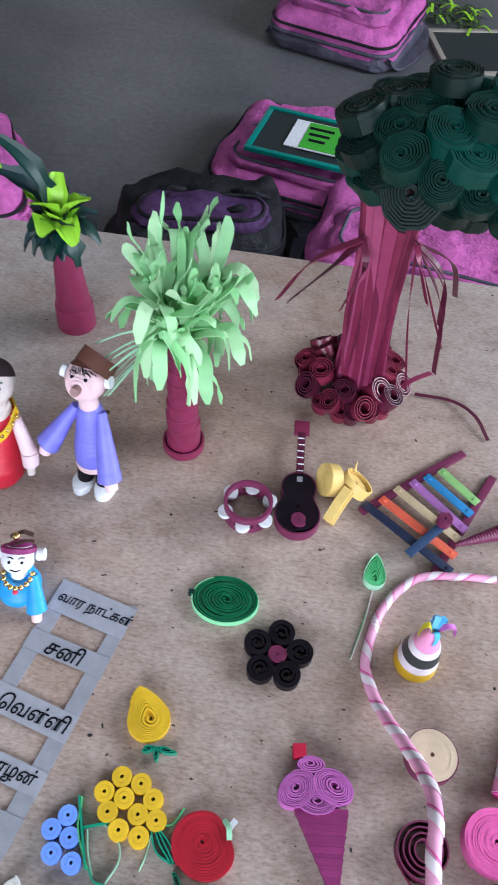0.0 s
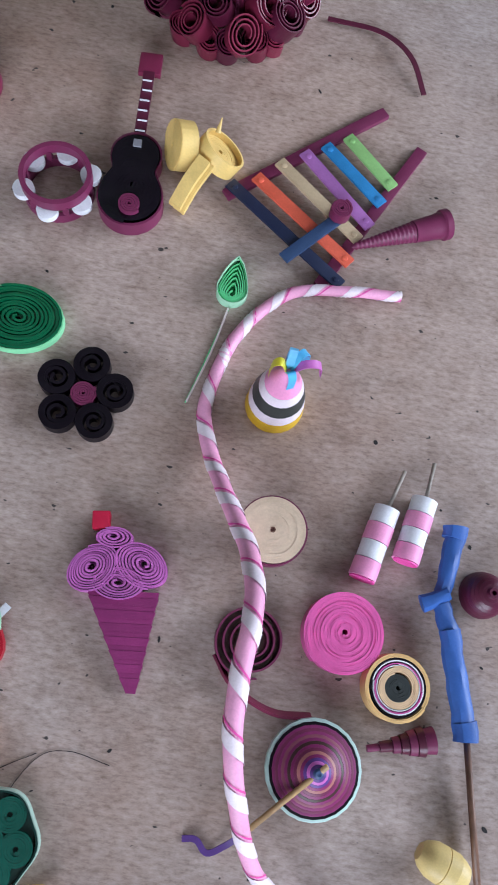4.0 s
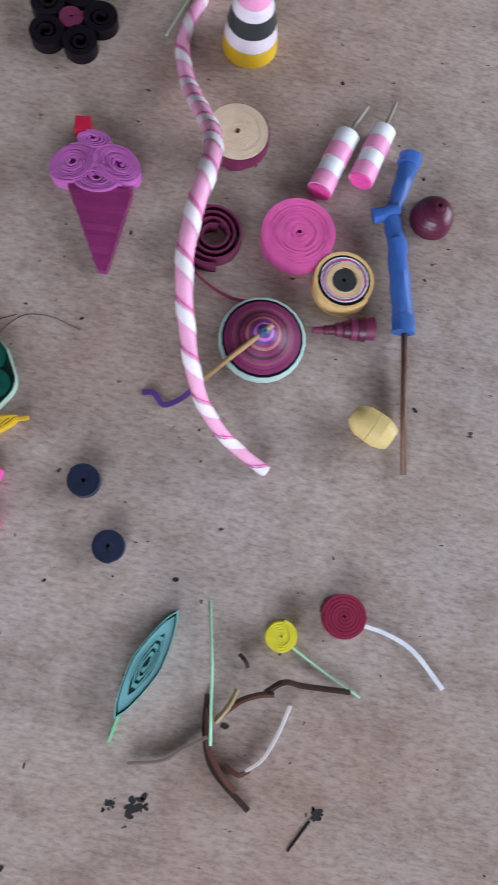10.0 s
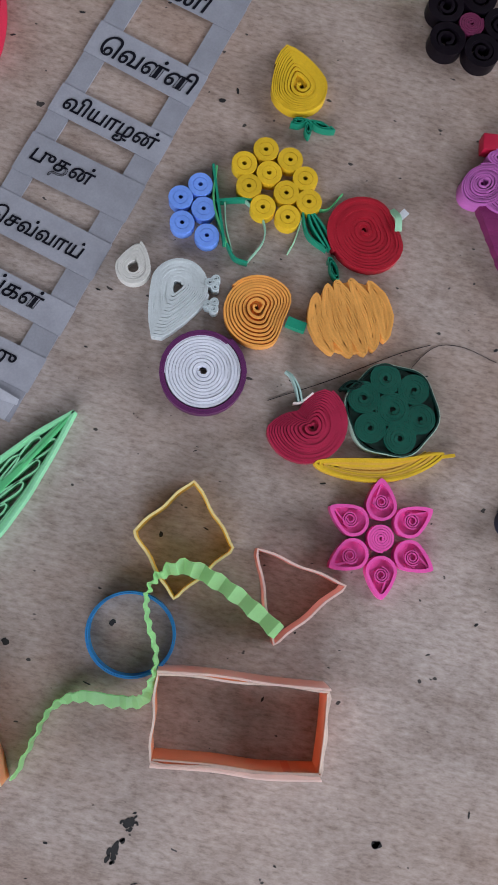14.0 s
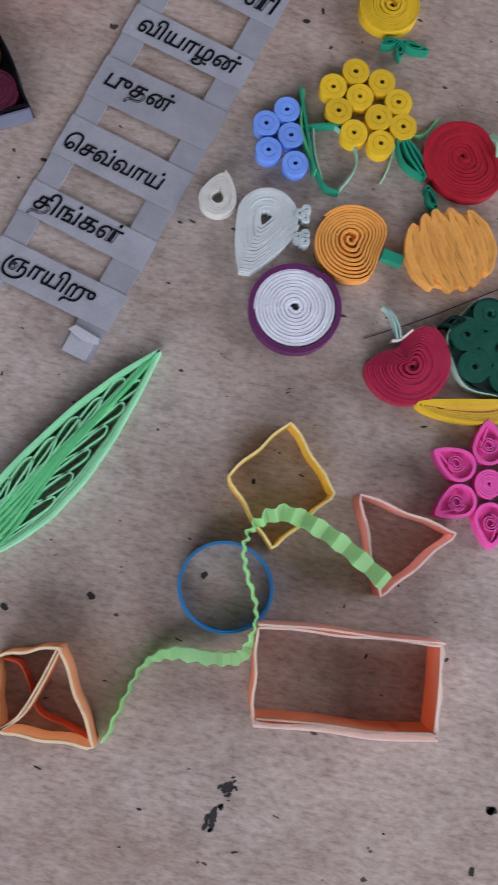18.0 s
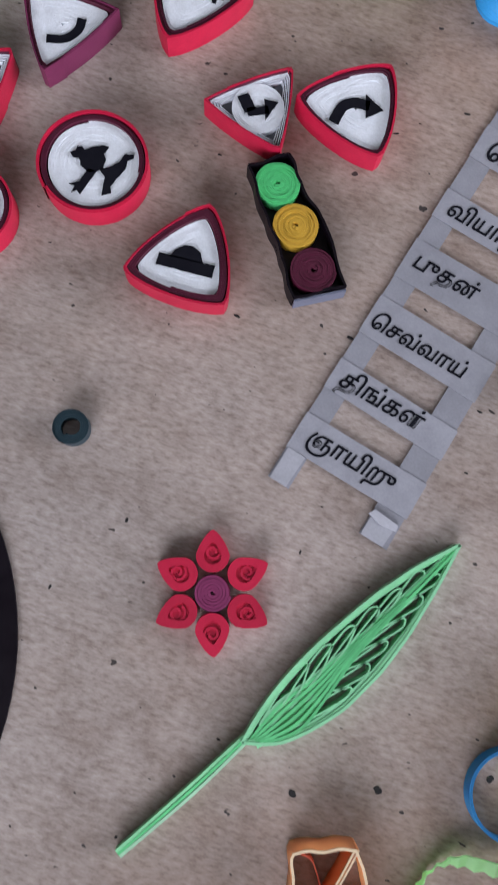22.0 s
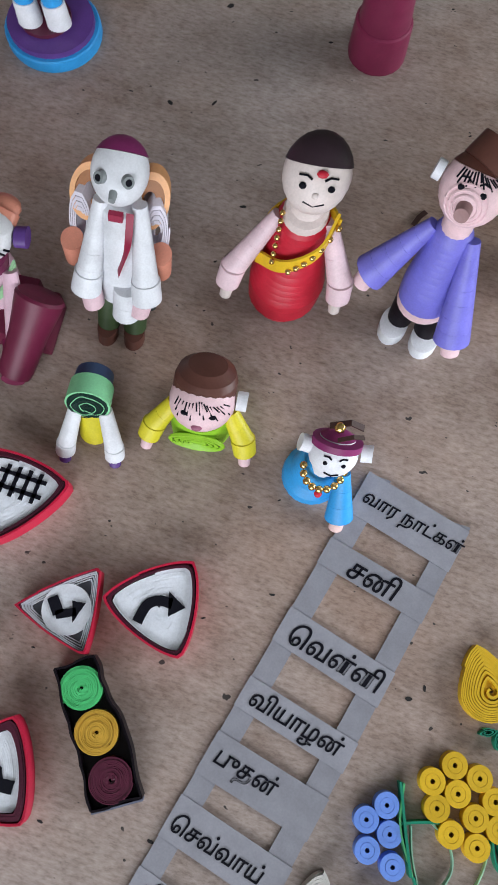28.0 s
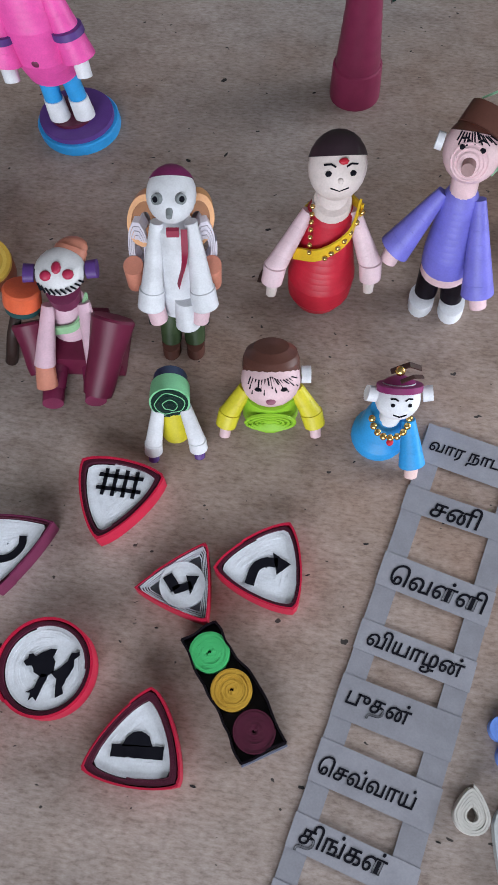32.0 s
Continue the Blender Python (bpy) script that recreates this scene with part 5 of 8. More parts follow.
mouse = thing("paper_mouse", "grey white coiled paper mouse with a round head", "paper mouse", -0.0670, 0.0318, 0, 0)
coil_part("head", mouse, paper((0.62, 0.60, 0.57)), drop(0.0056, 0.0086, 84), 0.0050, 5, 0.32, c=(-0.0140, 0.0056), fill=0.9)
wound("body", mouse, paper((0.56, 0.60, 0.62)), lambda a: drop(0.0092, 0.0200, 254)(a) * (1 + 0.06 * math.cos(a - 0.9)), 0.0052, 13, (-0.0004, 0.0012), 0.15, c=(0.0012, 0.0012), ease=0.9, bed=0.80)
for cx, cy in ((0.0106, 0.0044), (0.0112, -0.0030)):
    for dx, dy in ((0, 0), (0.0019, 0.0012), (0.0019, -0.0012)):
        coil_part("foot", mouse, paper((0.50, 0.56, 0.58)), circle(0.0014), 0.0056, 2, 0.2, c=(cx + dx, cy + dy), seg=14)

orange = thing("paper_orange", "orange coiled paper fruit with a green leaf", "paper fruit", -0.0395, 0.0288, 0, 0, "coiled paper fruit")
wound("flesh", orange, paper((0.80, 0.34, 0.07)), lambda a: cut_round(0.0118, -12, 0.0088)(a) * (1 - 0.05 * max(0.0, math.cos(a - radians(-12))) ** 10), 0.0052, 9, (-0.0010, 0.0018), 0.05, ease=0.74, bed=0.50, thick=0.00040, fill=0.70, relief=0.10, mess=0.05)
strip_part("leaf", orange, TEAL, [(0.0090, -0.0012, 0.0), (0.0122, -0.0020, 0.0), (0.0152, -0.0026, 0.0)], 0.0042, False, 0.0015)

pumpkin = thing("paper_pumpkin", "amber paper pumpkin of curved looped segments", "paper fruit", -0.0105, 0.0315, 0, 22, "coiled paper fruit")
PUMPKIN = paper((0.78, 0.36, 0.08))
for k in range(5):
    o = (k - 2) / 2.0
    hgt = 0.0128 * math.sqrt(1 - (o * 0.62) ** 2)
    for q in range(5):
        w = 0.0033 * (1 - 0.215 * q) * (1 - 0.18 * abs(o))
        pts = []
        for j in range(25):
            a = 2 * math.pi * j / 24
            yy = hgt * (1 - 0.06 * q) * math.sin(a)
            xx = o * 0.0108 * math.sqrt(max(0.0, 1 - 0.62 * (yy / 0.0135) ** 2)) + w * math.cos(a) * (1 - 0.25 * math.sin(a) ** 2)
            pts.append((xx - 0.10 * yy * (1 - abs(o)), yy, 0))
        if q == 0:
            bm = new_bm()
            plate(bm, pts[:-1], 0.0001, 0.0030 + 0.0003 * (k % 2))
            seg_part = part("segment", bm, PUMPKIN, pumpkin)
        strip_part("segment_loop", seg_part, PUMPKIN, [(px + 0.00016 * math.sin(j * 2.1 + q + k), py, pz) for j, (px, py, pz) in enumerate(pts)], 0.0052 - 0.00010 * q + 0.00003 * k, False, 0.00030, steps=0)
bm = new_bm()
plate(bm, [(0.0126 * math.cos(a), 0.0116 * math.sin(a)) for a in (2 * math.pi * k / 36 for k in range(36))], 0.0002, 0.00415)
part("backing", bm, PUMPKIN, pumpkin)
coil_part("leaf", pumpkin, TEAL, marquise(0.0014, 0.0048, 95), 0.0056, 2, 0.4, c=(-0.0012, 0.0164), fill=0.3)

disc = thing("paper_disc", "white coiled paper disc with a purple rim", "paper disc", -0.0545, 0.0061, 0, 0, "coiled discs")
wound("coil", disc, paper((0.70, 0.71, 0.80)), circle(0.0119), 0.0058, 10, (0.0001, 0.0002), 0.10, ease=0.9, bed=0.86, fill=0.84, thick=0.00048, relief=0.07)
coil_part("rim", disc, paper((0.10, 0.015, 0.09)), circle(0.0135), 0.0062, 2, 0.88, fill=0.95)

cherry = thing("paper_cherry", "crimson coiled paper fruit with a pale curled stalk", "paper fruit", -0.0206, -0.0023, 0, 0, "coiled paper fruit")
cherry_out = lambda a: cut_round(0.0130, 132, 0.0062, 8)(a) * (1 - 0.30 * max(0.0, math.cos(a - radians(132))) ** 8)
wound("flesh", cherry, paper((0.40, 0.010, 0.055), 0.42, 0.45), cherry_out, 0.0052, 12, (0.0024, -0.0014), 0.05, ease=0.68, bed=0.70, fill=0.86, thick=0.00046, relief=0.08)
strip_part("white_lip", cherry, IVORY, [(-0.0046, 0.0052, 0.0008), (-0.0022, 0.0058, 0.0010), (0.0012, 0.0092, 0.0010)], 0.0046, False, 0.0003)
for o in (0.0, 0.0011):
    strip_part("stalk", cherry, paper((0.36, 0.52, 0.48)), [(-0.0030 + o, 0.0058, 0.001), (-0.0044 + o, 0.0098, 0.002), (-0.0064 + o * 0.5, 0.0134, 0.002), (-0.0082, 0.0150, 0.001)], 0.0046, False, 0.00025)

custard = thing("paper_custard_apple", "dark green custard apple of seven paper coils", "paper fruit", 0.0061, 0.0038, 0, 0, "coiled paper fruit")
base_under(custard, paper((0.001, 0.022, 0.015)), circle(0.0140), 0.0036)
for x, y, r in ((0.0024, 0.0128, 0.0050), (0.0117, 0.0104, 0.0050), (-0.0040, 0.0056, 0.0052), (0.0056, 0.0032, 0.0054), (0.0146, 0.0014, 0.0050), (-0.0010, -0.0036, 0.0050), (0.0087, -0.0056, 0.0052)):
    wound("lobe", custard, paper((0.001, 0.075, 0.050), 0.24, 0.6), circle(r), 0.0051, 5, (0, 0), 0.16, c=(x - 0.0056, y - 0.0030), seg=24, bed=0.92)
band_part("rim", custard, BOTTLE, lambda a: 0.0146 * (1 + 0.035 * math.cos(6 * a + 0.4)), 0.965, 1.0, 0.0052)
band_part("pale_rim", custard, paper((0.45, 0.62, 0.52)), lambda a: 0.0149 * (1 + 0.035 * math.cos(6 * a + 0.4)), 0.975, 1.0, 0.0047)
coil_part("leaf", custard, BOTTLE, marquise(0.0018, 0.0040, 20), 0.0060, 2, 0.4, c=(-0.0135, 0.0058), fill=0.5)

banana = thing("paper_banana", "yellow paper banana lying on the table", "paper fruit", 0.0035, -0.0143, 0, 0, "coiled paper fruit")
for q, (mat, low, hi) in enumerate(((YELLOW, -0.0036, 0.0030), (YELLOW, -0.0031, 0.0025), (AMBER, -0.0025, 0.0018), (YELLOW, -0.0018, 0.0011), (AMBER, -0.0010, 0.0004))):
    pts = []
    for j in range(41):
        a = 2 * math.pi * j / 40
        u = math.cos(a)
        x = 0.0004 + 0.0198 * u * (1 - 0.07 * q)
        y = 0.0002 + 0.0052 * u * u * (0.3 if u < 0 else 1.0) + 0.0024 * u + (hi if math.sin(a) > 0 else -low) * abs(math.sin(a)) ** 1.2 * (1 if math.sin(a) > 0 else -1)
        pts.append((x, y, 0))
    strip_part("peel_loop", banana, mat, pts, 0.0052 - 0.0002 * q, False, 0.0004, steps=0)
strip_part("stalk", banana, YELLOW, [(0.0185, 0.0068, 0.001), (0.0238, 0.0081, 0.002)], 0.0030, False, 0.0005, steps=2)
bm = new_bm()
plate(bm, [(0.0004 + 0.0185 * math.cos(a), 0.0004 + 0.005 * math.cos(a) ** 2 * (0.3 if math.cos(a) < 0 else 1) + 0.0024 * math.cos(a) + 0.0030 * math.sin(a)) for a in (2 * math.pi * k / 30 for k in range(30))], 0.0002, 0.0034)
part("backing", bm, AMBER, banana)

for ob, tall, dy in ((mango, 0.72, 0.0016), (grape, 0.74, 0.0013), (bgrape, 0.74, 0.0012), (apple, 0.70, 0.0020), (mouse, 0.72, 0.0010), (orange, 0.70, 0.0014), (pumpkin, 0.70, 0.0016),
                     (disc, 0.66, 0.0022), (cherry, 0.70, -0.0002), (custard, 0.74, 0.0013), (banana, 0.72, 0.0), (ice, 0.64, 0.0008), (oval, 0.85, 0.0010), (coin, 1.0, 0.0006), (pinkc, 1.0, 0.0022)):
    settle(ob, tall, dy)

# ---- outline shapes, the ribbon and the kite ----


def hoop(label, x, y, pts, h, mat, thick, edge, name="paper_outline"):
    """A standing strip bent into an outline, with the pale cut edge of its paper on top."""
    th = thing(name, label, "paper outline", x, y, 0, 0, "paper outlines")
    corners = [Vector((px - x, py - y, 0)) for px, py in pts]
    line, n = [], 8
    for k in range(len(corners)):
        va, vb, vc = (corners[(k + j) % len(corners)] for j in (0, 1, 2))
        side = Vector((-(vb - va).y, (vb - va).x, 0)).normalized()
        line += [va.lerp(vb, 0.08 + 0.84 * j / n) + side * 0.0003 * math.sin(j * 1.3 + k * 2) for j in range(n + 1)]
        line.append(vb + ((va - vb).normalized() + (vc - vb).normalized()) * 0.0003)
    line = line[4:] + line[:5]
    strip_part("loop", th, mat, line, h, False, thick, steps=0)
    strip_part("cut_edge", th, edge, [(*p[:2], h) for p in line], 0.0003, False, thick * 0.9, "pale cut edge of the strip", steps=0)
    return th


hoop("yellow paper strip bent into a standing rhombus", -0.0524, -0.0436, [(-0.0520, -0.0259), (-0.0375, -0.0440), (-0.0529, -0.0613), (-0.0674, -0.0431)], 0.0092, thin((0.76, 0.55, 0.14)), 0.00038, paper((0.78, 0.62, 0.26)))
hoop("salmon pink paper strip bent into a standing triangle", -0.0187, -0.0546, [(-0.0309, -0.0431), (-0.0030, -0.0504), (-0.0224, -0.0704)], 0.0092, thin((0.74, 0.42, 0.36)), 0.00036, paper((0.76, 0.52, 0.47)))
rect = hoop("orange paper strip bent into a standing rectangle", -0.0292, -0.0927, [(-0.0544, -0.0815), (-0.0050, -0.0804), (-0.0046, -0.1036), (-0.0528, -0.1054)], 0.0118, thin((0.75, 0.40, 0.26)), 0.00036, paper((0.74, 0.58, 0.50)))
strip_part("lining", rect, thin((0.74, 0.62, 0.58)), [(-0.0252, 0.0118, 0.0003), (-0.0090, 0.0127, 0.0003), (0.0080, 0.0124, 0.0003), (0.0242, 0.0129, 0.0003)], 0.0132, False, 0.00025)
strip_part("lining", rect, thin((0.74, 0.62, 0.58)), [(-0.0234, -0.0134, 0.0003), (-0.0060, -0.0126, 0.0003), (0.0080, -0.0130, 0.0003), (0.0244, -0.0116, 0.0003)], 0.0132, False, 0.00025)
strip_part("lining", rect, thin((0.78, 0.54, 0.40)), [(0.0236, 0.0116, 0.0003), (0.0240, 0.0010, 0.0003), (0.0238, -0.0100, 0.0003)], 0.0118, False, 0.0003)
strip_part("lining", rect, thin((0.78, 0.52, 0.33)), [(-0.0228, -0.0118, 0.0003), (-0.0060, -0.0112, 0.0003), (0.0080, -0.0115, 0.0003), (0.0236, -0.0102, 0.0003)], 0.0116, False, 0.0003)
strip_part("cut_edge", rect, paper((0.74, 0.58, 0.50)), [(0.0236, 0.0116, 0.0121), (0.0240, 0.0010, 0.0121), (0.0238, -0.0100, 0.0121)], 0.0003, False, 0.00022)
strip_part("cut_edge", rect, paper((0.78, 0.60, 0.50)), [(-0.0228, -0.0118, 0.0119), (-0.0060, -0.0112, 0.0119), (0.0080, -0.0115, 0.0119), (0.0236, -0.0102, 0.0119)], 0.0003, False, 0.00022)
ring = thing("paper_ring", "blue paper strip bent into a standing ring", "paper outline", -0.0638, -0.0729, 0, 0, "paper outlines")
for s in (0.0128, 0.0123):
    band_part("hoop", ring, thin((0.05, 0.32, 0.68), 0.3), lambda a, s=s: s * (1 + 0.03 * math.cos(2 * a + 0.3)), 0.970, 1.0, 0.0048)
KITE = thin((0.74, 0.45, 0.26))
kite = hoop("apricot paper strips bent into a standing kite", -0.1072, -0.1051, [(-0.1050, -0.0931), (-0.0919, -0.1171), (-0.1171, -0.1160), (-0.1210, -0.0975)], 0.0090, KITE, 0.0004, paper((0.74, 0.57, 0.38)), "paper_kite")
for o in (0.0, 0.0009):
    strip_part("spar", kite, KITE, [(0.0020 + o, 0.0118, 0), (-0.0010 + o, 0.0030, 0), (-0.0050 + o, -0.0060, 0), (-0.0096, -0.0105, 0)], 0.0088, False, 0.0003)
    strip_part("cut_edge", kite, paper((0.74, 0.57, 0.38)), [(0.0020 + o, 0.0118, 0.0088), (-0.0010 + o, 0.0030, 0.0088), (-0.0050 + o, -0.0060, 0.0088), (-0.0096, -0.0105, 0.0088)], 0.0003, False, 0.00026)
strip_part("spar", kite, thin((0.70, 0.24, 0.16)), [(-0.0120, 0.0066, 0), (-0.0078, 0.0056, 0), (-0.0046, 0.0008, 0), (-0.0010, -0.0058, 0), (0.0060, -0.0082, 0), (0.0128, -0.0108, 0)], 0.0050, False, 0.0002)
tail = thing("paper_ribbon", "crimped lime green paper ribbon trailing from the kite", "paper ribbon", -0.06, -0.08)
path = [(-0.0215, -0.0662, 0.0108), (-0.0365, -0.0565, 0.0120), (-0.0500, -0.0514, 0.0125), (-0.0580, -0.0550, 0.0120), (-0.0605, -0.0610, 0.0110), (-0.0590, -0.0680, 0.0108), (-0.0556, -0.0760, 0.0104), (-0.0553, -0.0830, 0.0125),
        (-0.0575, -0.0900, 0.0080), (-0.0650, -0.0920, 0.0040), (-0.0760, -0.0922, 0.0030), (-0.0830, -0.0965, 0.0024), (-0.0866, -0.1053, 0.0020), (-0.0905, -0.1172, 0.0020)]
pts = smooth_path([(x + 0.06, y + 0.08, z) for x, y, z in path], 9)
n = len(pts)
bm = new_bm()
rings = []
for i, (p, (t, s, u)) in enumerate(zip(pts, frames(pts))):
    k = i / n
    tw = 0.15 if k < 0.13 else (0.15 + (k - 0.13) * 9.0 if k < 0.264 else (1.35 if k < 0.52 else (max(0.45, 1.35 - (k - 0.52) * 9) if k < 0.74 else min(1.4, 0.45 + (k - 0.74) * 8))))
    w = (0.0023 if k < 0.2 else 0.0020) + 0.0003 * math.sin(i * 1.7)
    a = s * math.cos(tw) + Vector((0, 0, 1)) * math.sin(tw)
    b = s * -math.sin(tw) + Vector((0, 0, 1)) * math.cos(tw)
    q = p + b * (0.0008 if k < 0.30 else 0.00036) * math.sin(i * 1.55)
    rings.append([q - a * w - b * 0.0002, q + a * w - b * 0.0002, q + a * w + b * 0.0002, q - a * w + b * 0.0002])
quads(bm, rings, True, 0, True)
part("ribbon", bm, thin((0.48, 0.76, 0.42)), tail)

# ---- the big leaf ----
big = thing("paper_leaf", "large mint green quilled paper leaf with a long stalk", "paper leaf", -0.1394, -0.0755, 0, 53.4)
L = 0.0812


LEAF_EDGE = paper((0.25, 0.62, 0.35))


def along(knots, t):
    """A smooth curve through (t, y) knots."""
    for (t0, y0), (t1, y1) in zip(knots, knots[1:]):
        if t <= t1:
            return y0 + (y1 - y0) * (t - t0) / (t1 - t0)
    return knots[-1][1]


def midrib(t):
    return -0.0035 * (1 - t)


UPPER = ((0, 0), (0.07, 0.0026), (0.19, 0.0058), (0.30, 0.0074), (0.42, 0.0081), (0.55, 0.0080), (0.67, 0.0072), (0.85, 0.0042), (1, 0.0))
LOWER = ((0, 0), (0.04, -0.0046), (0.10, -0.0074), (0.20, -0.0108), (0.34, -0.0124), (0.50, -0.0116), (0.65, -0.0094), (0.85, -0.0046), (1, 0.0))
for q in range(3):
    for side in (UPPER, LOWER):
        pts = [(L * t * (1 - 0.012 * q) + 0.0006 * q, along(side, t) * ((0.74 if side is UPPER else 0.94) - 0.066 * q) + 0.00012 * math.sin(9 * t + 2 * q), 0) for t in (j / 12 for j in range(13))]
        strip_part("outer_strip", big, MINT if q == 1 else LEAF_EDGE, pts, 0.0056 - 0.0003 * q, False, 0.00042, steps=4)
for k in range(12):
    f = k / 11
    wide = 0.0032 - 0.0114 * f
    reach = 0.99 - 0.30 * abs(math.sin(k * 2.1))
    t0 = 0.020 + 0.03 * abs(math.cos(k * 1.7))
    pts = [(L * t0, -0.0022 + (wide + 0.0022) * 0.28, 0), (L * 0.17, midrib(0.17) * 0.4 + wide * 0.78, 0), (L * 0.30, midrib(0.3) * 0.6 + wide * 0.58, 0),
           (L * 0.45, midrib(0.45) + (wide + 0.0028) * 0.30, 0), (L * (0.45 + reach) * 0.5, midrib(0.7) + (f - 0.5) * -0.0022, 0), (L * reach, midrib(reach) - (f - 0.5) * 0.0012, 0)]
    strip_part("rib_strip", big, (LEAF_EDGE, GREEN, MINT, GREEN)[k % 4], pts, 0.0050 + 0.0006 * math.sin(k * 3.0), False, 0.00042, steps=5)
for k in range(6):
    for side, th, yh in ((1, 0.33 + 0.102 * k, 0.0038 - 0.00048 * k), (-1, 0.39 + 0.097 * k, -0.0088 + 0.00128 * k)):
        m0, m1 = midrib(th - 0.24), midrib(th - 0.10)
        r = side * (0.0011 + 0.0002 * math.sin(k * 2.4 + side))
        pts = [(L * (th - 0.25), m0 + 0.45 * (yh - m0) + 0.3 * r, 0), (L * (th - 0.11), m1 + 0.95 * (yh - m1) + 0.2 * r, 0), (L * (th - 0.035), yh + r, 0), (L * (th - 0.008), yh + 0.7 * r, 0),
               (L * (th + 0.002), yh - 0.2 * r, 0), (L * (th - 0.018), yh - 1.2 * r, 0), (L * (th - 0.09), m1 + 0.45 * (yh - m1) - 0.5 * r, 0), (L * (th - 0.24), m0 + 0.15 * (yh - m0), 0)]
        strip_part("loop_strip", big, LEAF_EDGE, pts, 0.0052, False, 0.00024, steps=5)
for o in (-0.0008, 0.0, 0.0008):
    strip_part("stalk", big, (PALE_MINT, GREEN, MINT)[int(o * 1250) + 1], [(0.004, o, 0), (-0.018, o * 1.3 - 0.0005, 0), (-0.0425, o, 0)], 0.0040, False, 0.0004)

settle(big, 0.80, 0.0004)

# ---- ladder of the days ----
ladder = thing("paper_ladder", "grey paper ladder with handwritten days of the week", "paper ladder", -0.1479, -0.0029, 0, -19.0)
for xs in (((-0.0004, 0.0066), (0.0004, 0.0082)), ((0.0304, 0.0396), (0.0330, 0.0398))):
    bm = new_bm()
    plate(bm, [(xs[0][0], 0), (xs[0][1], 0), (xs[1][1], 0.1880), (xs[1][0], 0.1864)], 0.0003, 0.0005)
    part("rail", bm, GREY, ladder)
WORDS = ((0.1785, 0.0218, "வார நாட்கள்", 0.0380), (0.1552, 0.0195, "சனி", 0.0178), (0.1260, 0.0210, "ெவள்ளி", 0.0335), (0.1010, 0.0200, "வியாழன்", 0.0330),
         (0.0802, 0.0138, "புதன்", 0.0212), (0.0580, 0.0174, "ெசவ்வாய்", 0.0316), (0.0364, 0.0165, "திங்கள்", 0.0272), (0.0166, 0.0180, "ஞாயிறு", 0.0280))
RUNGS = ((0.1705, 0.1868), (0.1500, 0.1600), (0.1195, 0.1320), (0.0960, 0.1065), (0.0730, 0.0872), (0.0515, 0.0650), (0.0312, 0.0414), (0.0104, 0.0224))
for k, (y, tx, word, wide) in enumerate(WORDS):
    f = y / 0.1866
    xa, xb = -0.0006 + 0.0006 * f, 0.0401
    low, high = RUNGS[k]
    sk = (0.0006, -0.0004, 0.0008, 0.0, -0.0006, 0.0003, 0.0007, -0.0003)[k]
    bm = new_bm()
    plate(bm, [(xa, low + sk * 0.5), (xb, low - sk * 0.5), (xb, high - sk * 0.5), (xa, high + sk * 0.5)], 0.0008, 0.0002)
    rung = part("rung", bm, GREY, ladder)
    cu = bpy.data.curves.new("lettering", "FONT")
    cu.body, cu.size, cu.bevel_depth, cu.bevel_resolution = word, 0.01, 0.00012, 1
    cu.align_x, cu.align_y = "CENTER", "CENTER"
    tmp = new("tmp", cu)
    bpy.context.view_layer.update()
    me = bpy.data.meshes.new_from_object(tmp)
    bpy.data.objects.remove(tmp)
    xs = [v.co.x for v in me.vertices]
    ys = [v.co.y for v in me.vertices]
    sc = wide / (max(xs) - min(xs))
    me.transform(Matrix(((1, 0.16, 0, 0), (0, 1, 0, 0), (0, 0, 1, 0), (0, 0, 0, 1))) @ Matrix.Diagonal((sc, min(sc * 1.15, 0.0092 / (max(ys) - min(ys))), 1, 1)) @ Matrix.Translation((-(max(xs) + min(xs)) / 2, -(max(ys) + min(ys)) / 2, 0)))
    me.materials.clear()
    me.materials.append(INK)
    ob = new("lettering", me)
    ob.parent = rung
    ob.matrix_basis = pose(tx, y, 0.00112, 0, 0, 1.5)
    ob["label"] = "black handwritten lettering"

bm = new_bm()
plate(bm, [(0.0298, 0.0062), (0.0345, 0.0050), (0.0392, 0.0058), (0.0388, 0.0076), (0.0310, 0.0082)], 0.0010, 0.0006)
part("torn_tab", bm, paper((0.46, 0.46, 0.52), 0.6), ladder, "torn pale paper tab")
for x0, y0, y1 in ((0.0002, 0.0, 0.0102), (0.0308, 0.0, 0.0060)):
    bm = new_bm()
    plate(bm, [(x0, y0), (x0 + 0.0054 + x0 * 0.06, y0), (x0 + 0.0058 + x0 * 0.06, y1), (x0, y1)], 0.0009, 0.0003)
    part("foot_fold", bm, paper((0.38, 0.38, 0.43), 0.6), ladder)

# ---- road signs ----


def centre(pts):
    return sum(p[0] for p in pts) / len(pts), sum(p[1] for p in pts) / len(pts)


SIGN_WHITE = paper((0.80, 0.83, 0.90), 0.5)
DARK_BAND = paper((0.065, 0.005, 0.021))


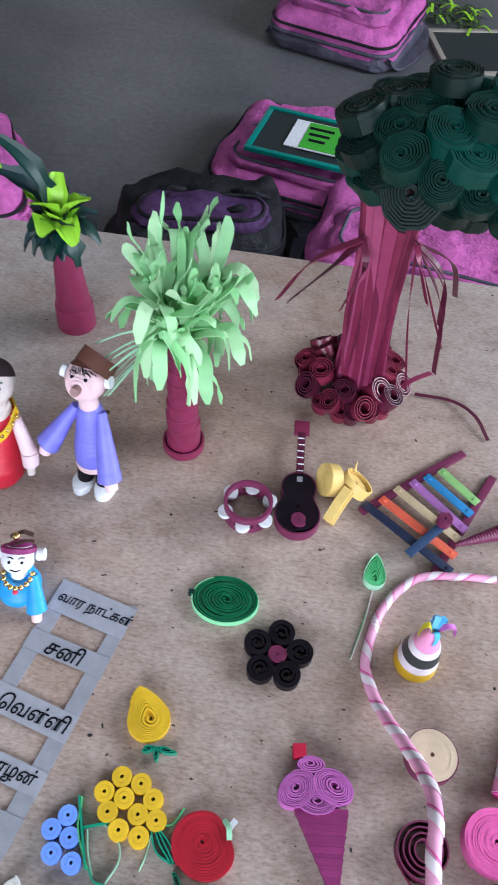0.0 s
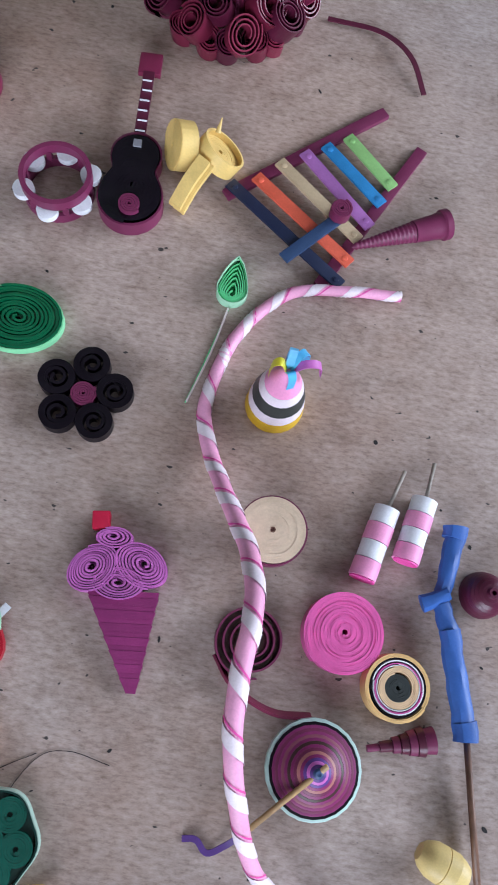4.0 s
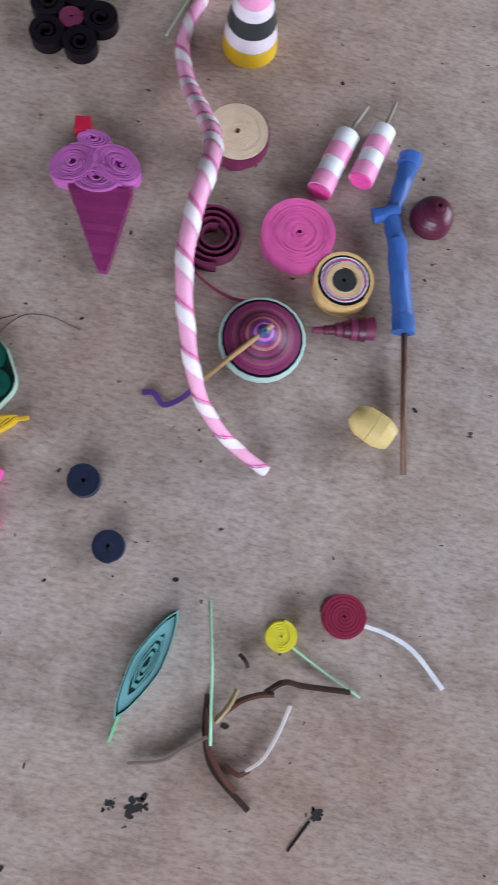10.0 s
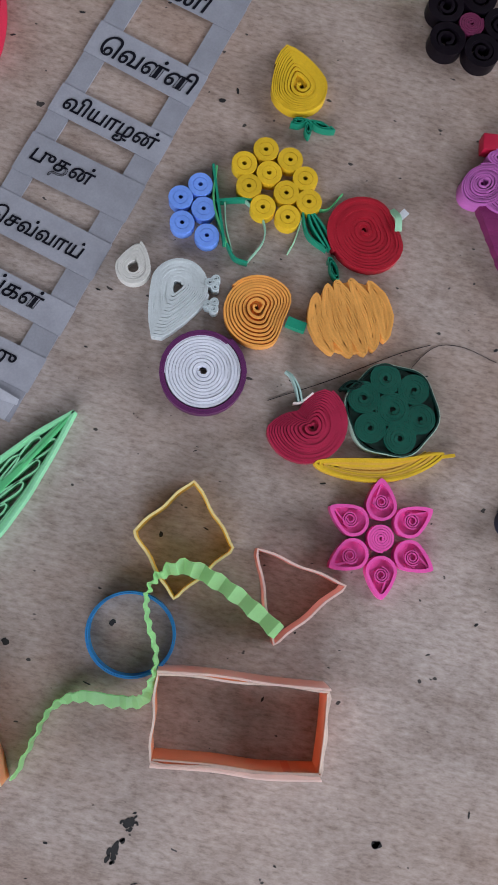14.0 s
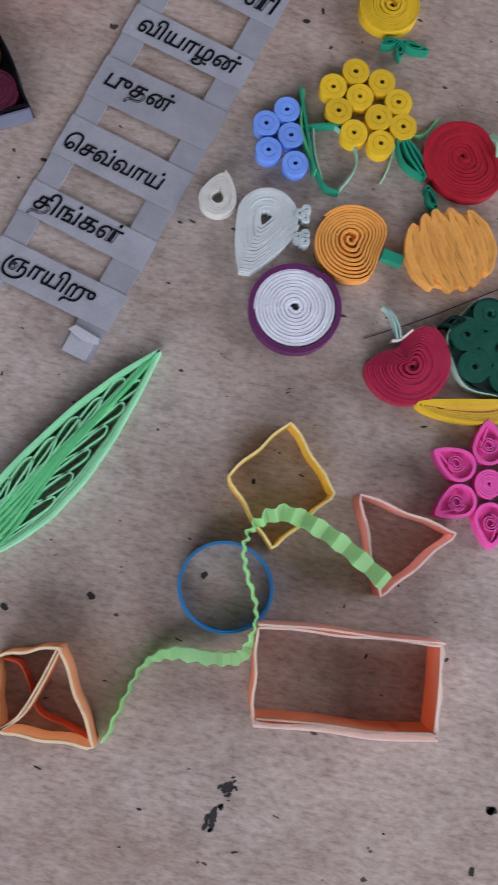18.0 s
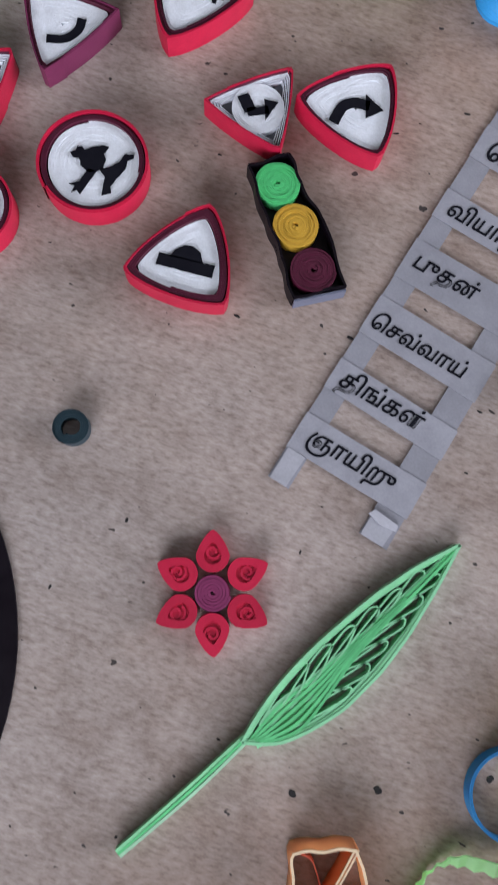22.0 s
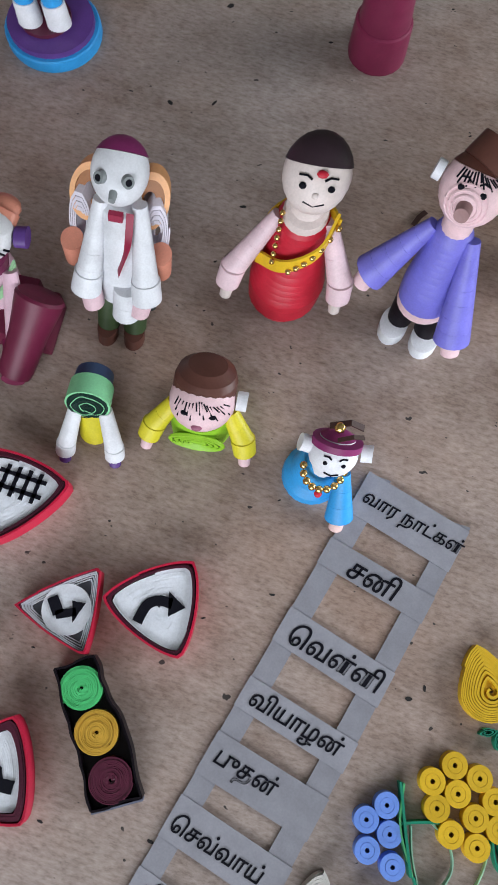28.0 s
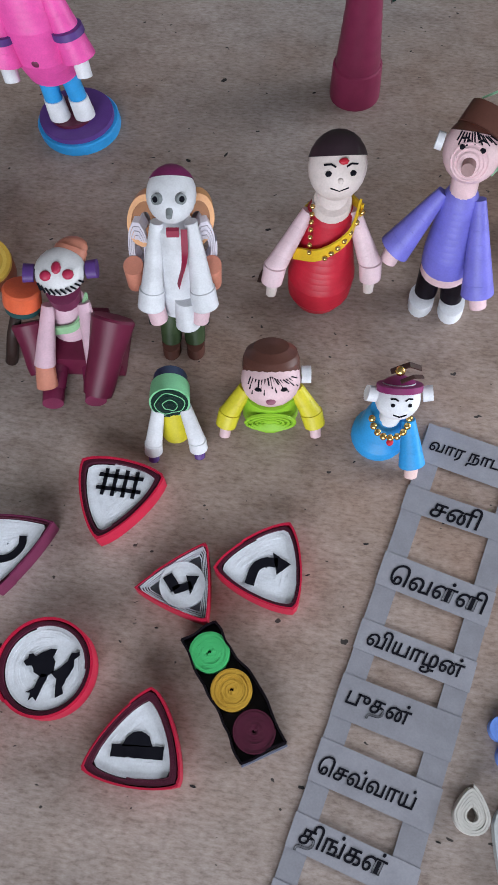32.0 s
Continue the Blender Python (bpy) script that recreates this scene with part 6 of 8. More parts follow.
def sign(label, pts, bulge, marks, rim=SCARLET, inner=DARK_BAND, rings=0.80, rz=0.0, r=None, white=SIGN_WHITE):
    """A road sign of coiled strips: a proud rim, a dark band inside it and a sunk white face with flat black marks."""
    cx, cy = centre(pts) if r is None else pts
    s = thing("road_sign", label, "road sign", cx, cy, 0, 0, "road signs")
    out = circle(r) if r else poly([((px - cx) * 1.055, (py - cy) * 1.055) for px, py in pts], bulge)
    deep = 0.0070
    if inner:
        wound("face", s, white, lambda a: out(a) * (rings + 0.01), deep, 16, (0, 0), 0.04, seg=48, ease=1.0, bed=0.985, mess=0.004, relief=0.018)
        wound("inner_band", s, inner, lambda a: out(a) * 0.935, 0.0081, 3, (0, 0), (rings + 0.02) / 0.935, seg=54, ease=1.0, bed=0.97, mess=0.0)
    else:
        core = min(out(2 * math.pi * k / 60) for k in range(60)) * 0.90
        base_under(s, paper((0.10, 0.10, 0.12)), lambda a: out(a) * 0.93, deep * 0.70)
        wound("face", s, white, circle(core), deep, 14, (0, 0), 0.05, seg=40, ease=1.0, bed=0.985, mess=0.004, relief=0.018)
        for k, f in enumerate((0.925, 0.865, 0.80, 0.735)):
            band_part("corner_loop", s, white, lambda a, f=f: max(core * 0.98, out(a) * f * (1 + 0.012 * math.sin(5 * a + k))), 0.968, 1.0, deep * (1.0 - 0.02 * k))
        band_part("inner_band", s, DARK_BAND, out, 0.928, 0.950, 0.0080)
    wound("rim", s, rim, out, 0.0085, 2, (0, 0), 0.945, seg=60, ease=1.0, bed=0.985, mess=0.0)
    for shape in marks:
        bm = new_bm()
        c, q = math.cos(radians(rz)), math.sin(radians(rz))
        fine = []
        for (x0, y0), (x1, y1) in zip(shape, shape[1:] + shape[:1]):
            n = max(1, int(math.hypot(x1 - x0, y1 - y0) / 0.0011))
            for k in range(n):
                x, y = x0 + (x1 - x0) * k / n, y0 + (y1 - y0) * k / n
                fine.append((x + 0.00022 * noise.noise(Vector((x * 900, y * 900, cx * 90))), y + 0.00022 * noise.noise(Vector((x * 900, y * 900, cy * 90 + 5)))))
        plate(bm, [(x * c - y * q, x * q + y * c) for x, y in fine], deep * 1.045, 0.00016)
        part("painted_mark", bm, INK, s, "black painted mark")
    return s


def seg_shape(a, b, w):
    d = Vector((b[0] - a[0], b[1] - a[1])).normalized() * w / 2
    return [(a[0] - d.y, a[1] + d.x), (a[0] + d.y, a[1] - d.x), (b[0] + d.y, b[1] - d.x), (b[0] - d.y, b[1] + d.x)]


def arc_shape(pts, w):
    p = smooth_path(pts, 5)
    ws = w if isinstance(w, (list, tuple)) else [w] * len(p)
    left, right = [], []
    for i, (q, (t, s, u)) in enumerate(zip(p, frames(p))):
        k = ws[min(i * len(ws) // len(p), len(ws) - 1)] / 2
        left.append((q.x + s.x * k, q.y + s.y * k))
        right.append((q.x - s.x * k, q.y - s.y * k))
    return left + right[::-1]


mm = 0.001
track = [seg_shape((-7 * mm, 2.2 * mm), (7 * mm, 2.2 * mm), 1.3 * mm), seg_shape((-7 * mm, -2.2 * mm), (7 * mm, -2.2 * mm), 1.3 * mm)]
track += [seg_shape((k * mm, -4.6 * mm), (k * mm, 4.6 * mm), 1.2 * mm) for k in (-4.8, -1.6, 1.6, 4.8)]
s = sign("white shield road sign with a black railway track", [(-0.2172, 0.1502), (-0.1874, 0.1449), (-0.2080, 0.1207)], 0.34, [[(x * 1.2 + 1.2 * mm, y * 1.15 + 3.4 * mm) for x, y in t] for t in track], rz=-6)
sign("white shield road sign with a black hump", [(-0.1828, 0.0698), (-0.2021, 0.0455), (-0.1722, 0.0423)], 0.32,
     [seg_shape((-8.4 * mm, -1.2 * mm), (8.4 * mm, -1.8 * mm), 3.8 * mm), [(-5 * mm, 0), (5 * mm, 0), (3.6 * mm, 3.2 * mm), (1.0 * mm, 4.6 * mm), (-1.6 * mm, 4.4 * mm), (-4 * mm, 2.4 * mm)]], rz=1, rings=0.76)
sign("white triangle road sign with a bent black arrow", [(-0.1692, 0.1199), (-0.1671, 0.0931), (-0.1920, 0.1032)], 0.12,
     [seg_shape((-4.6 * mm, 4.2 * mm), (-2.6 * mm, -1.4 * mm), 3.6 * mm), seg_shape((-3.6 * mm, -1.6 * mm), (3 * mm, -1.0 * mm), 2.8 * mm), [(1.8 * mm, 2.6 * mm), (1.8 * mm, -4.4 * mm), (6 * mm, 1.4 * mm)]], rz=16, inner=None, rings=0.90)
sign("white shield road sign with a black bending arrow", [(-0.1400, 0.1280), (-0.1375, 0.0988), (-0.1650, 0.1115)], 0.34,
     [arc_shape([(-7 * mm, -5 * mm, 0), (-4 * mm, 0, 0), (0, 1.6 * mm, 0), (4.4 * mm, 0.4 * mm, 0)], 3.4 * mm), [(3.4 * mm, 4.4 * mm), (3.0 * mm, -3.6 * mm), (8.6 * mm, -1.0 * mm)]], rz=14, rings=0.84)
sign("white triangle road sign with a curved black stroke", [(-0.2540, 0.1264), (-0.2253, 0.1254), (-0.2415, 0.1004)], 0.16,
     [arc_shape([(-5.5 * mm, -4.6 * mm, 0), (0, -5.4 * mm, 0), (4.4 * mm, -3.0 * mm, 0), (6.0 * mm, 0.6 * mm, 0)], 2.8 * mm)], rim=PLUM, inner=DARK_BAND, rings=0.86, rz=22)


def inked(pts, k):
    """Ink strokes in millimetres scaled by k."""
    return [(x * k, y * k) for x, y in pts]


sign("white triangle road sign with black scribbled marks", [(-0.2796, 0.0915), (-0.2520, 0.1041), (-0.2548, 0.0738)], 0.12, [
    inked([(-8.6, 5.2), (-6.0, 6.4), (-5.4, 4.6), (-3.6, 3.4), (-2.2, 0.8), (0.8, -2.8), (1.6, -5.6), (-0.6, -6.4), (-3.2, -3.4), (-6.2, -0.6), (-7.6, 2.6)], mm),
    inked([(-2.6, 6.8), (-1.2, 6.6), (-1.8, 4.0), (-3.0, 3.0), (-4.6, 3.8)], mm), inked([(4.2, 4.4), (6.2, 3.4), (5.6, -0.6), (3.4, -4.0), (1.4, -4.8), (1.8, -2.2), (3.0, 0.2), (2.6, 1.6)], mm),
    inked([(-1.6, 0.0), (0.2, 1.0), (2.2, -0.6), (1.8, -2.8), (-0.4, -2.6)], mm)], inner=None, rings=0.90, rz=22)
sign("white round road sign with a black painted shape", (-0.2195, 0.0753), 0, [
    inked([(-6.4, 4.2), (-4.6, 4.6), (-4.2, 6.0), (-2.8, 5.8), (-2.2, 4.4), (0.4, 5.0), (3.4, 5.2), (5.2, 4.4), (3.4, 2.4), (3.8, 0.6), (2.4, -2.6), (-1.6, -3.0), (-3.8, -0.4), (-4.0, 2.0), (-5.8, 2.4)], mm),
    inked([(-1.6, -1.6), (0.6, -2.8), (-1.4, -5.2), (-3.2, -7.4), (-5.0, -9.4), (-5.8, -8.0), (-7.4, -8.6), (-6.2, -6.6), (-7.8, -5.8), (-4.6, -5.2)], mm),
    inked([(1.4, -2.2), (4.2, -2.0), (7.6, -0.6), (9.4, 1.6), (12.2, 1.2), (12.0, 0.0), (10.0, -0.6), (9.0, -3.2), (6.0, -6.0), (4.2, -8.0), (4.0, -10.2), (1.2, -10.6), (2.2, -7.0), (2.8, -4.8)], mm)], rz=21, r=0.0164, rings=0.82)
bus = [inked([(-8.2, -4.6), (8.0, -4.6), (8.2, -0.6), (-8.2, -0.2)], mm), seg_shape((-7.6 * mm, 3.9 * mm), (8 * mm, 3.7 * mm), 1.2 * mm)]
bus += [seg_shape((k * mm, -0.6 * mm), ((k + 0.2) * mm, 3.8 * mm), 1.0 * mm) for k in (-7.8, -4.6, -1.4, 1.6, 4.8, 7.8)]
bus_wheels = [[(k * mm + 2.1 * mm * math.cos(a), -4.8 * mm + 2.1 * mm * math.sin(a)) for a in (j * 0.5236 for j in range(12))] for k in (-4.8, 2.6)]
s = sign("white round road sign with a black bus", (-0.2518, 0.0526), 0, bus + bus_wheels, rz=10, r=0.0137, rings=0.82)
for k in (-4.8, 2.6):
    c, q = math.cos(radians(10)), math.sin(radians(10))
    x, y = k * mm, -4.8 * mm
    bm = new_bm()
    plate(bm, [(x * c - y * q + 1.2 * mm * math.cos(a), x * q + y * c + 1.2 * mm * math.sin(a)) for a in (j * 0.5236 for j in range(12))], 0.0075, 0.0001)
    part("painted_mark", bm, SIGN_WHITE, s, "white wheel hub")

# ---- traffic light ----
light = thing("traffic_light", "black paper traffic light with green, amber and maroon coils", "traffic light", -0.1581, 0.0712, 0, 0)
TL = [(-0.1749, 0.0866), (-0.1640, 0.0932), (-0.1582, 0.0848), (-0.1496, 0.0752), (-0.1386, 0.0562), (-0.1526, 0.0492), (-0.1590, 0.0608), (-0.1660, 0.0722)]
bm = new_bm()
plate(bm, [(x + 0.1581, y - 0.0712) for x, y in TL][::-1], 0.0003, 0.0030)
part("back_panel", bm, BLACK, light)
for k, (a, b) in enumerate(zip(TL, TL[1:] + TL[:1])):
    va, vb = Vector((a[0] + 0.1581, a[1] - 0.0712, 0)), Vector((b[0] + 0.1581, b[1] - 0.0712, 0))
    out_ = Vector(((vb - va).y, -(vb - va).x, 0)).normalized() * (0.0005 * (-1) ** k)
    strip_part("side", light, BLACK, [va, va.lerp(vb, 0.35) + out_, va.lerp(vb, 0.7) - out_ * 0.5, vb], 0.0080 + 0.0004 * math.sin(k * 2.2), False, 0.00036, steps=3)
a, b = TL[4], TL[5]
strip_part("end_flap", light, paper((0.13, 0.14, 0.20)), [(b[0] + 0.1583, b[1] - 0.0719, 0.0004), (a[0] + 0.1585, a[1] - 0.0719, 0.0004)], 0.0068, False, 0.0003, steps=2)
for nm, mat, (x, y) in (("green_lamp", paper((0.07, 0.48, 0.16)), (-0.1650, 0.0829)), ("amber_lamp", paper((0.62, 0.36, 0.04)), (-0.1569, 0.0712)), ("red_lamp", MAROON, (-0.1490, 0.0590))):
    wound(nm, light, mat, circle(0.0068), 0.0080, 11, (0, 0), 0.08, c=(x + 0.1581, y - 0.0712), bed=0.95)

settle(light, 0.86)

# ---- mint shell and little cage ----
shell = thing("paper_shell", "mint green layered paper shell", "paper shell", -0.2867, 0.1347, 0, 0)
wound("coil", shell, MINT, drop(0.0124, 0.0175, 245), 0.0115, 13, (0.0010, 0.0040), 0.08, ease=0.75, bed=0.80, mess=0.03, relief=0.06)
band_part("outer_wrap", shell, PALE_MINT, drop(0.0127, 0.0180, 245), 0.97, 1.0, 0.0085)
bm = new_bm()
plate(bm, [(0.0105, 0.0040), (0.0150, 0.0062), (0.0152, 0.0040), (0.0110, 0.0020)], 0.001, 0.004)
part("tail", bm, TEAL, shell)
cage = thing("paper_pot", "brown and lilac striped paper pot", "paper pot", -0.2765, 0.1655)
for k in range(14):
    a = 2 * math.pi * k / 14
    bm = new_bm()
    box(bm, (0.0086 * math.cos(a), 0.0086 * math.sin(a), 0.011), (0.0038, 0.0008, 0.022), pose(0, 0, 0))
    part("stave", bm, (BROWN, paper((0.42, 0.28, 0.45)), TAN)[k % 3], cage)
band_part("hoop", cage, paper((0.45, 0.32, 0.40)), circle(0.0095), 0.95, 1.0, 0.003, 0.001)
band_part("hoop", cage, BROWN, circle(0.0095), 0.95, 1.0, 0.003, 0.019)
bm = new_bm()
lathe(bm, [(0, 0), (0.0080, 0), (0.0080, 0.021), (0, 0.021)], Matrix(), 16)
part("core", bm, UMBER, cage)

# ---- round chart with a black border ----
CC, CR = (-0.2876, -0.0840), 0.0850
chart = thing("round_chart", "round paper chart with sky blue and plum panels, black border", "paper chart", *CC)
bm = new_bm()
plate(bm, [(CR * math.cos(a), CR * math.sin(a)) for a in (2 * math.pi * k / 90 for k in range(90))], 0.0002, 0.0008)
part("backing", bm, BLACK, chart)
for k, mat in enumerate((paper((0.16, 0.07, 0.09)), SKY, SKY, paper((0.16, 0.07, 0.09)), YELLOW, EMERALD)):
    a0, a1 = radians(-36 + 60 * k + 1.8), radians(-36 + 60 * (k + 1) - 1.8)
    arc = [((CR - 0.0062) * math.cos(a0 + (a1 - a0) * j / 16), (CR - 0.0062) * math.sin(a0 + (a1 - a0) * j / 16)) for j in range(17)]
    am = (a0 + a1) / 2
    bm = new_bm()
    plate(bm, [(0.006 * math.cos(am), 0.006 * math.sin(am))] + arc, 0.0011, 0.0003)
    part("panel", bm, mat, chart)

# ---- pink pouch at the front edge ----
pouch = thing("pink_pouch", "soft pink cloth pouch lying at the table edge", "pouch", -0.174, -0.1865, 0, 4)
bm = new_bm()
pillow(bm, 0.105, 0.060, 0.016, 0.026, 0.0003)
part("body", bm, plain("pouch_cloth", (0.50, 0.15, 0.46), 0.7, 0, 700, 0.0004), pouch, smooth=True)
for k, z in ((1.0, 0.0090), (0.99, 0.0055)):
    pts = [Vector((px, py, z)) for px, py in rounded(0.105 * k, 0.060 * k, 0.026)]
    tube_part("seam", pouch, ROSE if z > 0.006 else WHITE, pts + [pts[0]], 0.0012, "pale stitched seam", seg=6)

# ---- dolls: each one plain mesh ----


def leaning(sx, sy, wide, tall):
    """Leans a figure by sx and sy metres for each metre of height, after scaling it."""
    return Matrix(((wide, 0, sx * tall, 0), (0, wide, sy * tall, 0), (0, 0, tall, 0), (0, 0, 0, 1)))


def doll(label, x, y, rz, build, materials, lean_m, category="doll", group="paper dolls"):
    bm = new_bm()
    build(bm)
    bm.transform(lean_m)
    ob = part("paper_doll", bm, materials, None, "", pose(x, y, 0, 0, 0, rz))
    return tagged(ob, label, category, group)


def ringed(bm, prof, m, mi, seg=22, step=0.0030):
    """A lathe with the small ledges of wound strips."""
    out = [prof[0]]
    for (r0, z0), (r1, z1) in zip(prof, prof[1:]):
        n = max(1, int(abs(z1 - z0) / step))
        for k in range(n):
            a, b = k / n, (k + 1) / n
            out += [(r0 + (r1 - r0) * a + 0.00006, z0 + (z1 - z0) * a), (r0 + (r1 - r0) * b + 0.00006, z0 + (z1 - z0) * b - 0.00012), (r0 + (r1 - r0) * b - 0.00005, z0 + (z1 - z0) * b)]
    lathe(bm, out + [prof[-1]], m, seg, mi)


def limb(bm, a, b, r0, r1, mi, seg=18):
    a, b = Vector(a), Vector(b)
    m = Matrix.Translation(a) @ (b - a).to_track_quat("Z", "Y").to_matrix().to_4x4()
    ringed(bm, [(0.0, 0), (r0, 0), (r1, (b - a).length), (0.0, (b - a).length)], m, mi, seg, 0.0060)


def head_with_cap(bm, c, r, skin, cap, m=Matrix(), cap_from=0.25, flat=1.0):
    """A wound ball head with a cap of another colour on its back."""
    n = 12
    prof = [(r * math.sin(math.pi * k / n), -r * flat * math.cos(math.pi * k / n)) for k in range(n + 1)]
    cut = int(n * (0.5 + cap_from * 0.5))
    mm_ = Matrix.Translation(c) @ m
    lathe(bm, prof[:cut + 1], mm_, 20, skin)
    lathe(bm, [(q * 1.03, z * 1.03) for q, z in prof[cut:]], mm_, 20, cap)


def on_head(c, r, az, el):
    a, e = radians(az), radians(el)
    return Vector(c) + Vector((math.sin(a) * math.cos(e), -math.cos(a) * math.cos(e), math.sin(e))) * r


def face(bm, c, r, ink, el=34, brow=True, mouth=True, size=1.0):
    """Drawn dots and strokes on the upper front of a head."""
    for sx in (-1, 1):
        ball(bm, on_head(c, r, sx * 26, el + 6), (0.0013 * size, 0.0011 * size, 0.0011 * size), ink, 8)
        if brow:
            tube(bm, [on_head(c, r * 1.01, sx * q, el + w) for q, w in ((13, 20), (26, 23), (42, 17))], 0.00038, 5, ink)
    if mouth:
        tube(bm, [on_head(c, r * 1.01, q, el - w) for q, w in ((-17, 20), (0, 25), (17, 20))], 0.00038, 5, ink)


def red_doll(bm):
    ringed(bm, [(0.0, 0.004), (0.0110, 0.004), (0.0142, 0.010), (0.0150, 0.020), (0.0128, 0.032), (0.0110, 0.044), (0.0098, 0.056), (0.0062, 0.062), (0.0, 0.063)], Matrix(), 0)
    for sx in (-1, 1):
        limb(bm, (sx * 0.004, -0.002, 0.0), (sx * 0.004, -0.001, 0.006), 0.0022, 0.0022, 4)
    limb(bm, (0, 0, 0.060), (0, -0.001, 0.072), 0.0066, 0.0064, 1, 16)
    head_with_cap(bm, (0, -0.001, 0.0805), 0.0118, 1, 2, pose(0, 0, 0, -44, 0, 0), 0.27, 1.10)
    for sx, ex in ((-1, -0.0225), (1, 0.0192)):
        limb(bm, (sx * 0.0092, -0.001, 0.057), (ex, -0.010, 0.034), 0.0028, 0.0048, 3)
        limb(bm, (ex * 0.98, -0.010, 0.036), (ex * 1.03, -0.012, 0.028), 0.0050, 0.0046, 3)
        limb(bm, (ex, -0.011, 0.029), (ex * 1.03, -0.013, 0.021), 0.0026, 0.0022, 1)
    limb(bm, (0, -0.001, 0.060), (0, -0.002, 0.064), 0.0084, 0.0078, 1, 18)
    pts = [(0.0115, -0.003, 0.058), (0.007, -0.0118, 0.0500), (-0.004, -0.0140, 0.0425), (-0.0140, -0.006, 0.035)]
    strip(bm, smooth_path(pts, 6), 0.0066, 0.0005, False, 5)
    strip(bm, smooth_path([(-0.0140, -0.006, 0.036), (-0.011, 0.009, 0.040), (0.004, 0.0138, 0.048), (0.0125, -0.004, 0.056)], 6), 0.0066, 0.0005, False, 5)
    for k in range(7):
        t = k / 6
        ball(bm, Vector((0.0125, -0.0055, 0.060)).lerp(Vector((-0.002, -0.0152, 0.045)), t) + Vector((0, -0.003 * math.sin(math.pi * t), 0)), 0.00125, 6, 8)
        ball(bm, Vector((-0.0085, -0.0055, 0.064)).lerp(Vector((-0.0085, -0.0128, 0.046)), t), 0.0011, 6, 8)
    face(bm, (0, -0.001, 0.0805), 0.0121, 7, 20)
    ball(bm, on_head((0, -0.001, 0.0805), 0.0124, 6, 50), (0.0020, 0.0014, 0.0012), 0, 8)
    ball(bm, on_head((0, -0.001, 0.0805), 0.0121, 0, 16), 0.0012, 1, 8)


doll("paper doll in red with a yellow sash and gold beads", -0.1313, 0.2310, 4, red_doll, [RED, IVORY, paper((0.030, 0.014, 0.022)), paper((0.76, 0.56, 0.62)), UMBER, YELLOW, GOLD, INK], leaning(0.085, 0.24, 0.90, 0.76))


def blue_doll(bm):
    for sx in (-1, 1):
        bm_m = pose(sx * 0.0078, -0.004, 0.0)
        lathe(bm, [(0, 0), (0.0072, 0), (0.0072, 0.0058), (0.005, 0.0062), (0, 0.0062)], bm_m @ Matrix.Diagonal((0.9, 1.25, 1, 1)), 18, 3)
        limb(bm, (sx * 0.0066, -0.001, 0.006), (sx * 0.0056, 0, 0.026), 0.0056, 0.0062, 4)
    ringed(bm, [(0.0, 0.022), (0.0118, 0.022), (0.0118, 0.0265), (0.0, 0.0266)], Matrix(), 1)
    ringed(bm, [(0.0, 0.0265), (0.0120, 0.0265), (0.0118, 0.036), (0.0100, 0.050), (0.0080, 0.066), (0.0062, 0.070), (0.0, 0.070)], Matrix(), 0)
    for sx, e in ((-1, (-0.0250, -0.012, 0.040)), (1, (0.0180, -0.016, 0.028))):
        limb(bm, (sx * 0.0082, -0.001, 0.067), e, 0.0030, 0.0078, 0)
        limb(bm, e, Vector(e) + Vector((sx * 0.002, -0.002, -0.006)), 0.0042, 0.0040, 1)
    limb(bm, (0, 0, 0.068), (0, -0.001, 0.080), 0.0062, 0.0060, 1, 16)
    head_with_cap(bm, (0, -0.001, 0.090), 0.0126, 1, 2, pose(0, 0, 0, -42, 0, 0), 0.42, 1.0)
    face(bm, (0, -0.001, 0.090), 0.0126, 5, mouth=False)
    limb(bm, (0.003, 0.003, 0.0945), (0.006, 0.010, 0.1000), 0.0124, 0.0116, 2, 20)
    for q in (0.0046, 0.0062, 0.0078):
        e = math.asin(q / 0.0126)
        f = on_head((0, 0, 0), 1.0, 0, 14)
        su = Vector((1, 0, 0))
        sv = f.cross(su)
        tube(bm, [Vector((0, -0.001, 0.090)) + (f * math.cos(e) + (su * math.cos(w) + sv * math.sin(w)) * math.sin(e)) * 0.0127 for w in (2 * math.pi * j / 18 for j in range(19))], 0.00048, 5, 1)
    for sx in (-1, 1):
        limb(bm, (sx * 0.0130, 0, 0.0910), (sx * 0.0160, 0, 0.0915), 0.0036, 0.0036, 3)
    limb(bm, on_head((0, -0.001, 0.090), 0.0118, 0, 14), on_head((0, -0.001, 0.090), 0.0165, 0, 14), 0.0030, 0.0027, 6)
    for k in range(13):
        a = -1.1 + 2.2 * k / 12
        tube(bm, [on_head((0, -0.001, 0.090), 0.0127, math.degrees(a), 74 - 14 * abs(a)), on_head((0, -0.001, 0.090), 0.0128, math.degrees(a) + 14, 58 - 14 * abs(a) - 6 * (k % 2))], 0.00034, 4, 5)


doll("paper doll in a violet blue tunic and brown cap", -0.0812, 0.2320, -14, blue_doll, [VIOLET, SKIN, BROWN, WHITE, BLACK, INK, paper((0.30, 0.17, 0.17))], leaning(-0.05, 0.20, 0.80, 0.76))


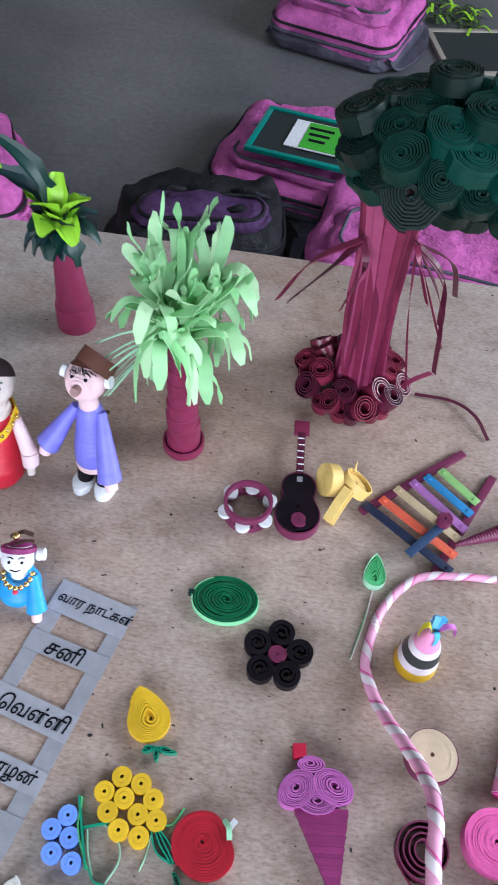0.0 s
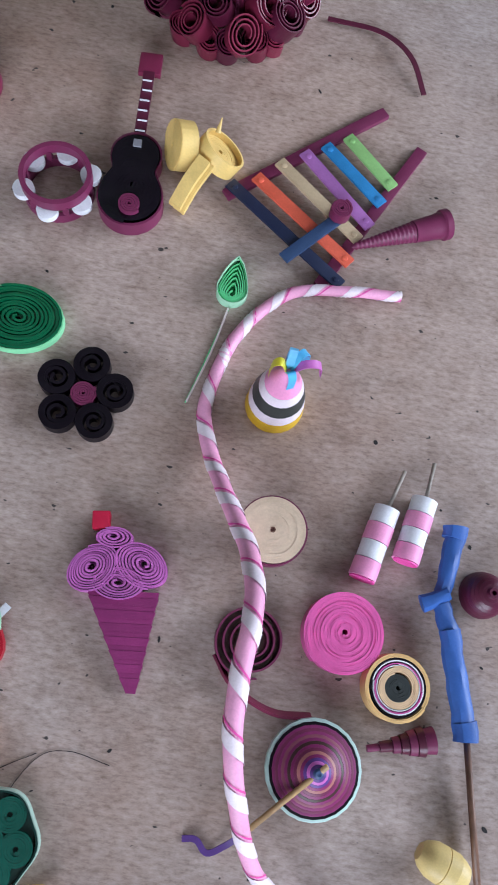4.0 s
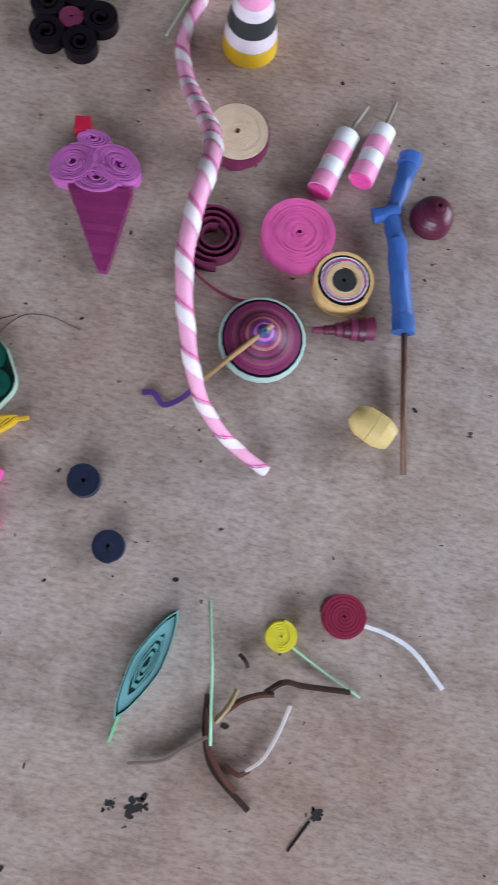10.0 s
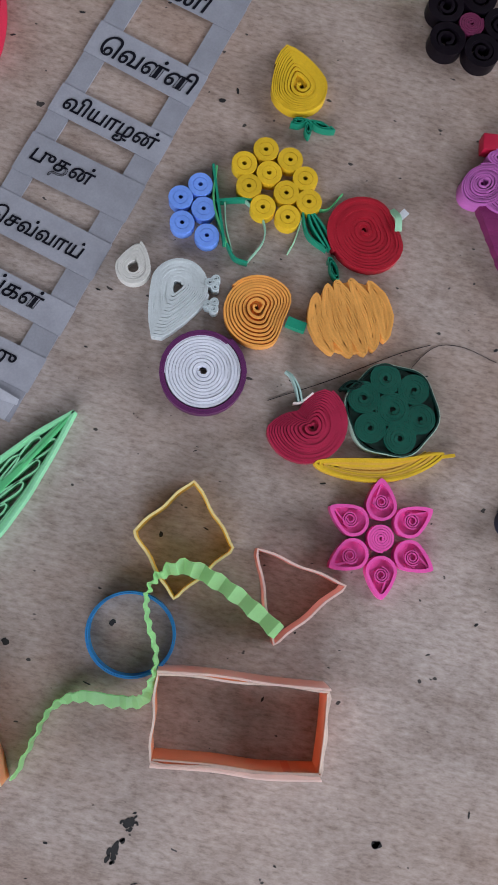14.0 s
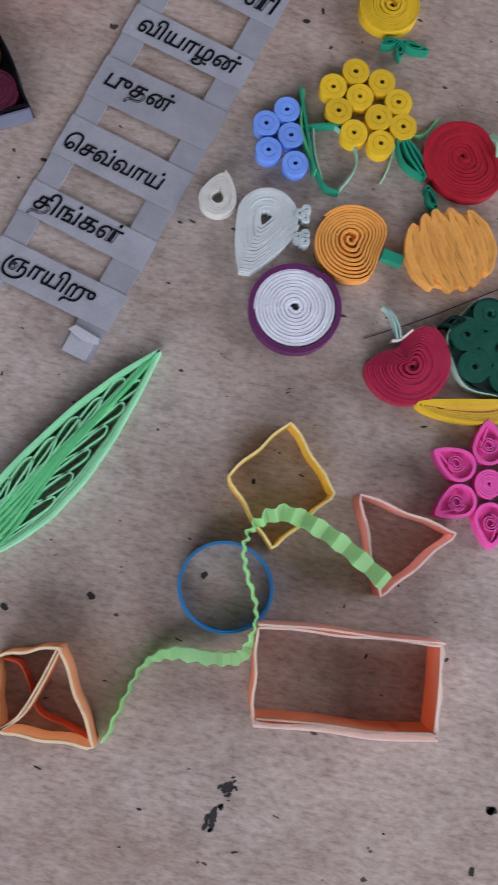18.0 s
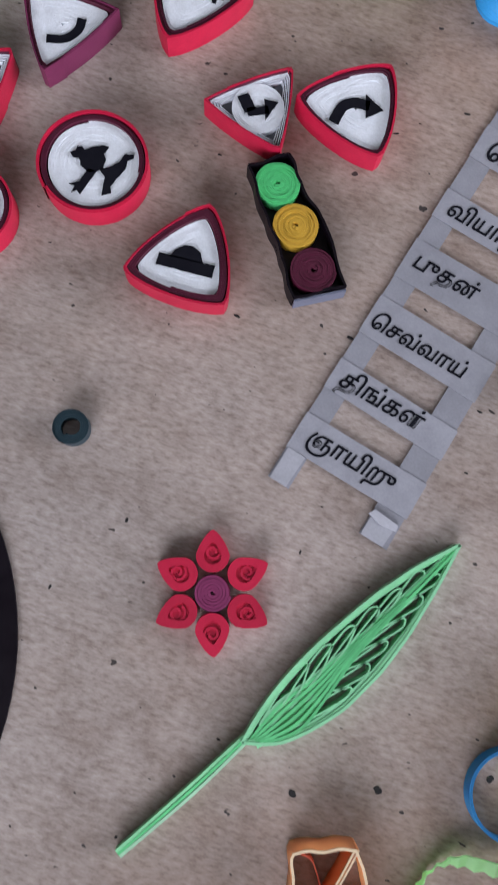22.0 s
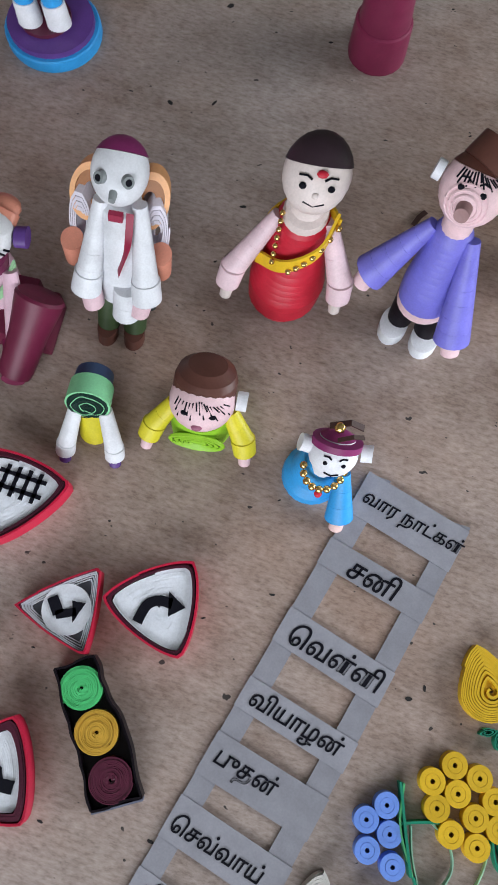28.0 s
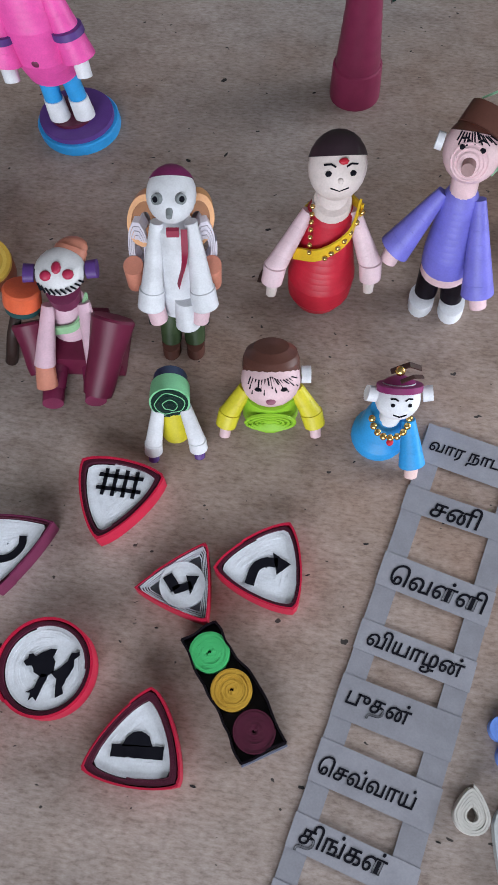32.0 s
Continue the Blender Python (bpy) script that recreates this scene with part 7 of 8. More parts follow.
def white_doll(bm):
    for sx in (-1, 1):
        limb(bm, (sx * 0.0058, -0.006, 0.006), (sx * 0.0056, -0.002, 0.030), 0.0050, 0.0056, 1)
        lathe(bm, [(0, 0), (0.0046, 0), (0.0046, 0.006), (0, 0.007)], pose(sx * 0.0060, -0.008, 0) @ Matrix.Diagonal((1, 1.35, 1, 1)), 14, 2)
    ringed(bm, [(0.0, 0.026), (0.0115, 0.026), (0.0122, 0.038), (0.0104, 0.056), (0.0080, 0.072), (0.0, 0.074)], Matrix(), 0)
    for sx in (-1, 1):
        limb(bm, (sx * 0.0076, -0.002, 0.074), (sx * 0.0122, -0.012, 0.040), 0.0030, 0.0058, 0)
        limb(bm, (sx * 0.0118, -0.011, 0.044), (sx * 0.0128, -0.0135, 0.036), 0.0060, 0.0064, 0)
        limb(bm, (sx * 0.0120, -0.012, 0.040), (sx * 0.0096, -0.014, 0.028), 0.0046, 0.0044, 3)
    limb(bm, (0.004, -0.011, 0.038), (0.004, -0.013, 0.024), 0.0056, 0.0060, 0)
    strip(bm, smooth_path([(0.0050, -0.0070, 0.0740), (0.0046, -0.0116, 0.0620), (0.0010, -0.0134, 0.0480)], 5), 0.0030, 0.0006, True, 4)
    head_with_cap(bm, (0, -0.001, 0.0880), 0.0112, 0, 5, pose(0, 0, 0, -52, 0, 0), 0.40, 1.04)
    hc = (0, -0.001, 0.0880)
    for sx in (-1, 1):
        limb(bm, on_head(hc, 0.0104, sx * 30, 30), on_head(hc, 0.0134, sx * 30, 30), 0.0023, 0.0021, 6)
        limb(bm, on_head(hc, 0.0134, sx * 30, 30), on_head(hc, 0.0137, sx * 30, 30), 0.0012, 0.0011, 7)
    limb(bm, on_head(hc, 0.0106, 0, 8), on_head(hc, 0.0140, 0, 4), 0.0016, 0.0013, 6)
    box(bm, (0.0005, -0.0116, 0.0775), (0.0056, 0.0022, 0.0034), Matrix(), 4)


doll("paper doll in white with olive legs and a maroon tie", -0.1855, 0.2110, 2, white_doll, [WHITE, OLIVE, BROWN, paper((0.72, 0.50, 0.56)), paper((0.30, 0.01, 0.05)), MULBERRY, DUSK, INK], leaning(0.0, 0.43, 0.82, 0.645))
RUSSET = paper((0.30, 0.11, 0.03))
chair = thing("paper_chair", "white paper chair with orange loops behind a doll", "toy chair", -0.1884, 0.2146, 0, 2)
for sx in (-1, 1):
    for out_, mat, s in ((marquise(0.0076, 0.0108, 80, 2.0), APRICOT, 1.0), (marquise(0.0056, 0.0084, 80, 2.0), RUSSET, 0.8)):
        bm = new_bm()
        band(bm, out_, 0.42 if s < 1 else 0.74, 0.98 if s < 1 else 1.0, -0.003, 0.0054 if s < 1 else 0.006)
        part("back_loop", bm, mat, chair, "", pose(sx * 0.0108, 0.004, 0.058, 72, 0, sx * 8))
    bm = new_bm()
    coil(bm, marquise(0.0050, 0.0160, 90, 2.0), 0.4, 4, -0.003, 0.006, 0.8)
    part("side_loop", bm, paper((0.62, 0.58, 0.66)), chair, "", pose(sx * 0.0140, 0.002, 0.046, 90, 0, sx * 12))
    lathe_part("armrest", chair, SALMON, [(0, -0.009), (0.0040, -0.009), (0.0044, 0.004), (0, 0.004)], pose(sx * 0.0172, -0.004, 0.038, 14, 0, 0))
    lathe_part("leg", chair, CHARCOAL, [(0, 0), (0.0020, 0), (0.0020, 0.034), (0, 0.034)], pose(sx * 0.0125, 0.004, 0))
bm = new_bm()
box(bm, (0, 0.004, 0.030), (0.030, 0.016, 0.003), bevel=0.0006)
part("seat", bm, SALMON, chair)
bm = new_bm()
box(bm, (0, 0.010, 0.046), (0.024, 0.003, 0.034), bevel=0.0006)
part("backrest", bm, paper((0.62, 0.58, 0.66)), chair)
for ob in chair.children:
    ob.data.transform(leaning(0.02, 0.42, 0.88, 0.74) @ ob.matrix_basis)
    ob.matrix_basis = Matrix()


def sofa_doll(bm):
    ringed(bm, [(0.0, 0.014), (0.0092, 0.014), (0.0098, 0.026), (0.0082, 0.040), (0.0060, 0.048), (0.0, 0.049)], Matrix(), 0)
    for sx in (-1, 1):
        limb(bm, (sx * 0.0080, -0.005, 0.046), (sx * 0.0120, -0.021, 0.022), 0.0030, 0.0050, 0)
        limb(bm, (sx * 0.0120, -0.021, 0.022), (sx * 0.0118, -0.027, 0.013), 0.0044, 0.0050, 3)
        limb(bm, (sx * 0.0070, -0.004, 0.016), (sx * 0.0100, -0.024, 0.006), 0.0058, 0.0056, 1)
        limb(bm, (sx * 0.0100, -0.022, 0.0056), (sx * 0.0100, -0.032, 0.0054), 0.0054, 0.0050, 1)
    limb(bm, (0, -0.002, 0.047), (0, -0.004, 0.056), 0.0072, 0.0078, 5, 16)
    head_with_cap(bm, (0, -0.002, 0.066), 0.0112, 2, 2, pose(0, 0, 0, -40, 0, 0), 0.3, 0.95)
    for sx in (-1, 1):
        limb(bm, (sx * 0.0118, -0.001, 0.0650), (sx * 0.0165, -0.001, 0.0655), 0.0040, 0.0042, 4)
        ball(bm, on_head((0, -0.002, 0.066), 0.0115, sx * 34, 40), (0.0026, 0.0022, 0.0026), 6, 10)
    ball(bm, on_head((0, -0.002, 0.066), 0.0115, 0, 62), (0.0022, 0.0030, 0.0024), 6, 10)
    limb(bm, (0.0030, 0.0040, 0.0660), (0.0050, 0.0088, 0.0685), 0.0078, 0.0074, 3, 20)
    ball(bm, (0.0050, 0.0088, 0.0685), (0.0074, 0.0058, 0.0050), 3, 16)
    for k in range(10):
        a = -0.9 + 1.8 * k / 9
        tube(bm, [on_head((0, -0.002, 0.066), 0.0119, math.degrees(a), 12), on_head((0, -0.002, 0.066), 0.0119, math.degrees(a) + 10, -4)], 0.0005, 4, 7)
    strip(bm, smooth_path([(0.0095, -0.002, 0.044), (0.004, -0.0108, 0.034), (-0.008, -0.0090, 0.028)], 6), 0.0054, 0.0006, False, 8)


doll("seated paper doll in pale pink with plum legs", -0.2289, 0.2031, 6, sofa_doll, [paper((0.74, 0.50, 0.60)), paper((0.17, 0.014, 0.06)), paper((0.72, 0.72, 0.75)), SALMON, PURPLE, PLUM, paper((0.42, 0.02, 0.07)), INK, paper((0.34, 0.60, 0.34))], leaning(0.03, 0.35, 0.85, 0.56))
sofa = thing("paper_sofa", "plum rolled paper sofa under a seated doll", "toy sofa", -0.2245, 0.1980, 0, 0)
SOFA = paper((0.115, 0.007, 0.034))
for sx, top_, low in ((1, (0.0150, 0.0050, 0.0250), (0.0085, -0.0160, 0.0072)), (-1, (-0.0200, 0.0060, 0.0185), (-0.0165, -0.0070, 0.0072))):
    a, b = Vector(low), Vector(top_)
    n = (b - a).length
    bm = new_bm()
    wide = 1.0 if sx > 0 else 0.84
    lathe(bm, [(q * wide, h) for q, h in ((0, -0.003), (0.0056, -0.003), (0.0062, 0.0), (0.0068, n * 0.5), (0.0086, n - 0.001), (0.0078, n), (0, n - 0.001))], Matrix.Translation(a) @ (b - a).to_track_quat("Z", "Y").to_matrix().to_4x4(), 20)
    part("arm_roll", bm, SOFA, sofa)
bm = new_bm()
box(bm, (0, 0.003, 0.0062), (0.034, 0.020, 0.012), bevel=0.001)
part("seat", bm, SOFA, sofa)
bm = new_bm()
box(bm, (-0.003, 0.011, 0.010), (0.028, 0.005, 0.018), bevel=0.001)
part("backrest", bm, SOFA, sofa)


def green_doll(bm):
    limb(bm, (0, -0.002, 0.0), (0, 0.0, 0.034), 0.0078, 0.0062, 0)
    for sx in (-1, 1):
        limb(bm, (sx * 0.0070, -0.004, 0.036), (sx * 0.0118, -0.014, 0.010), 0.0034, 0.0046, 4)
        limb(bm, (sx * 0.0116, -0.0135, 0.012), (sx * 0.0120, -0.016, 0.006), 0.0048, 0.0048, 4)
        limb(bm, (sx * 0.0120, -0.0155, 0.007), (sx * 0.0122, -0.018, 0.0), 0.0028, 0.0028, 5)
    bm.transform(leaning(-0.03, 0.40, 0.72, 0.35))
    back, hub = Vector((-0.0006, 0.0096, 0.0150)), Vector((-0.0006, 0.0018, 0.0172))
    front = (hub - back).normalized()
    up = Vector((1, 0, 0)).cross(front) * -1
    limb(bm, back, hub, 0.0074, 0.0076, 1, 26)
    limb(bm, back - front * 0.0052, back + front * 0.0004, 0.0064, 0.0068, 2, 22)
    limb(bm, hub - front * 0.0002, hub + front * 0.0003, 0.0069, 0.0069, 3, 26)
    for k in range(5):
        r = 0.0066 - 0.0013 * k
        tube(bm, [hub + front * (0.0004 + 0.0002 * math.sin(j * 1.3 + k)) + Vector((1, 0, 0)) * (r * (1 + 0.10 * math.sin(2 * a + k)) * math.cos(a)) + up * (r * (1 + 0.12 * math.cos(3 * a + k)) * math.sin(a) - 0.0003 * k) for j, a in enumerate(2 * math.pi * q / 22 for q in range(23))], 0.00018, 5, 1 if k % 2 else 3)


doll("small paper doll with a green coil head and white arms", -0.1850, 0.1690, 6, green_doll, [LEMON, MINT, SLATE_BLUE, BOTTLE, WHITE, PURPLE], Matrix())


def lime_doll(bm):
    ringed(bm, [(0.0, 0.0), (0.0128, 0.0), (0.0130, 0.010), (0.0120, 0.021), (0.0, 0.022)], Matrix(), 0)
    for k in range(4):
        r = 0.0108 - 0.0024 * k
        tube(bm, [Vector((r * math.cos(a), -0.0128, 0.0110 + r * 0.70 * math.sin(a))) for a in (2 * math.pi * j / 16 for j in range(17))], 0.0009, 5, 0)
    head_with_cap(bm, (0, -0.003, 0.0340), 0.0130, 1, 2, pose(0, 0, 0, -46, 0, 0), 0.34, 0.95)
    ringed(bm, [(0.0, -0.002), (0.0124, -0.002), (0.0122, 0.002), (0.0112, 0.0050), (0.0076, 0.0078), (0.0, 0.0086)], Matrix.Translation((0, 0.003, 0.0385)) @ pose(0, 0, 0, -30, 0, 0), 2, 22, 0.0020)
    limb(bm, (0.0132, -0.001, 0.034), (0.0172, -0.001, 0.034), 0.0038, 0.0038, 5)
    for sx in (-1, 1):
        limb(bm, (sx * 0.0110, -0.002, 0.023), (sx * 0.0185, -0.009, 0.012), 0.0034, 0.0046, 3)
        limb(bm, (sx * 0.0180, -0.0085, 0.013), (sx * 0.0198, -0.012, 0.007), 0.0050, 0.0046, 3)
        limb(bm, (sx * 0.0196, -0.0115, 0.008), (sx * 0.0204, -0.0150, 0.002), 0.0026, 0.0024, 1)
        ball(bm, on_head((0, -0.003, 0.034), 0.0127, sx * 30, 34), (0.0017, 0.0011, 0.0008), 4, 8)
    ball(bm, on_head((0, -0.003, 0.034), 0.0127, 0, 10), (0.0022, 0.0014, 0.0017), 6, 8)
    for k in range(16):
        a = -1.15 + 2.3 * k / 15
        tube(bm, [on_head((0, -0.003, 0.034), 0.0129, math.degrees(a), 66 - 20 * abs(a)), on_head((0, -0.003, 0.034), 0.0130, math.degrees(a) + 8, 52 - 20 * abs(a) - 9 * (k % 3))], 0.00032, 4, 4)


doll("paper doll in lime green with yellow sleeves and brown cap", -0.1488, 0.1790, 2, lime_doll, [LIME, SKIN, BROWN, LEMON, INK, WHITE, paper((0.30, 0.10, 0.16))], leaning(0.02, 0.18, 0.86, 0.62))


def bead_doll(bm):
    ringed(bm, [(0.0, 0.0), (0.0130, 0.0), (0.0140, 0.003), (0.0138, 0.007), (0.0112, 0.012), (0.0096, 0.020), (0.0078, 0.027), (0.0, 0.029)], pose(-0.002, 0.002, 0), 0, step=0.0018)
    limb(bm, (-0.001, -0.002, 0.026), (-0.001, -0.003, 0.036), 0.0052, 0.0050, 1, 14)
    head_with_cap(bm, (-0.0005, -0.003, 0.0445), 0.0106, 1, 2, pose(0, 0, 0, -44, 0, 0), 0.62, 0.95)
    lathe(bm, [(0.0098, -0.0006), (0.0108, -0.0006), (0.0108, 0.0022), (0.0098, 0.0022)], Matrix.Translation((-0.0005, -0.001, 0.0490)) @ pose(0, 0, 0, -44, 0, 0), 24, 2)
    face(bm, (-0.0005, -0.003, 0.0445), 0.0106, 4, el=28, size=0.8)
    limb(bm, (0.0080, -0.004, 0.027), (0.0125, -0.017, 0.008), 0.0032, 0.0064, 0)
    limb(bm, (0.0125, -0.017, 0.008), (0.0128, -0.020, 0.002), 0.0034, 0.0032, 3)
    for sx in (-1, 1):
        limb(bm, (sx * 0.0110, -0.002, 0.0460), (sx * 0.0155, -0.002, 0.0470), 0.0036, 0.0036, 1)
    for k in range(9):
        a = math.pi * (1.02 + 0.96 * k / 8)
        ball(bm, (-0.001 + 0.0090 * math.cos(a), -0.004 + 0.0086 * math.sin(a), 0.0290 - 0.004 * math.sin(math.pi * k / 8)), 0.0018, 5, 8)
    ball(bm, (-0.001, -0.0140, 0.0235), 0.0018, 6, 8)
    ball(bm, (-0.002, 0.001, 0.0600), 0.0024, 5, 8)
    strip(bm, [Vector((-0.006, 0.002, 0.0580)), Vector((0.002, 0.003, 0.0620)), Vector((0.008, 0.003, 0.0590))], 0.0026, 0.0004, True, 7)
    strip(bm, [Vector((-0.002, -0.004, 0.0590)), Vector((0.004, -0.002, 0.0600)), Vector((0.009, 0.0, 0.0570))], 0.0018, 0.0004, True, 7)


doll("tiny paper doll in sky blue with a bead necklace", -0.1055, 0.1660, 2, bead_doll, [SKY, WHITE, MULBERRY, paper((0.70, 0.50, 0.48)), INK, GOLD, RED, UMBER], leaning(0.10, 0.22, 0.75, 0.63))


def pink_doll(bm):
    lathe(bm, [(0, 0), (0.0218, 0), (0.0222, 0.0012), (0.0222, 0.0050), (0.0216, 0.0056), (0, 0.0056)], Matrix(), 36, 0)
    lathe(bm, [(0, 0.0056), (0.0200, 0.0056), (0.0200, 0.0082), (0, 0.0084)], Matrix(), 36, 1)
    lathe(bm, [(0, 0.0084), (0.0120, 0.0084), (0.0120, 0.0100), (0, 0.0102)], pose(-0.002, 0, 0), 24, 2)
    for sx in (-1, 1):
        limb(bm, (sx * 0.0066 - 0.001, -0.004, 0.0100), (sx * 0.0064 - 0.001, -0.003, 0.0200), 0.0056, 0.0052, 3)
        limb(bm, (sx * 0.0064 - 0.001, -0.003, 0.0200), (sx * 0.0056 - 0.001, -0.001, 0.0360), 0.0046, 0.0050, 4)
    ringed(bm, [(0.0, 0.034), (0.0130, 0.034), (0.0166, 0.046), (0.0160, 0.062), (0.0120, 0.080), (0.0090, 0.088), (0.0, 0.089)], pose(-0.002, 0, 0), 5)
    for sx in (-1, 1):
        limb(bm, (sx * 0.0110 - 0.002, -0.001, 0.084), (sx * 0.0180 - 0.002, -0.010, 0.046), 0.0040, 0.0086, 6)
        limb(bm, (sx * 0.0166 - 0.002, -0.0084, 0.0600), (sx * 0.0170 - 0.002, -0.0088, 0.0570), 0.0080, 0.0082, 1)
        limb(bm, (sx * 0.0180 - 0.002, -0.010, 0.046), (sx * 0.0182 - 0.002, -0.013, 0.038), 0.0040, 0.0038, 3)
    ball(bm, (-0.004, -0.0150, 0.0480), (0.0026, 0.0018, 0.0026), 7, 10)
    head_with_cap(bm, (-0.002, -0.001, 0.1010), 0.0136, 8, 5, pose(0, 0, 0, 24, 0, 0), 0.3, 0.95)


doll("paper doll in a bright pink coat on a blue round stand", -0.2466, 0.3295, 6, pink_doll, [SKY, PURPLE, MAROON, WHITE, SKY, PINK, PINK, PLUM, SKIN], leaning(-0.13, 0.10, 0.88, 0.89))

# ---- things beside the seated doll ----
fan = thing("paper_mushroom", "orange and teal paper fan cap on a brown stalk", "paper toy", -0.2560, 0.1968, 0, 0)
tube_part("stalk", fan, paper((0.030, 0.014, 0.012)), [(0, 0, 0), (0.0022, 0.0020, 0.007), (0.0042, 0.0038, 0.014), (0.0078, 0.0090, 0.0230)], [0.0026, 0.0025, 0.0024, 0.0023], "dark brown rolled paper stalk", 12)
FAN_TILT = pose(0.0094, 0.0112, 0.0215, -14, 10, 0)
lathe_part("cap_edge", fan, paper((0.02, 0.075, 0.080)), [(0, 0.0), (0.0062, 0.0), (0.0070, 0.0008), (0.0070, 0.0030), (0, 0.0030)], FAN_TILT, "dark teal rolled paper")
lathe_part("cap", fan, CORAL, [(0, 0.0030), (0.0070, 0.0030), (0.0074, 0.0036), (0.0072, 0.0100), (0.0064, 0.0108), (0.0030, 0.0112), (0, 0.0112)], FAN_TILT, "orange rolled paper")
RUST = paper((0.16, 0.035, 0.016))
OCHRE = paper((0.46, 0.29, 0.04))
for lab, x, y, foot, rim, eye, r, r_eye in (("yellow ringed paper reel with a plum eye on a rust cup", -0.2680, 0.2355, RUST, OCHRE, paper((0.075, 0.012, 0.05)), 0.0100, 0.0042),
                                           ("cream ringed paper reel with a dark eye on a rust cup", -0.2796, 0.2600, paper((0.30, 0.10, 0.02)), paper((0.56, 0.38, 0.28)), paper((0.012, 0.040, 0.022)), 0.0086, 0.0036)):
    reel = thing("paper_reel", lab, "paper toy", x, y, 0, 0, "paper reels")
    tip = Matrix.Translation((0, 0, 0.0105)) @ pose(0, 0, 0, 20, 6, 0)
    lathe_part("cup", reel, foot, [(0, -0.0062), (r * 0.84, -0.0062), (r * 1.00, 0.0060), (r * 0.96, 0.0080), (0, 0.0080)], tip)
    for k in range(3):
        q = 1.0 - 0.17 * k
        ring_bm = new_bm()
        band(ring_bm, circle(r), q - 0.16, q, 0.0080, 0.0024 - 0.0005 * k)
        ring_bm.transform(tip)
        part("ring", ring_bm, rim if k != 1 else (OCHRE if rim is not OCHRE else paper((0.62, 0.42, 0.08))), reel)
    lathe_part("eye", reel, eye, [(0, 0.0079), (r_eye * 1.20, 0.0079), (r_eye * 1.18, 0.0086), (0, 0.0084)], tip)
deer = thing("paper_deer_antlers", "small brown crumpled paper antlers on a tan base", "paper toy", -0.2760, 0.1715, 0, 0)
lathe_part("base", deer, TAN, [(0, 0), (0.0060, 0), (0.0056, 0.008), (0, 0.010)])
for a in (30, 110, 200, 300):
    ca, sa = math.cos(radians(a)), math.sin(radians(a))
    tube_part("antler", deer, UMBER, [(0.002 * ca, 0.002 * sa, 0.008), (0.006 * ca, 0.006 * sa, 0.018), (0.007 * ca, 0.009 * sa, 0.028)], [0.0020, 0.0016, 0.0006], seg=6)

# ---- crumbs and stains on the table ----
random.seed(11)


def blot(bm, x, y, r, squash=1.0, turn=0.0, thick=0.00012):
    n = 14
    pts = []
    for k in range(n):
        a = 2 * math.pi * k / n
        q = r * (0.95 + 0.22 * math.sin(2 * a + r * 9e4) + random.uniform(-0.16, 0.16))
        px, py = q * math.cos(a), q * math.sin(a) * squash
        pts.append((x + px * math.cos(turn) - py * math.sin(turn), y + px * math.sin(turn) + py * math.cos(turn)))
    plate(bm, pts, 0.0, thick)


DIRT = plain("dark_dirt", (0.014, 0.012, 0.013), 0.8, 0, 900)
SPOTS = ((0.0401, -0.0571, 1.2), (0.0812, -0.0523, 1.7), (0.0403, -0.1410, 2.6), (0.0161, -0.1236, 2.4), (0.0429, -0.1122, 1.6), (0.0159, -0.1236, 2.0), (-0.0532, -0.0161, 1.0), (-0.0700, -0.0706, 1.9), (-0.0226, -0.0870, 1.5), (-0.1846, -0.0243, 1.2), (-0.2007, -0.0471, 1.0), (-0.0567, 0.1059, 1.6), (-0.1926, 0.3083, 2.4), (-0.1752, 0.3124, 2.2), (-0.1533, 0.2681, 2.4), (-0.1794, 0.3623, 2.4), (-0.1609, 0.3276, 1.6), (0.0957, 0.2776, 1.6), (-0.0613, 0.1016, 2.0), (-0.0693, 0.2955, 1.4), (0.0506, 0.0639, 1.5), (0.0386, 0.0306, 1.2), (0.0107, 0.3069, 1.3), (-0.1678, 0.0420, 1.8), (-0.1447, -0.1332, 2.6), (-0.1227, -0.0858, 2.0), (-0.2384, 0.0827, 1.8), (-0.1344, -0.0219, 1.0), (0.0120, -0.1397, 1.8), (-0.0597, -0.0429, 1.4), (0.1550, 0.0130, 2.0), (0.1520, 0.0060, 1.8), (0.1750, 0.3000, 4.0), (0.1525, 0.1000, 1.2), (0.1020, -0.0950, 2.6), (-0.1000, -0.0800, 2.0))
crumbs = new_bm()
for x, y, r in SPOTS:
    blot(crumbs, x, y, r * 0.001 * 0.58, random.uniform(0.35, 1), random.random() * 6.28)
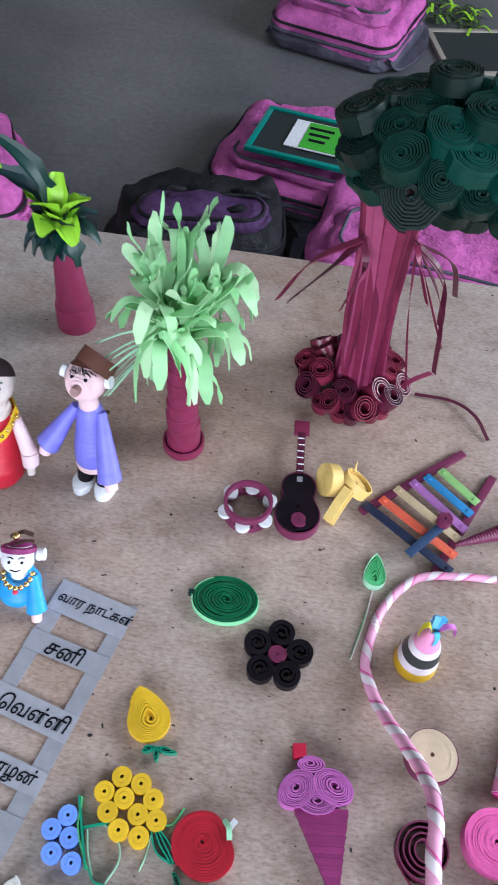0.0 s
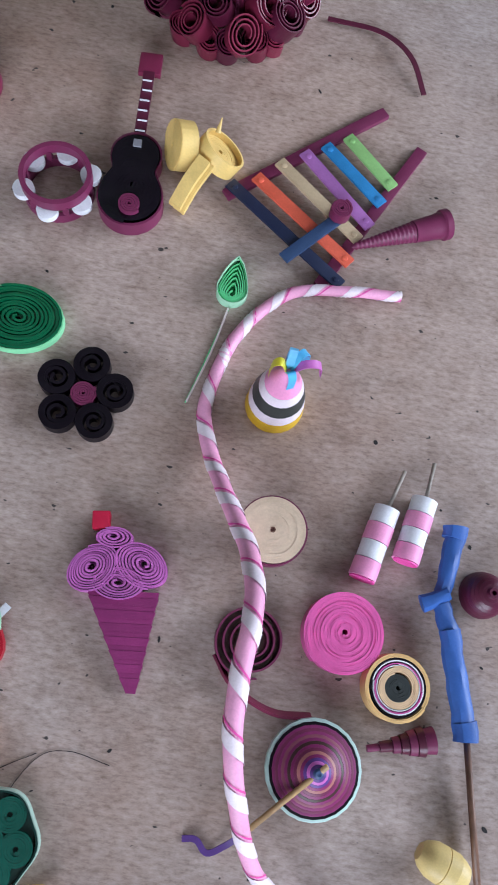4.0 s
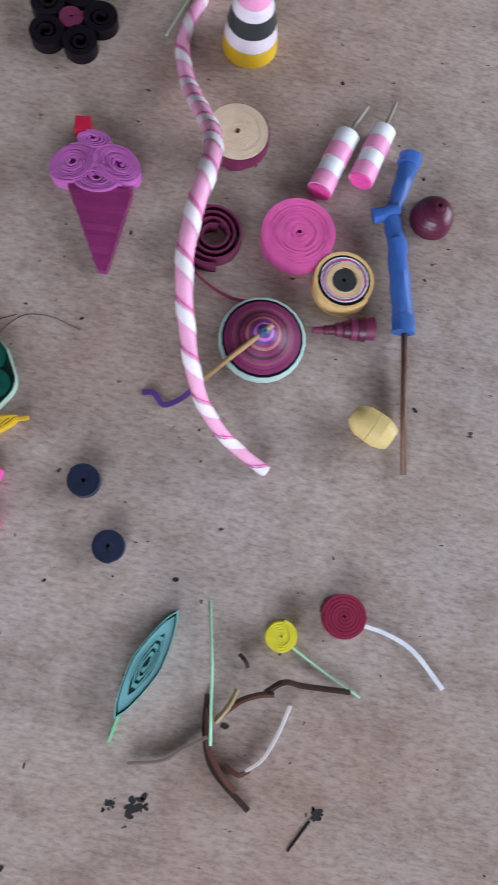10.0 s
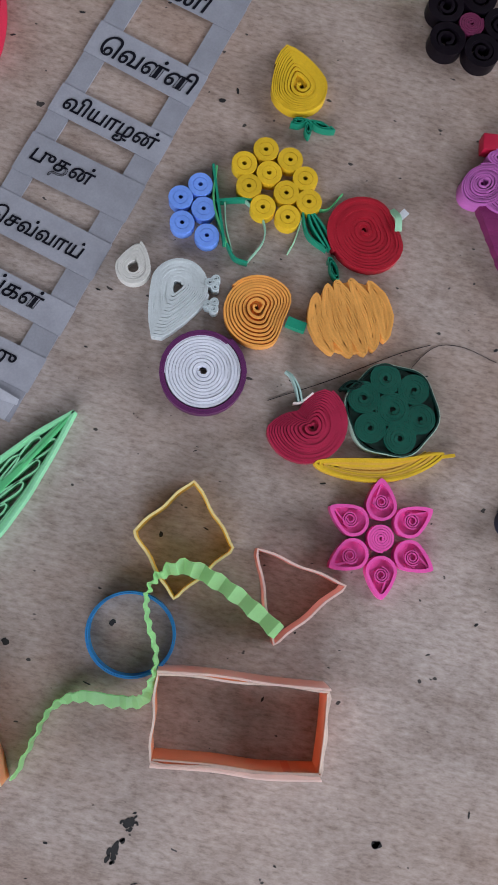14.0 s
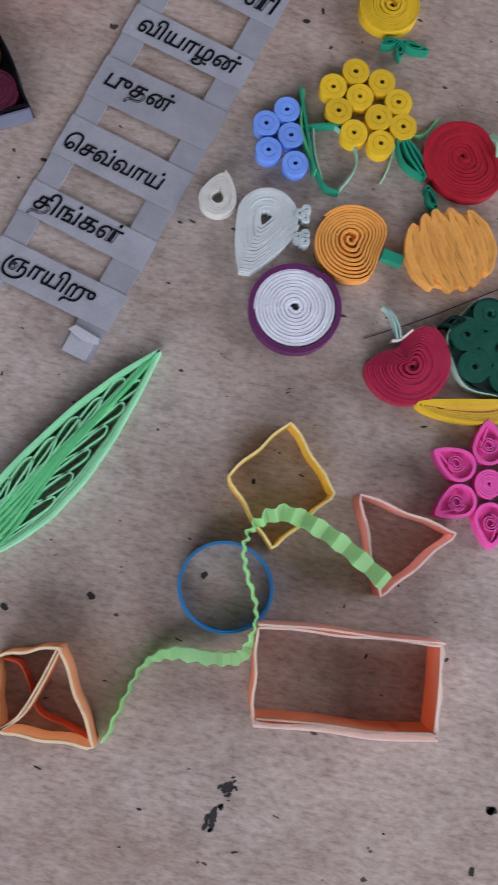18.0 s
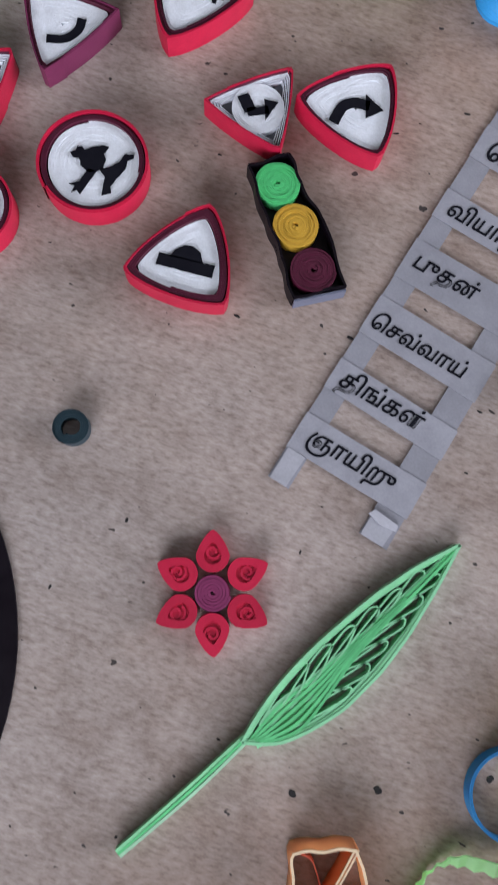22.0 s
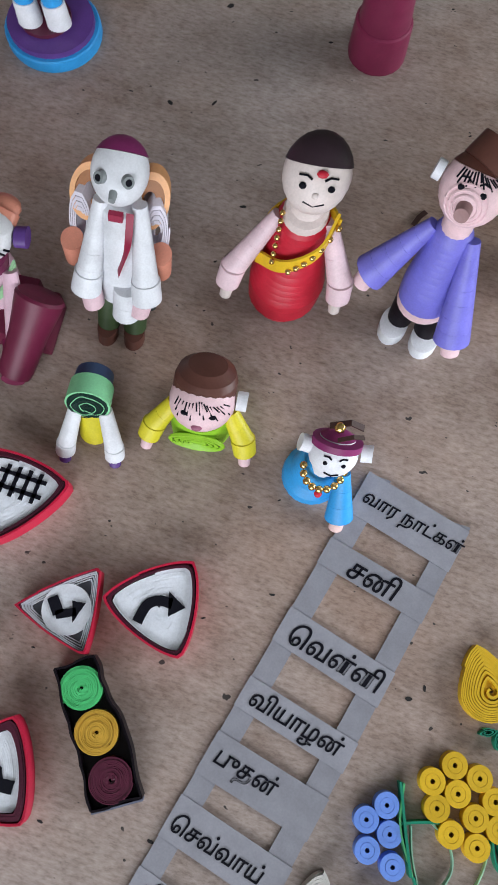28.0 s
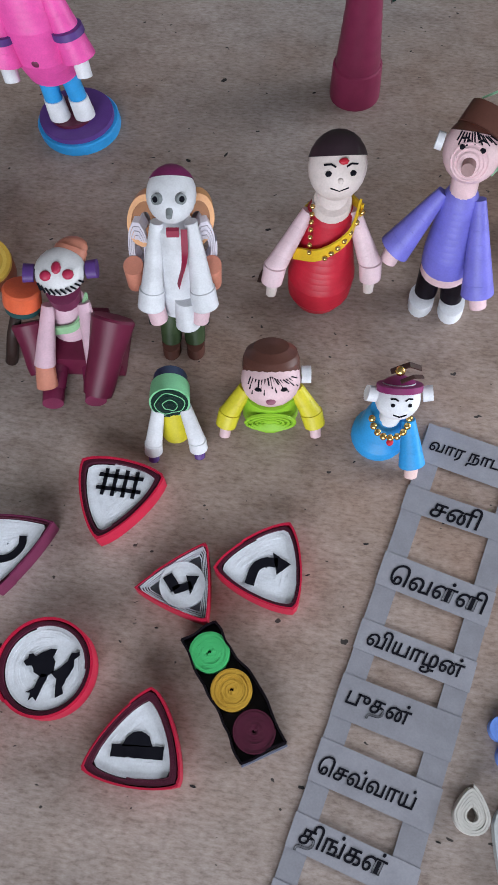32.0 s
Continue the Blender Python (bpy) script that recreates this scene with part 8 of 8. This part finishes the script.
for x, y, r, sq in ((0.0775, -0.1213, 0.0042, 0.6), (-0.0561, -0.1253, 0.0030, 0.75), (-0.0590, -0.1330, 0.0036, 0.45), (0.1330, -0.1180, 0.0036, 0.6), (0.0700, -0.1205, 0.0024, 0.7), (-0.2470, 0.0640, 0.0016, 0.3)):
    turn = random.uniform(0, 0.8) if x > -0.05 else 1.2
    blot(crumbs, x, y, r * 0.62, sq, turn)
    for k in range(9):
        u, v = random.uniform(-1, 1) * r, random.uniform(-1, 1) * r * sq
        blot(crumbs, x + u * math.cos(turn) - v * math.sin(turn), y + u * math.sin(turn) + v * math.cos(turn), r * random.uniform(0.12, 0.34), 0.7, random.random() * 6, 0.00010)
tube(crumbs, [Vector((0.1310, -0.1200, 0.0003)), Vector((0.1250, -0.1290, 0.0003))], 0.0004, 5)
for k in range(330):
    x, y = random.uniform(-0.36, 0.24), random.uniform(-0.20, 0.43)
    blot(crumbs, x, y, random.uniform(0.00015, 0.0006) if k % 6 else random.uniform(0.0005, 0.0010), random.uniform(0.15, 0.8), random.uniform(-0.5, 0.5))
tagged(part("crumbs", crumbs, DIRT), "scattered dark crumbs and stains on the table", "dirt", kind="stuff")
hair = thing("black_thread", "fine black thread lying among the paper fruit", "thread", 0.01, 0.025)
for p in (((0.0040, 0.0080), (0.0160, 0.0265), (0.0260, 0.0300), (0.0390, 0.0265)), ((-0.0330, 0.0030), (-0.0150, 0.0120), (0.0060, 0.0240), (0.0170, 0.0290))):
    tube_part("thread", hair, INK, [(x - 0.01, y - 0.025, 0.0003) for x, y in p], 0.00011, seg=5, steps=6)
for lab, x, y, rz, w in (("small blue paper scrap by a doll", -0.0849, 0.2790, 60, 0.004), ("dark paper crumb beside a doll", -0.1545, 0.2430, 70, 0.004)):
    scrap = thing("paper_scrap", lab, "paper scrap", x, y, 0, rz)
    strip_part("scrap", scrap, UMBER, [(-w, 0, 0.0004), (0, 0.0004, 0.001), (w, 0, 0.0004)], 0.002, True, 0.0003, steps=3)
